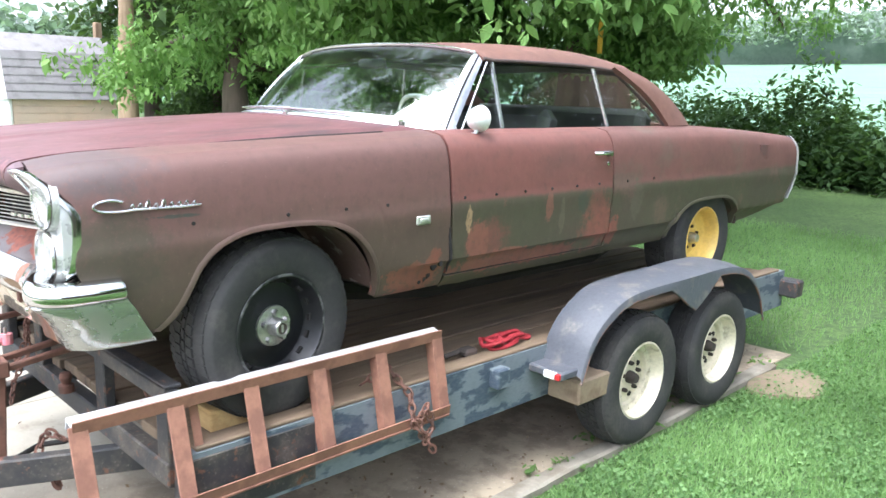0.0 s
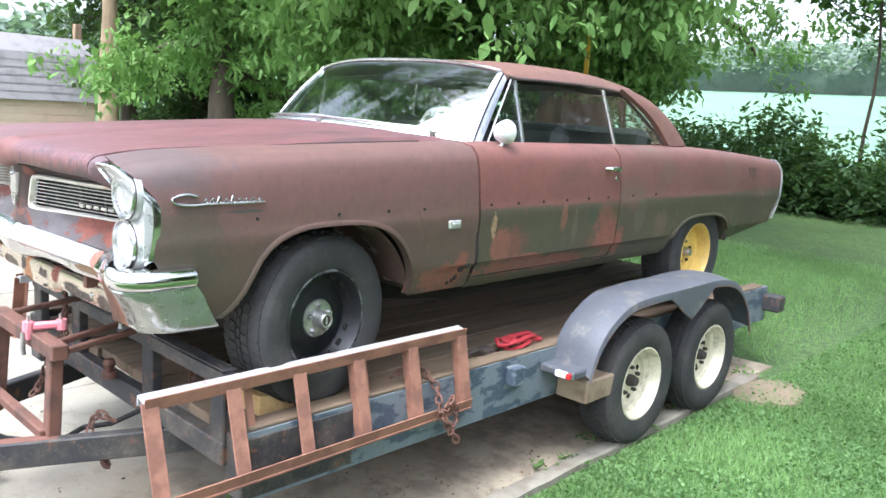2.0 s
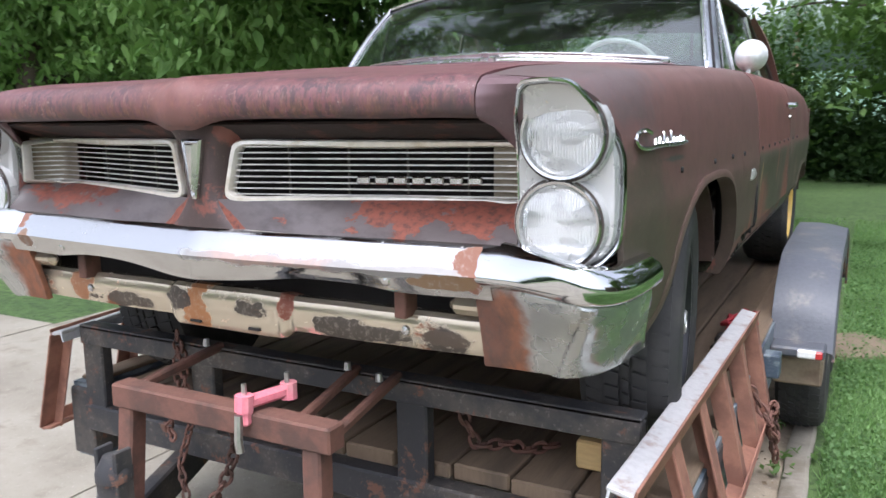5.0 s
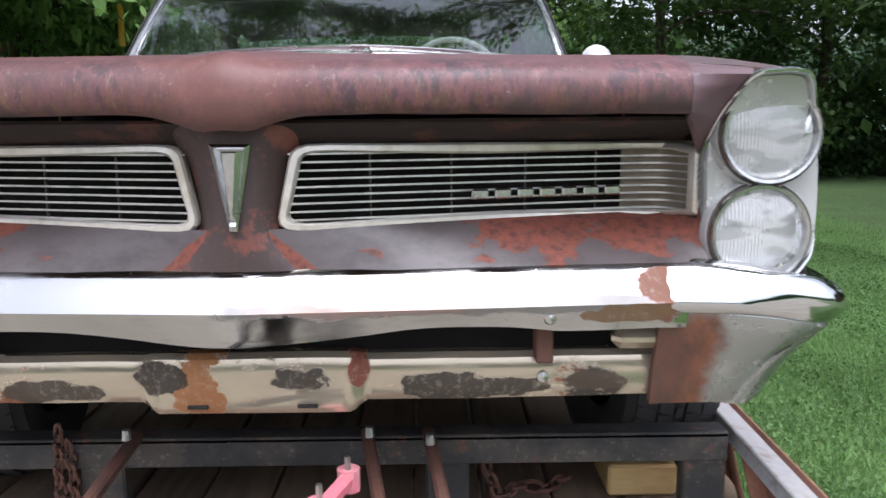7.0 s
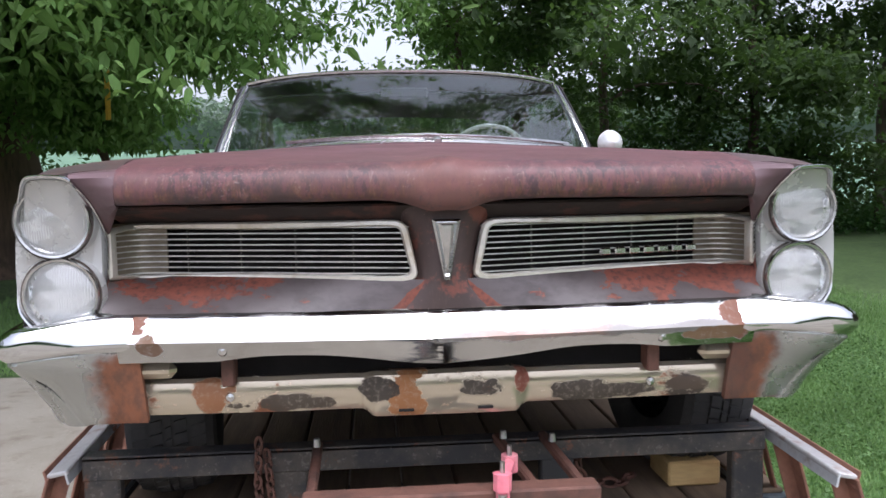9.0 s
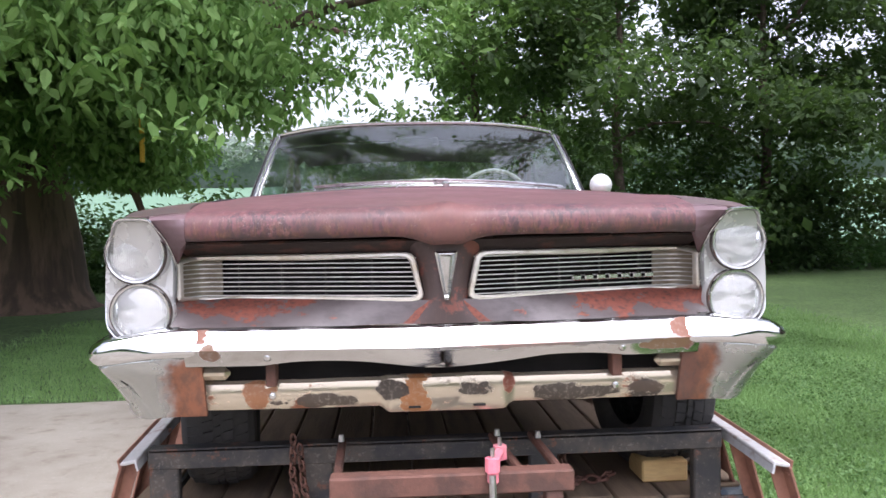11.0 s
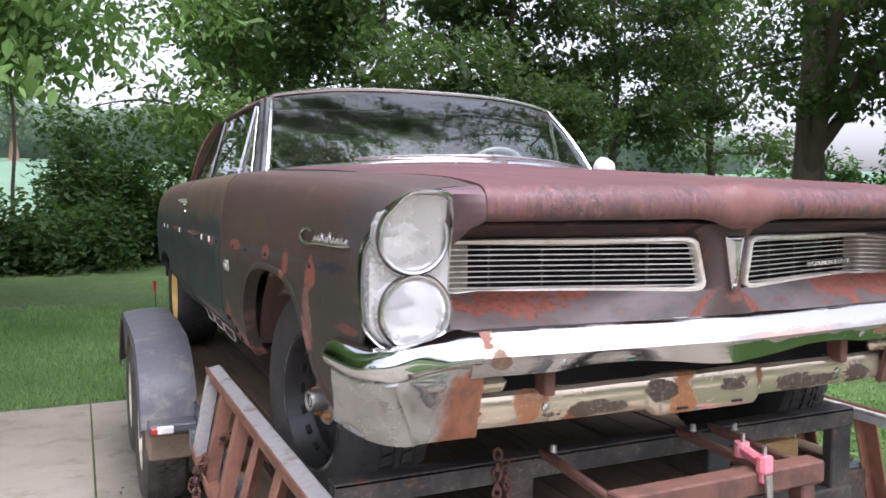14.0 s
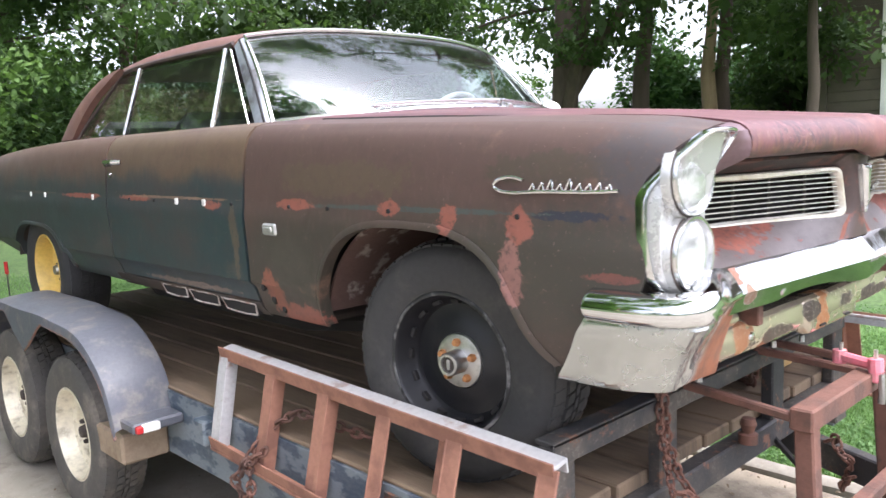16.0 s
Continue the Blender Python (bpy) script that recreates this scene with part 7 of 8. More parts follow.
def tree(loc, height, r, crown_lo, crown_r, leaves, leaf_size, leaf_m, bark, label, lean=(0, 0), limbs=9, droop=-0.06, cat="tree", extra=(), clump=0.55, fine=False, spray=64, tight=2.4):
    """Trunk, limbs, twigs and a leafy crown with gaps."""
    x, y, z = loc
    t = root("tree", loc, label, cat)
    bm = B()
    top = Vector((x + lean[0] * height, y + lean[1] * height, z + height * 0.9))
    base = Vector((x, y, z - 0.1))
    pts = [base.lerp(top, k / 10) + Vector((0.06 * height * 0.1 * math.sin(k * 1.3 + x), 0.06 * height * 0.1 * math.cos(k * 1.7 + y), 0)) * min(k, 3) / 3 for k in range(11)]
    rad = [r * (1.55 if k == 0 else 1.12 if k == 1 else 1.0 - 0.085 * k) for k in range(11)]
    fine_p = [pts[0], pts[0].lerp(pts[1], 0.12), pts[0].lerp(pts[1], 0.35)] + pts[1:]
    fine_r = [r * 1.75, r * 1.4, r * 1.18, r * 1.05] + rad[2:]
    tube(bm, fine_p, fine_r, 16)
    for v in bm.verts:
        k = noise.noise((v.co.x * 3, v.co.y * 3, v.co.z * 0.6)) * r * 0.16
        v.co += Vector((v.co.x - x, v.co.y - y, 0)).normalized() * k if (Vector((v.co.x - x, v.co.y - y, 0)).length > 1e-4) else Vector((0, 0, 0))
    part("trunk", bm, bark, t)
    C = []
    for i in range(limbs):
        f = lerp(crown_lo / height, 0.92, (i + 0.3) / limbs)
        p = base.lerp(top, f / 0.9 if f < 0.9 else 1.0)
        az = i * 2.4 + rng.uniform(-0.4, 0.4) + x
        up = lerp(0.25, 1.0, i / limbs)
        ln = crown_r * lerp(1.0, 0.55, i / limbs) * rng.uniform(0.85, 1.1)
        bp = branch_points(p, (math.cos(az), math.sin(az), up), ln, droop)
        bm = B()
        tube(bm, bp, [max(r * 0.36 * (1 - q / 8.5), 0.012) for q in range(8)], 7)
        part("limb", bm, bark, t)
        for q in range(2, 8):
            for _ in range(3):
                a2 = rng.uniform(0, 6.28)
                tw = branch_points(bp[q], (math.cos(a2), math.sin(a2), rng.uniform(-0.3, 0.7)), crown_r * rng.uniform(0.18, 0.42), droop * 1.6, 4)
                C += tw[1:]
    for ex in extra:
        bp = [Vector(p) for p in ex]
        bm = B()
        tube(bm, bp, [max(r * (0.42 if r < 0.5 else 0.22) * (1 - q / (len(bp) + 0.5)), 0.012) for q in range(len(bp))], 7)
        part("limb", bm, bark, t)
        for a, b in zip(bp, bp[1:]):
            for s in np.linspace(0, 1, 7):
                p = a.lerp(b, s)
                for _ in range(4):
                    a2 = rng.uniform(0, 6.28)
                    C += branch_points(p, (math.cos(a2), math.sin(a2), rng.uniform(-0.5, 0.4)), rng.uniform(0.5, 1.3), -0.14, 4)[1:]
    C = np.array([tuple(c) for c in C])
    sprays = max(leaves // spray, 40)
    k = rng.integers(0, len(C), sprays)
    hub = C[k] + rng.normal(0, 1, (sprays, 3)) * clump * np.array([1, 1, 0.75]) * rng.uniform(0.25, 1.0, (sprays, 1))
    off = rng.normal(0, 1, (leaves, 3))
    off *= (rng.uniform(0, 1, (leaves, 1)) ** 0.4) / np.linalg.norm(off, axis=1, keepdims=True)
    L = hub[rng.integers(0, sprays, leaves)] + off * leaf_size * tight * 1.9 * np.array([1, 1, 0.65])
    L = L[L[:, 2] > crown_lo * 0.62 + z]
    # broad leaves in the heart of each spray
    hearts = np.repeat(hub, 5, axis=0) + rng.normal(0, 1, (sprays * 5, 3)) * leaf_size * tight * 0.7 * np.array([1, 1, 0.6])
    hearts = hearts[hearts[:, 2] > crown_lo * 0.62 + z + 0.3]
    grow = np.concatenate([np.ones(len(L)), np.full(len(hearts), 1.7 if fine else 2.3)])
    L = np.concatenate([L, hearts])
    leaf_mesh("crown", L, leaf_size * grow, leaf_m, t, 0.85 if fine else 0.6, 0.46 if fine else 0.55, 0.35, fine)
    return t


# the great tree with the swing
tree((-6.9, 12.6, 0.0), 15, 0.80, 3.4, 7.5, 104000, 0.13, leaf_bright, bark_brown, "massive dark-barked tree on the lawn, low leafy boughs", (0.0, 0.0), 12, -0.08, fine=True, spray=20, tight=1.7,
     extra=[[(-6.6, 12.2, 4.2), (-6.0, 9.5, 5.0), (-5.2, 7.0, 4.9), (-4.3, 5.2, 4.3), (-3.6, 4.2, 3.5)], [(-6.8, 12.2, 4.6), (-7.0, 9.0, 5.2), (-6.6, 6.5, 4.6), (-5.8, 4.8, 3.8)],
            [(-6.3, 12.3, 4.3), (-5.3, 11.2, 4.0), (-4.7, 10.6, 3.1), (-4.3, 10.2, 2.3), (-4.0, 10.0, 1.6)],
            [(-6.4, 12.4, 4.4), (-4.8, 10.0, 4.9), (-3.3, 7.9, 4.7), (-2.6, 7.0, 4.0), (-2.2, 6.4, 3.2)],
            [(-6.9, 12.5, 8.0), (-4.6, 10.6, 9.4), (-2.2, 9.2, 10.0), (0.2, 8.2, 10.0)], [(-6.9, 12.3, 8.4), (-5.6, 9.2, 9.5), (-3.8, 6.6, 9.9), (-2.4, 4.4, 9.6)]])
bm = B()
tube(bm, [(-3.35, 7.8, 4.6), (-3.35, 7.8, 3.2), (-3.36, 7.81, 2.35)], 0.035, 6)
thing("rope", bm, rope_mat, "yellow rope swing hanging from a bough", "rope", (-3.35, 7.8, 2.35))
# bright tree by the drive
tree((-11.0, 6.6, 0.0), 10, 0.28, 2.0, 2.7, 95000, 0.13, leaf_bright, bark_dark, "broad-leaved tree with bright drooping foliage beside the drive", (0, 0), 12, -0.10, fine=True, spray=22, tight=1.7,
     extra=[[(-10.8, 6.6, 3.5), (-9.0, 6.6, 4.2), (-7.4, 6.2, 4.0), (-6.0, 5.6, 3.2), (-5.3, 5.3, 2.5)], [(-10.8, 6.8, 3.5), (-9.0, 8.0, 4.0), (-7.0, 8.8, 3.5), (-6.0, 9.0, 2.7)], [(-10.8, 6.6, 3.0), (-9.6, 7.3, 3.4), (-8.6, 7.6, 2.7)], [(-10.9, 6.6, 7.0), (-7.5, 5.5, 9.4), (-4.5, 4.2, 10.6), (-1.8, 3.0, 10.8), (-0.3, 2.2, 10.4)], [(-10.9, 6.6, 7.0), (-7.6, 2.6, 9.6), (-4.9, 0.4, 10.6), (-2.8, -0.9, 10.7), (-1.4, -1.6, 10.4)], [(-10.9, 6.6, 7.2), (-7.5, 3.6, 9.4), (-4.5, 1.8, 10.4), (-1.6, 0.8, 10.2)], [(-10.9, 6.6, 7.0), (-7.5, 8.0, 9.2), (-4.0, 7.0, 10.6), (-1.4, 5.4, 10.8), (0.2, 4.2, 10.6), (1.8, 3.9, 10.8), (3.2, 4.4, 10.4)]])
# pale bare trunk near the shed
tree((-18.2, 7.42, 0.0), 14, 0.25, 6.5, 4.5, 18000, 0.18, leaf_mid, bark_light, "tall tree with a pale bare trunk", (0.0, 0.0), 8, -0.02)
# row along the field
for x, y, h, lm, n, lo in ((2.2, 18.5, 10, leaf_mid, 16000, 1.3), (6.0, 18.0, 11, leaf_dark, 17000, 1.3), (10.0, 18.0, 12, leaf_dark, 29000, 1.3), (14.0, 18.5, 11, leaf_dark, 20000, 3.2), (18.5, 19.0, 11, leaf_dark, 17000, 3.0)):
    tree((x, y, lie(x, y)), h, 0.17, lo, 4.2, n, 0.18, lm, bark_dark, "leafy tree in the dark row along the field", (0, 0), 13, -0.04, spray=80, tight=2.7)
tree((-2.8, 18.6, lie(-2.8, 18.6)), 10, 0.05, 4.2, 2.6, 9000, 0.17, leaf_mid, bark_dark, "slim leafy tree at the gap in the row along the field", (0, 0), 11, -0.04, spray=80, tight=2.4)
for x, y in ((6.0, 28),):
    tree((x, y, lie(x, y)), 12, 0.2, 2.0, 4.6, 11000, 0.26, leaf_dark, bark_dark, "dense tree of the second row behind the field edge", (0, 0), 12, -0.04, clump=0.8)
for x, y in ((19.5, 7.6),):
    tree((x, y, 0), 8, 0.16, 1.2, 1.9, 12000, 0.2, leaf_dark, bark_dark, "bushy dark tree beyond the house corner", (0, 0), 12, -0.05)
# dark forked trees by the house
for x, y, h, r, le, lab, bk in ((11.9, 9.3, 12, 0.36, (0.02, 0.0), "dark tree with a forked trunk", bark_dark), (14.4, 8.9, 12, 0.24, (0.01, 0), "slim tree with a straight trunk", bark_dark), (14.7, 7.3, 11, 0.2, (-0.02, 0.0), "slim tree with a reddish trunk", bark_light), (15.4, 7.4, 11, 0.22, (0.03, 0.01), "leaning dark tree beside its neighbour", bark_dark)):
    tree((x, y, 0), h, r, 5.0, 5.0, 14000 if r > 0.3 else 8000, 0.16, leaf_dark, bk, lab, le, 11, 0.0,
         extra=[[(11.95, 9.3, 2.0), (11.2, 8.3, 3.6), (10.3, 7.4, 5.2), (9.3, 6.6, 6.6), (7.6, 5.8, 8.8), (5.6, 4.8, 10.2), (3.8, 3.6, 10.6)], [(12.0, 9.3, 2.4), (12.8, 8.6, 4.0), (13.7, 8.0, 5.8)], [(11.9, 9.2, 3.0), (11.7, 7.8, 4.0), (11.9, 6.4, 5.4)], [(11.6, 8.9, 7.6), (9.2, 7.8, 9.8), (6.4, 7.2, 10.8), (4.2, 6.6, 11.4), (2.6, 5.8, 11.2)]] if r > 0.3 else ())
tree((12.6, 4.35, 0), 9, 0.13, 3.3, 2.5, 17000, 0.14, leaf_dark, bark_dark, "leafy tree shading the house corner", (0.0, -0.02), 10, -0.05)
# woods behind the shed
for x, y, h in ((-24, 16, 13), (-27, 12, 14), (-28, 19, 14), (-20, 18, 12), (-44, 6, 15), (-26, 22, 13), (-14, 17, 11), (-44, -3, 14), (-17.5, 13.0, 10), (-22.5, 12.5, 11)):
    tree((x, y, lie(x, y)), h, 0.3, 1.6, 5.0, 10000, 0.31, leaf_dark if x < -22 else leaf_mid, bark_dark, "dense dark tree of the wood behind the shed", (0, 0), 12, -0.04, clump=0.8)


def thicket(name, x0, x1, y0, y1, h, n, size, mat, label, base=0.0):
    """Tall weeds: stems and leaves."""
    stems = max(n // 55, 30)
    SX, SY = rng.uniform(x0, x1, stems), rng.uniform(y0, y1, stems)
    SH = h * (0.75 + 0.7 * np.array([noise.noise((a * 0.5, b * 0.5, 1)) for a, b in zip(SX, SY)])) * rng.uniform(0.6, 1.3, stems)
    k = rng.integers(0, stems, n)
    f = rng.uniform(0.0, 1, n) ** 0.8
    w = 0.32 * (1.15 - f) + 0.05
    lean = rng.normal(0, 0.25, (stems, 2))
    X = SX[k] + lean[k, 0] * f + rng.normal(0, 1, n) * w
    Y = SY[k] + lean[k, 1] * f + rng.normal(0, 1, n) * w
    Z = np.array([lie(a, b) for a, b in zip(X, Y)]) + SH[k] * f
    ob = leaf_mesh(name, np.stack([X, Y, Z], 1), size, mat, None, 0.35, 0.5)
    return tagged(ob, label, "weeds", kind="stuff")


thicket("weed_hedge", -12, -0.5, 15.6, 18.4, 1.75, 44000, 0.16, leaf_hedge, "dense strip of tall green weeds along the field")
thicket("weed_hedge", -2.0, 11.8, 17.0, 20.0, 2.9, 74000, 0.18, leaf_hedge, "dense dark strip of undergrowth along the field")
thicket("weed_hedge", 11.6, 24, 17.0, 20.0, 1.1, 14000, 0.18, leaf_bush, "low green weeds between the trees along the field")
thicket("weed_hedge", -60, -10.5, 19, 21, 1.2, 12000, 0.3, leaf_mid, "low green weeds along the far lawn edge")
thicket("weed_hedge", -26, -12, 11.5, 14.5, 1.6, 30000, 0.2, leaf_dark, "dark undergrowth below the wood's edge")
thicket("bushes", 17.4, 19.8, 9.8, 11.6, 4.3, 18000, 0.2, leaf_bush, "tall bright green bushes between the trunks")
thicket("bushes", 20.4, 22.8, 8.2, 10.3, 4.2, 15000, 0.2, leaf_bush, "tall bright green bushes beyond the house corner")
thicket("bushes", 15.8, 18.2, 12.0, 13.6, 2.6, 12000, 0.2, leaf_bush, "low green bushes behind the forked tree")
thicket("weed_hedge", 22, 60, 6, 24, 3.0, 46000, 0.24, leaf_bush, "green bushes beyond the house")

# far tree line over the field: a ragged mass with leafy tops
# bank colour greyed the same way, carrying the distance haze
far_mass = simple("hazed_far_foliage", (0.165, 0.21, 0.17), 0.95, 0, 0.3, 0.35, (0.11, 0.15, 0.115), 0.4, fine=1.2)


def woods_mass(at, n, h0, h1, label):
    """A long lumpy bank of crowns; at(u) gives its foot."""
    bm = B()

    def f(u, v):
        x, y, ox, oy = at(u)
        z0 = lie(x, y)
        top = lerp(h0, h1, 0.5 + 0.5 * noise.noise((x * 0.13, y * 0.13, 2))) + 1.6 * noise.noise((x * 0.5, y * 0.5, 9))
        bulge = 2.6 * math.sin(v * 2.6) + 1.3 * noise.noise((x * 0.4, v * 5, y * 0.4))
        return (x - ox * bulge, y - oy * bulge, z0 - 0.3 + top * v)
    skin(bm, f, n, 7)
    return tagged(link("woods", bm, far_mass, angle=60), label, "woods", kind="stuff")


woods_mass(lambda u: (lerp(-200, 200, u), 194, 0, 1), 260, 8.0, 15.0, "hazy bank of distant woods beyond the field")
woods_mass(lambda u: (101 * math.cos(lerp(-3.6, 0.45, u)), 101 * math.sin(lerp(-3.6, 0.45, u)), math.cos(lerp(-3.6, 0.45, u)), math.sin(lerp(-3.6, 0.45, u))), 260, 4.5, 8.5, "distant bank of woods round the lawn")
C = []
for k in range(170):
    x = lerp(-190, 190, k / 169) + rng.uniform(-2, 2)
    y = 188 + rng.uniform(-5, 5)
    h = rng.uniform(8, 15)
    q = rng.normal(0, 1, (120, 3)) * np.array([2.0, 2.0, h * 0.10]) + np.array([x, y, lie(x, y) + h * 0.74])
    C.append(q[q[:, 2] > lie(x, y) + 0.3])
for k in range(260):
    a = lerp(-3.6, 0.45, k / 259) + rng.uniform(-0.01, 0.01)
    x, y = 97 * math.cos(a) * rng.uniform(0.94, 1.02), 97 * math.sin(a) * rng.uniform(0.94, 1.02)
    h = rng.uniform(7, 13)
    q = rng.normal(0, 1, (130, 3)) * np.array([1.8, 1.8, h * 0.13]) + np.array([x, y, lie(x, y) + h * 0.68])
    C.append(q[q[:, 2] > lie(x, y) + 0.2])
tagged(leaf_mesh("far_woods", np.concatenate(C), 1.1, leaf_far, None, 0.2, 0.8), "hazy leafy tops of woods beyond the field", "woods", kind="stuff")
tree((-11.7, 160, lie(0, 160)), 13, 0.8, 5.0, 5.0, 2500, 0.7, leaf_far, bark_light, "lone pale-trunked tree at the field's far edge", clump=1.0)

# grass blades near the camera's way
def blades(x0, x1, y0, y1, n, h):
    X, Y = rng.uniform(x0, x1, n), rng.uniform(y0, y1, n)
    keep = (X > 1.21) | (Y > 4.2)
    far = np.maximum.reduce([X - x1, Y - y1 if y1 > 5 else Y * 0 - 9, x0 - X if x0 < 0 else X * 0 - 9, y0 - Y if y0 < 0 else Y * 0 - 9])
    keep &= rng.uniform(0, 1.2, n) < -far
    X, Y = X[keep], Y[keep]
    n = len(X)
    a = rng.uniform(0, 6.28, n)
    H = h * rng.uniform(0.5, 1.2, n)
    w = 0.003 + 0.0025 * rng.uniform(0, 1, n)
    V0 = np.stack([X - np.cos(a) * w, Y - np.sin(a) * w, np.full(n, -0.012)], 1)
    V1 = np.stack([X + np.cos(a) * w, Y + np.sin(a) * w, np.full(n, -0.012)], 1)
    V2 = np.stack([X + rng.normal(0, 0.02, n), Y + rng.normal(0, 0.02, n), H], 1)
    i = np.arange(n)
    return np.concatenate([V0, V1, V2]), np.stack([i, i + n, i + 2 * n], 1)


Vs, Fs, off = [], [], 0
for a in ((1.2, 4.6, -2.6, 4.0, 130000, 0.034), (1.2, 6.4, 4.0, 10.4, 80000, 0.045), (-5.4, 1.2, 4.1, 10.4, 80000, 0.045)):
    v, f = blades(*a)
    Vs.append(v)
    Fs.append(f + off)
    off += len(v)
tagged(raw("grass", np.concatenate(Vs), np.concatenate(Fs).tolist(), grass_blade), "short mown lawn grass beside the driveway", "grass", kind="stuff")

def weed(x, y, h, n, label):
    a = rng.uniform(0, 6.28, n)
    f = rng.uniform(0.1, 1, n)
    C = np.stack([x + np.cos(a) * 0.09 * f, y + np.sin(a) * 0.09 * f, h * (1 - 0.5 * f) * rng.uniform(0.4, 1, n)], 1)
    tagged(leaf_mesh("weed", C, 0.05, leaf_mid, None, 0.1, 0.4), label, "weed", "weeds on the drive", "stuff")


weed(-0.46, -0.80, 0.12, 40, "broad-leaved weed sprouting through the concrete")
weed(0.36, -0.03, 0.10, 36, "small green weed under the loading ramp")
for k in range(9):
    weed(1.06 + 0.05 * math.sin(k * 2.3), lerp(1.3, 3.7, k / 8) + 0.1 * math.sin(k * 5.1), 0.07, 16, "tuft of green weed along the edging")

bm = B()
ring = [(1.33 + 0.22 * math.cos(a) * (1 + 0.4 * noise.noise((math.cos(a), math.sin(a), 4))), 3.52 + 0.34 * math.sin(a) * (1 + 0.4 * noise.noise((math.cos(a), math.sin(a), 8))), 0) for a in [2 * math.pi * k / 28 for k in range(28)]]
loft(bm, [[(x, y, -0.03) for x, y, _ in ring], [(lerp(x, 1.33, 0.06), lerp(y, 3.52, 0.06), 0.012) for x, y, _ in ring], [(lerp(x, 1.33, 0.5), lerp(y, 3.52, 0.5), 0.026) for x, y, _ in ring], [(lerp(x, 1.33, 0.9), lerp(y, 3.52, 0.9), 0.03) for x, y, _ in ring]])
tagged(link("bare_soil", bm, simple("bare_soil", (0.20, 0.15, 0.10), 0.95, 0, 0.3, 12, (0.12, 0.13, 0.06), 0.6)), "bare brown soil patch at the end of the edging", "soil", kind="stuff")

# clover and low weeds in the lawn
k = 120000
X, Y = rng.uniform(1.22, 5.0, k), rng.uniform(-2.6, 8.0, k)
patchy = np.array([noise.noise((a * 1.6, b * 1.6, 7)) for a, b in zip(X, Y)])
keep = patchy > rng.uniform(-0.5, 0.35, k)
tagged(leaf_mesh("clover", np.stack([X, Y, rng.uniform(0.0, 0.042, k)], 1)[keep], 0.021, clover_leaf, None, -0.1, 0.9), "low clover growing through the lawn", "clover", kind="stuff")
# leaf litter and grit on the drive
k = 2600
X, Y = rng.uniform(-1.6, 1.15, k), rng.uniform(-1.6, 4.0, k)
patchy = np.array([noise.noise((a * 1.3, b * 1.3, 17)) for a, b in zip(X, Y)])
keep = ((patchy > rng.uniform(-0.1, 0.8, k)) & (rng.uniform(0, 1, k) < np.where(X > -0.2, 0.8, 0.25))) | (X > 0.75)
litter_mat = simple("dry_leaf_litter", (0.17, 0.12, 0.07), 0.9, 0, 0.4, 30, (0.09, 0.07, 0.045))
tagged(leaf_mesh("leaf_litter", np.stack([X, Y, np.full(k, 0.008)], 1)[keep], 0.022, litter_mat, None, 0.0, 0.7), "dry leaf litter and grit on the concrete", "leaf litter", kind="stuff")

# ---- shed ----
shed = root("shed", (-21.5, 6.2, 0.0), "peach-sided garden shed with a grey shingle gambrel roof", "shed")
sx0, sx1, sy0, sy1 = -23.6, -21.0, 5.35, 8.2
bm = B()
box(bm, (sx0, sy0, 0.0), (sx1, sy1, 1.35), 0.02)
part("wall", bm, shed_mat, shed)
for k in range(6):
    bm = B()
    box(bm, (sx1, sy0, 0.1 + 0.2 * k), (sx1 + 0.015, sy1, 0.285 + 0.2 * k), 0.006)
    part("board", bm, shed_mat, shed)
prof = [(sx1 + 0.12, 1.28), (sx1 - 0.30, 2.60), (sx1 - 0.95, 3.12), (sx0 + 0.95, 3.12), (sx0 + 0.30, 2.60), (sx0 - 0.12, 1.28)]
bm = B()
loft(bm, [[(x, sy0 - 0.15, z) for x, z in prof], [(x, sy1 + 0.15, z) for x, z in prof]])
part("roof", bm, shingle_mat, shed, "grey shingle roof", 20)
for k in range(6):
    t0, t1 = k / 6, (k + 1) / 6
    P = lambda t: (lerp(sx1 + 0.13, sx1 - 0.295, t), lerp(1.29, 2.61, t))
    bm = B()
    (xa, za), (xb, zb) = P(t0), P(t1)
    loft(bm, [[(xa + 0.02, y, za), (xb + 0.004, y, zb), (xb - 0.02, y, zb), (xa - 0.02, y, za)] for y in (sy0 - 0.16, sy1 + 0.16)])
    part("shingle_course", bm, shingle_mat, shed)
bm = B()
box(bm, (sx0, sy0 - 0.10, 0.0), (sx1 + 0.03, sy0 - 0.02, 1.3), 0.01)
part("end_wall", bm, white_paint, shed, "white painted end wall")
bm = B()
loft(bm, [[(x, y, z) for x, z in prof] for y in (sy0 - 0.17, sy0 - 0.152)])
part("gable", bm, white_paint, shed)
bm = B()
box(bm, (sx1 + 0.05, 6.4, 0.02), (sx1 + 0.5, 8.1, 0.16), 0.02)
part("step", bm, block_mat, shed)
bm = B()
box(bm, (-24.0, 8.75, 0), (-23.78, 8.97, 3.7), 0.02)
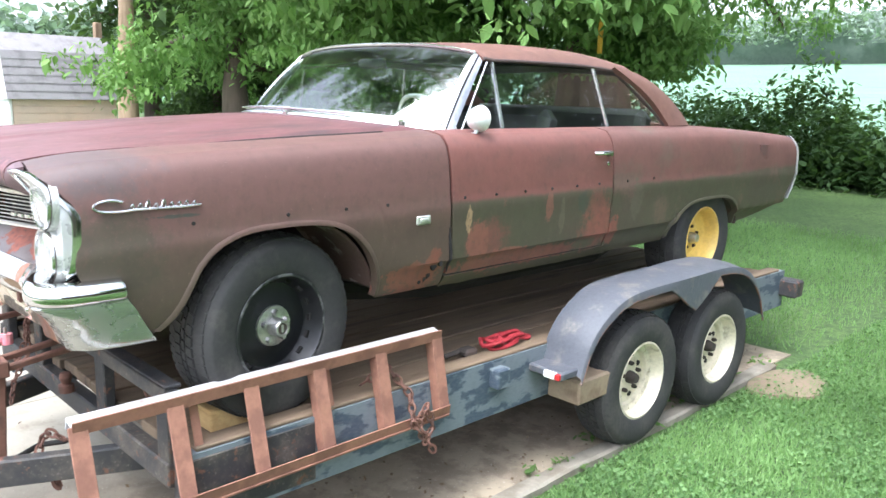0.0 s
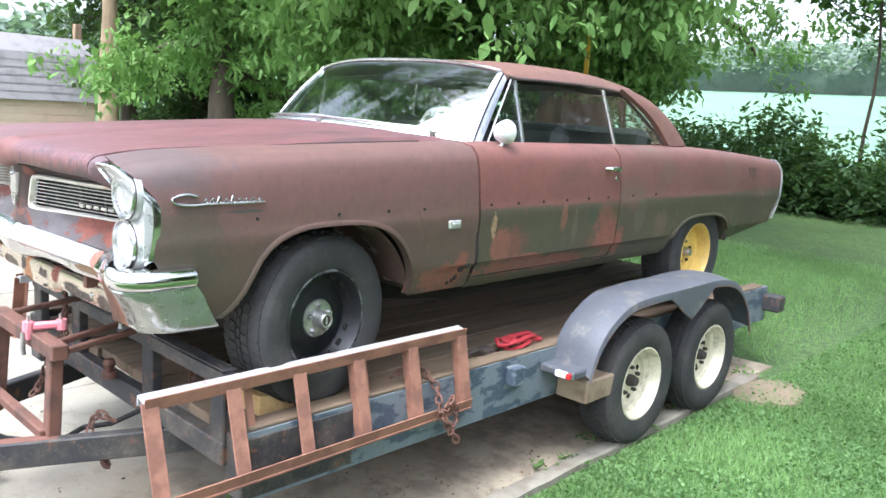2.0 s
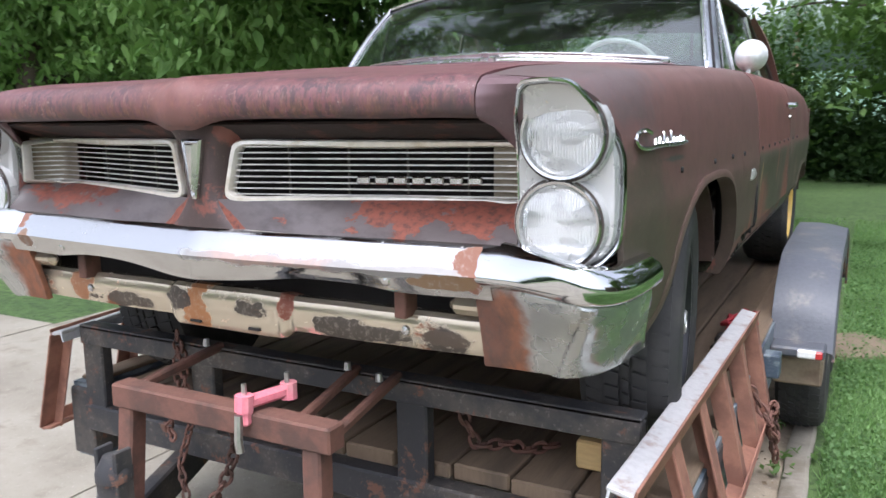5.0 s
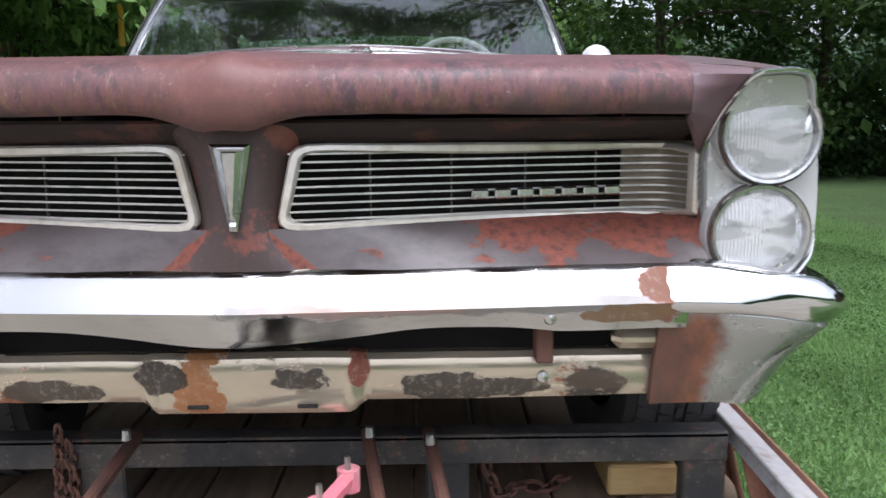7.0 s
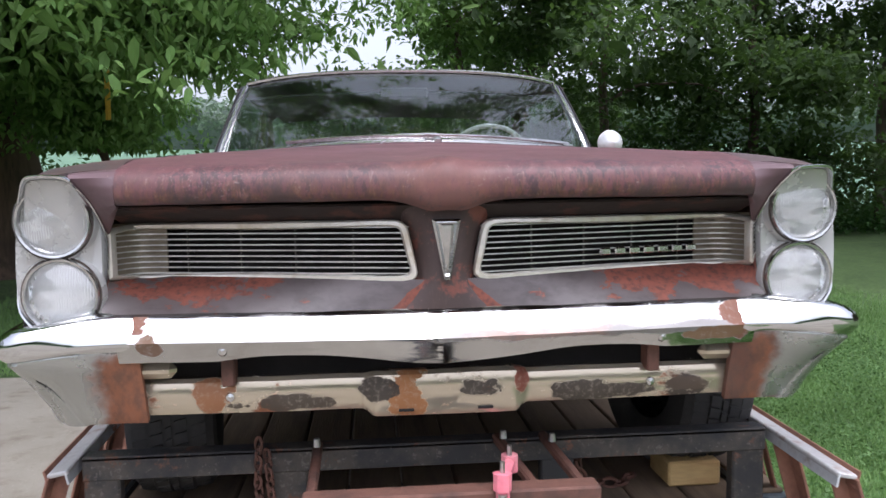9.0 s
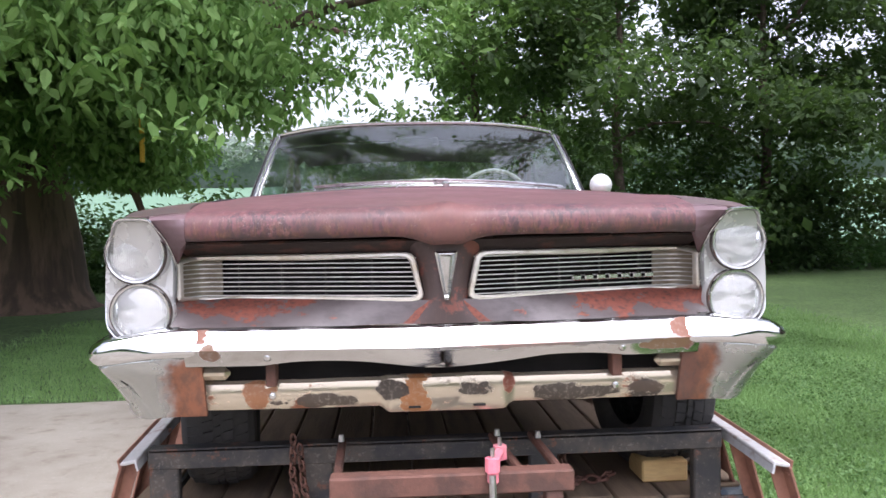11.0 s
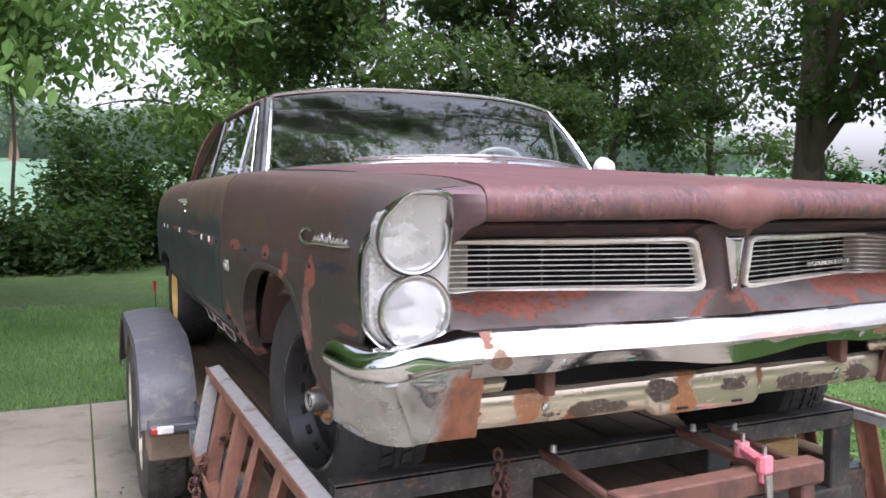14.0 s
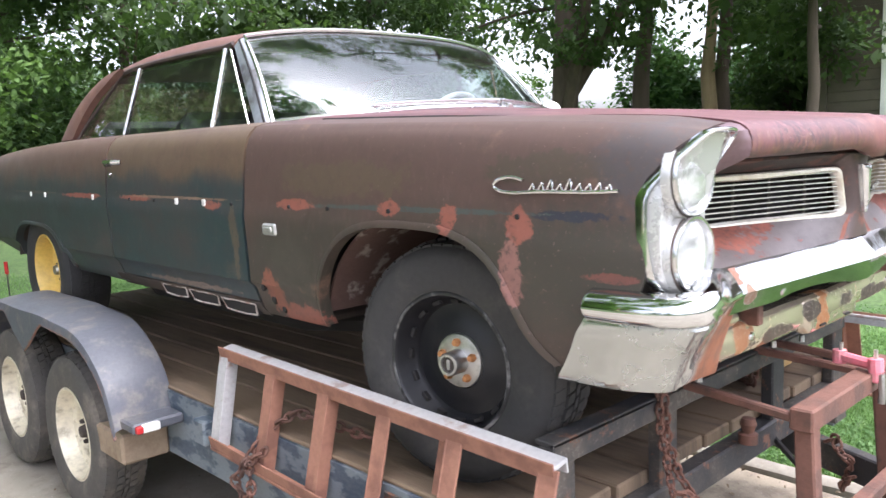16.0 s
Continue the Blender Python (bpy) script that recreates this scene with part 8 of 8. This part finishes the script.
thing("post", bm, bark_light, "weathered square timber post behind the shed", "post", (-23.9, 9.0, 0))

bm = B()
tube(bm, [(-34.0, 4.25, 0.0), (-34.0, 4.25, 1.6), (-34.0, 4.1, 1.68), (-34.0, 2.0, 1.68), (-34.0, 1.85, 1.6), (-34.0, 1.85, 0.0)], 0.06, 8)
tube(bm, [(-34.3, 3.4, 0.0), (-34.3, 3.4, 1.0)], 0.05, 6)
thing("goal_frame", bm, white_paint, "pale tubular frame standing on the far lawn", "frame", (-34, 3, 0))
bm = B()
tube(bm, [(-46, 6.1, -0.1), (-46, 6.1, 9.0)], [0.16, 0.12], 10)
thing("utility_pole", bm, bark_light, "tall weathered wooden pole beyond the lawn", "pole", (-46, 6.1, 0))
bm = B()
skin(bm, lambda u, v: (lerp(-40, -31, u) + 0.3 * noise.noise((v * 9, u, 0)), lerp(-70, 14, v), 0.006), 4, 40, 0.004)
tagged(link("road", bm, simple("pale_gravel", (0.34, 0.30, 0.22), 0.95, 0, 0.2, 0.6, (0.24, 0.24, 0.14), 0.3)), "pale gravel track beyond the lawn", "road", kind="structure")

# ---- house at the edge ----
house = root("house", (15.5, 4.0, 0), "olive-sided house half hidden by leaves, white trim", "house")
bm = B()
box(bm, (14.5, -3.0, 0), (22, 4.85, 4.6), 0.02)
part("wall", bm, siding_mat, house)
for k in range(22):
    bm = B()
    box(bm, (14.47, -3.0, 0.1 + 0.2 * k), (14.5, 4.72, 0.29 + 0.2 * k), 0.006)
    part("board", bm, siding_mat, house)
bm = B()
box(bm, (14.44, 4.73, 0), (14.56, 4.88, 4.6), 0.01)
part("corner_board", bm, siding_mat, house)
bm = B()
box(bm, (14.44, 3.62, 0), (14.47, 3.74, 4.6), 0.006)
part("trim_board", bm, white_paint, house, "white upright trim board")
bm = B()
loft(bm, [[(14.2, y, 4.58), (14.2, y, 4.7), (18.2, y, 6.8), (22.3, y, 4.7), (22.3, y, 4.58)] for y in (-3.3, 5.0)])
part("roof", bm, shingle_mat, house)
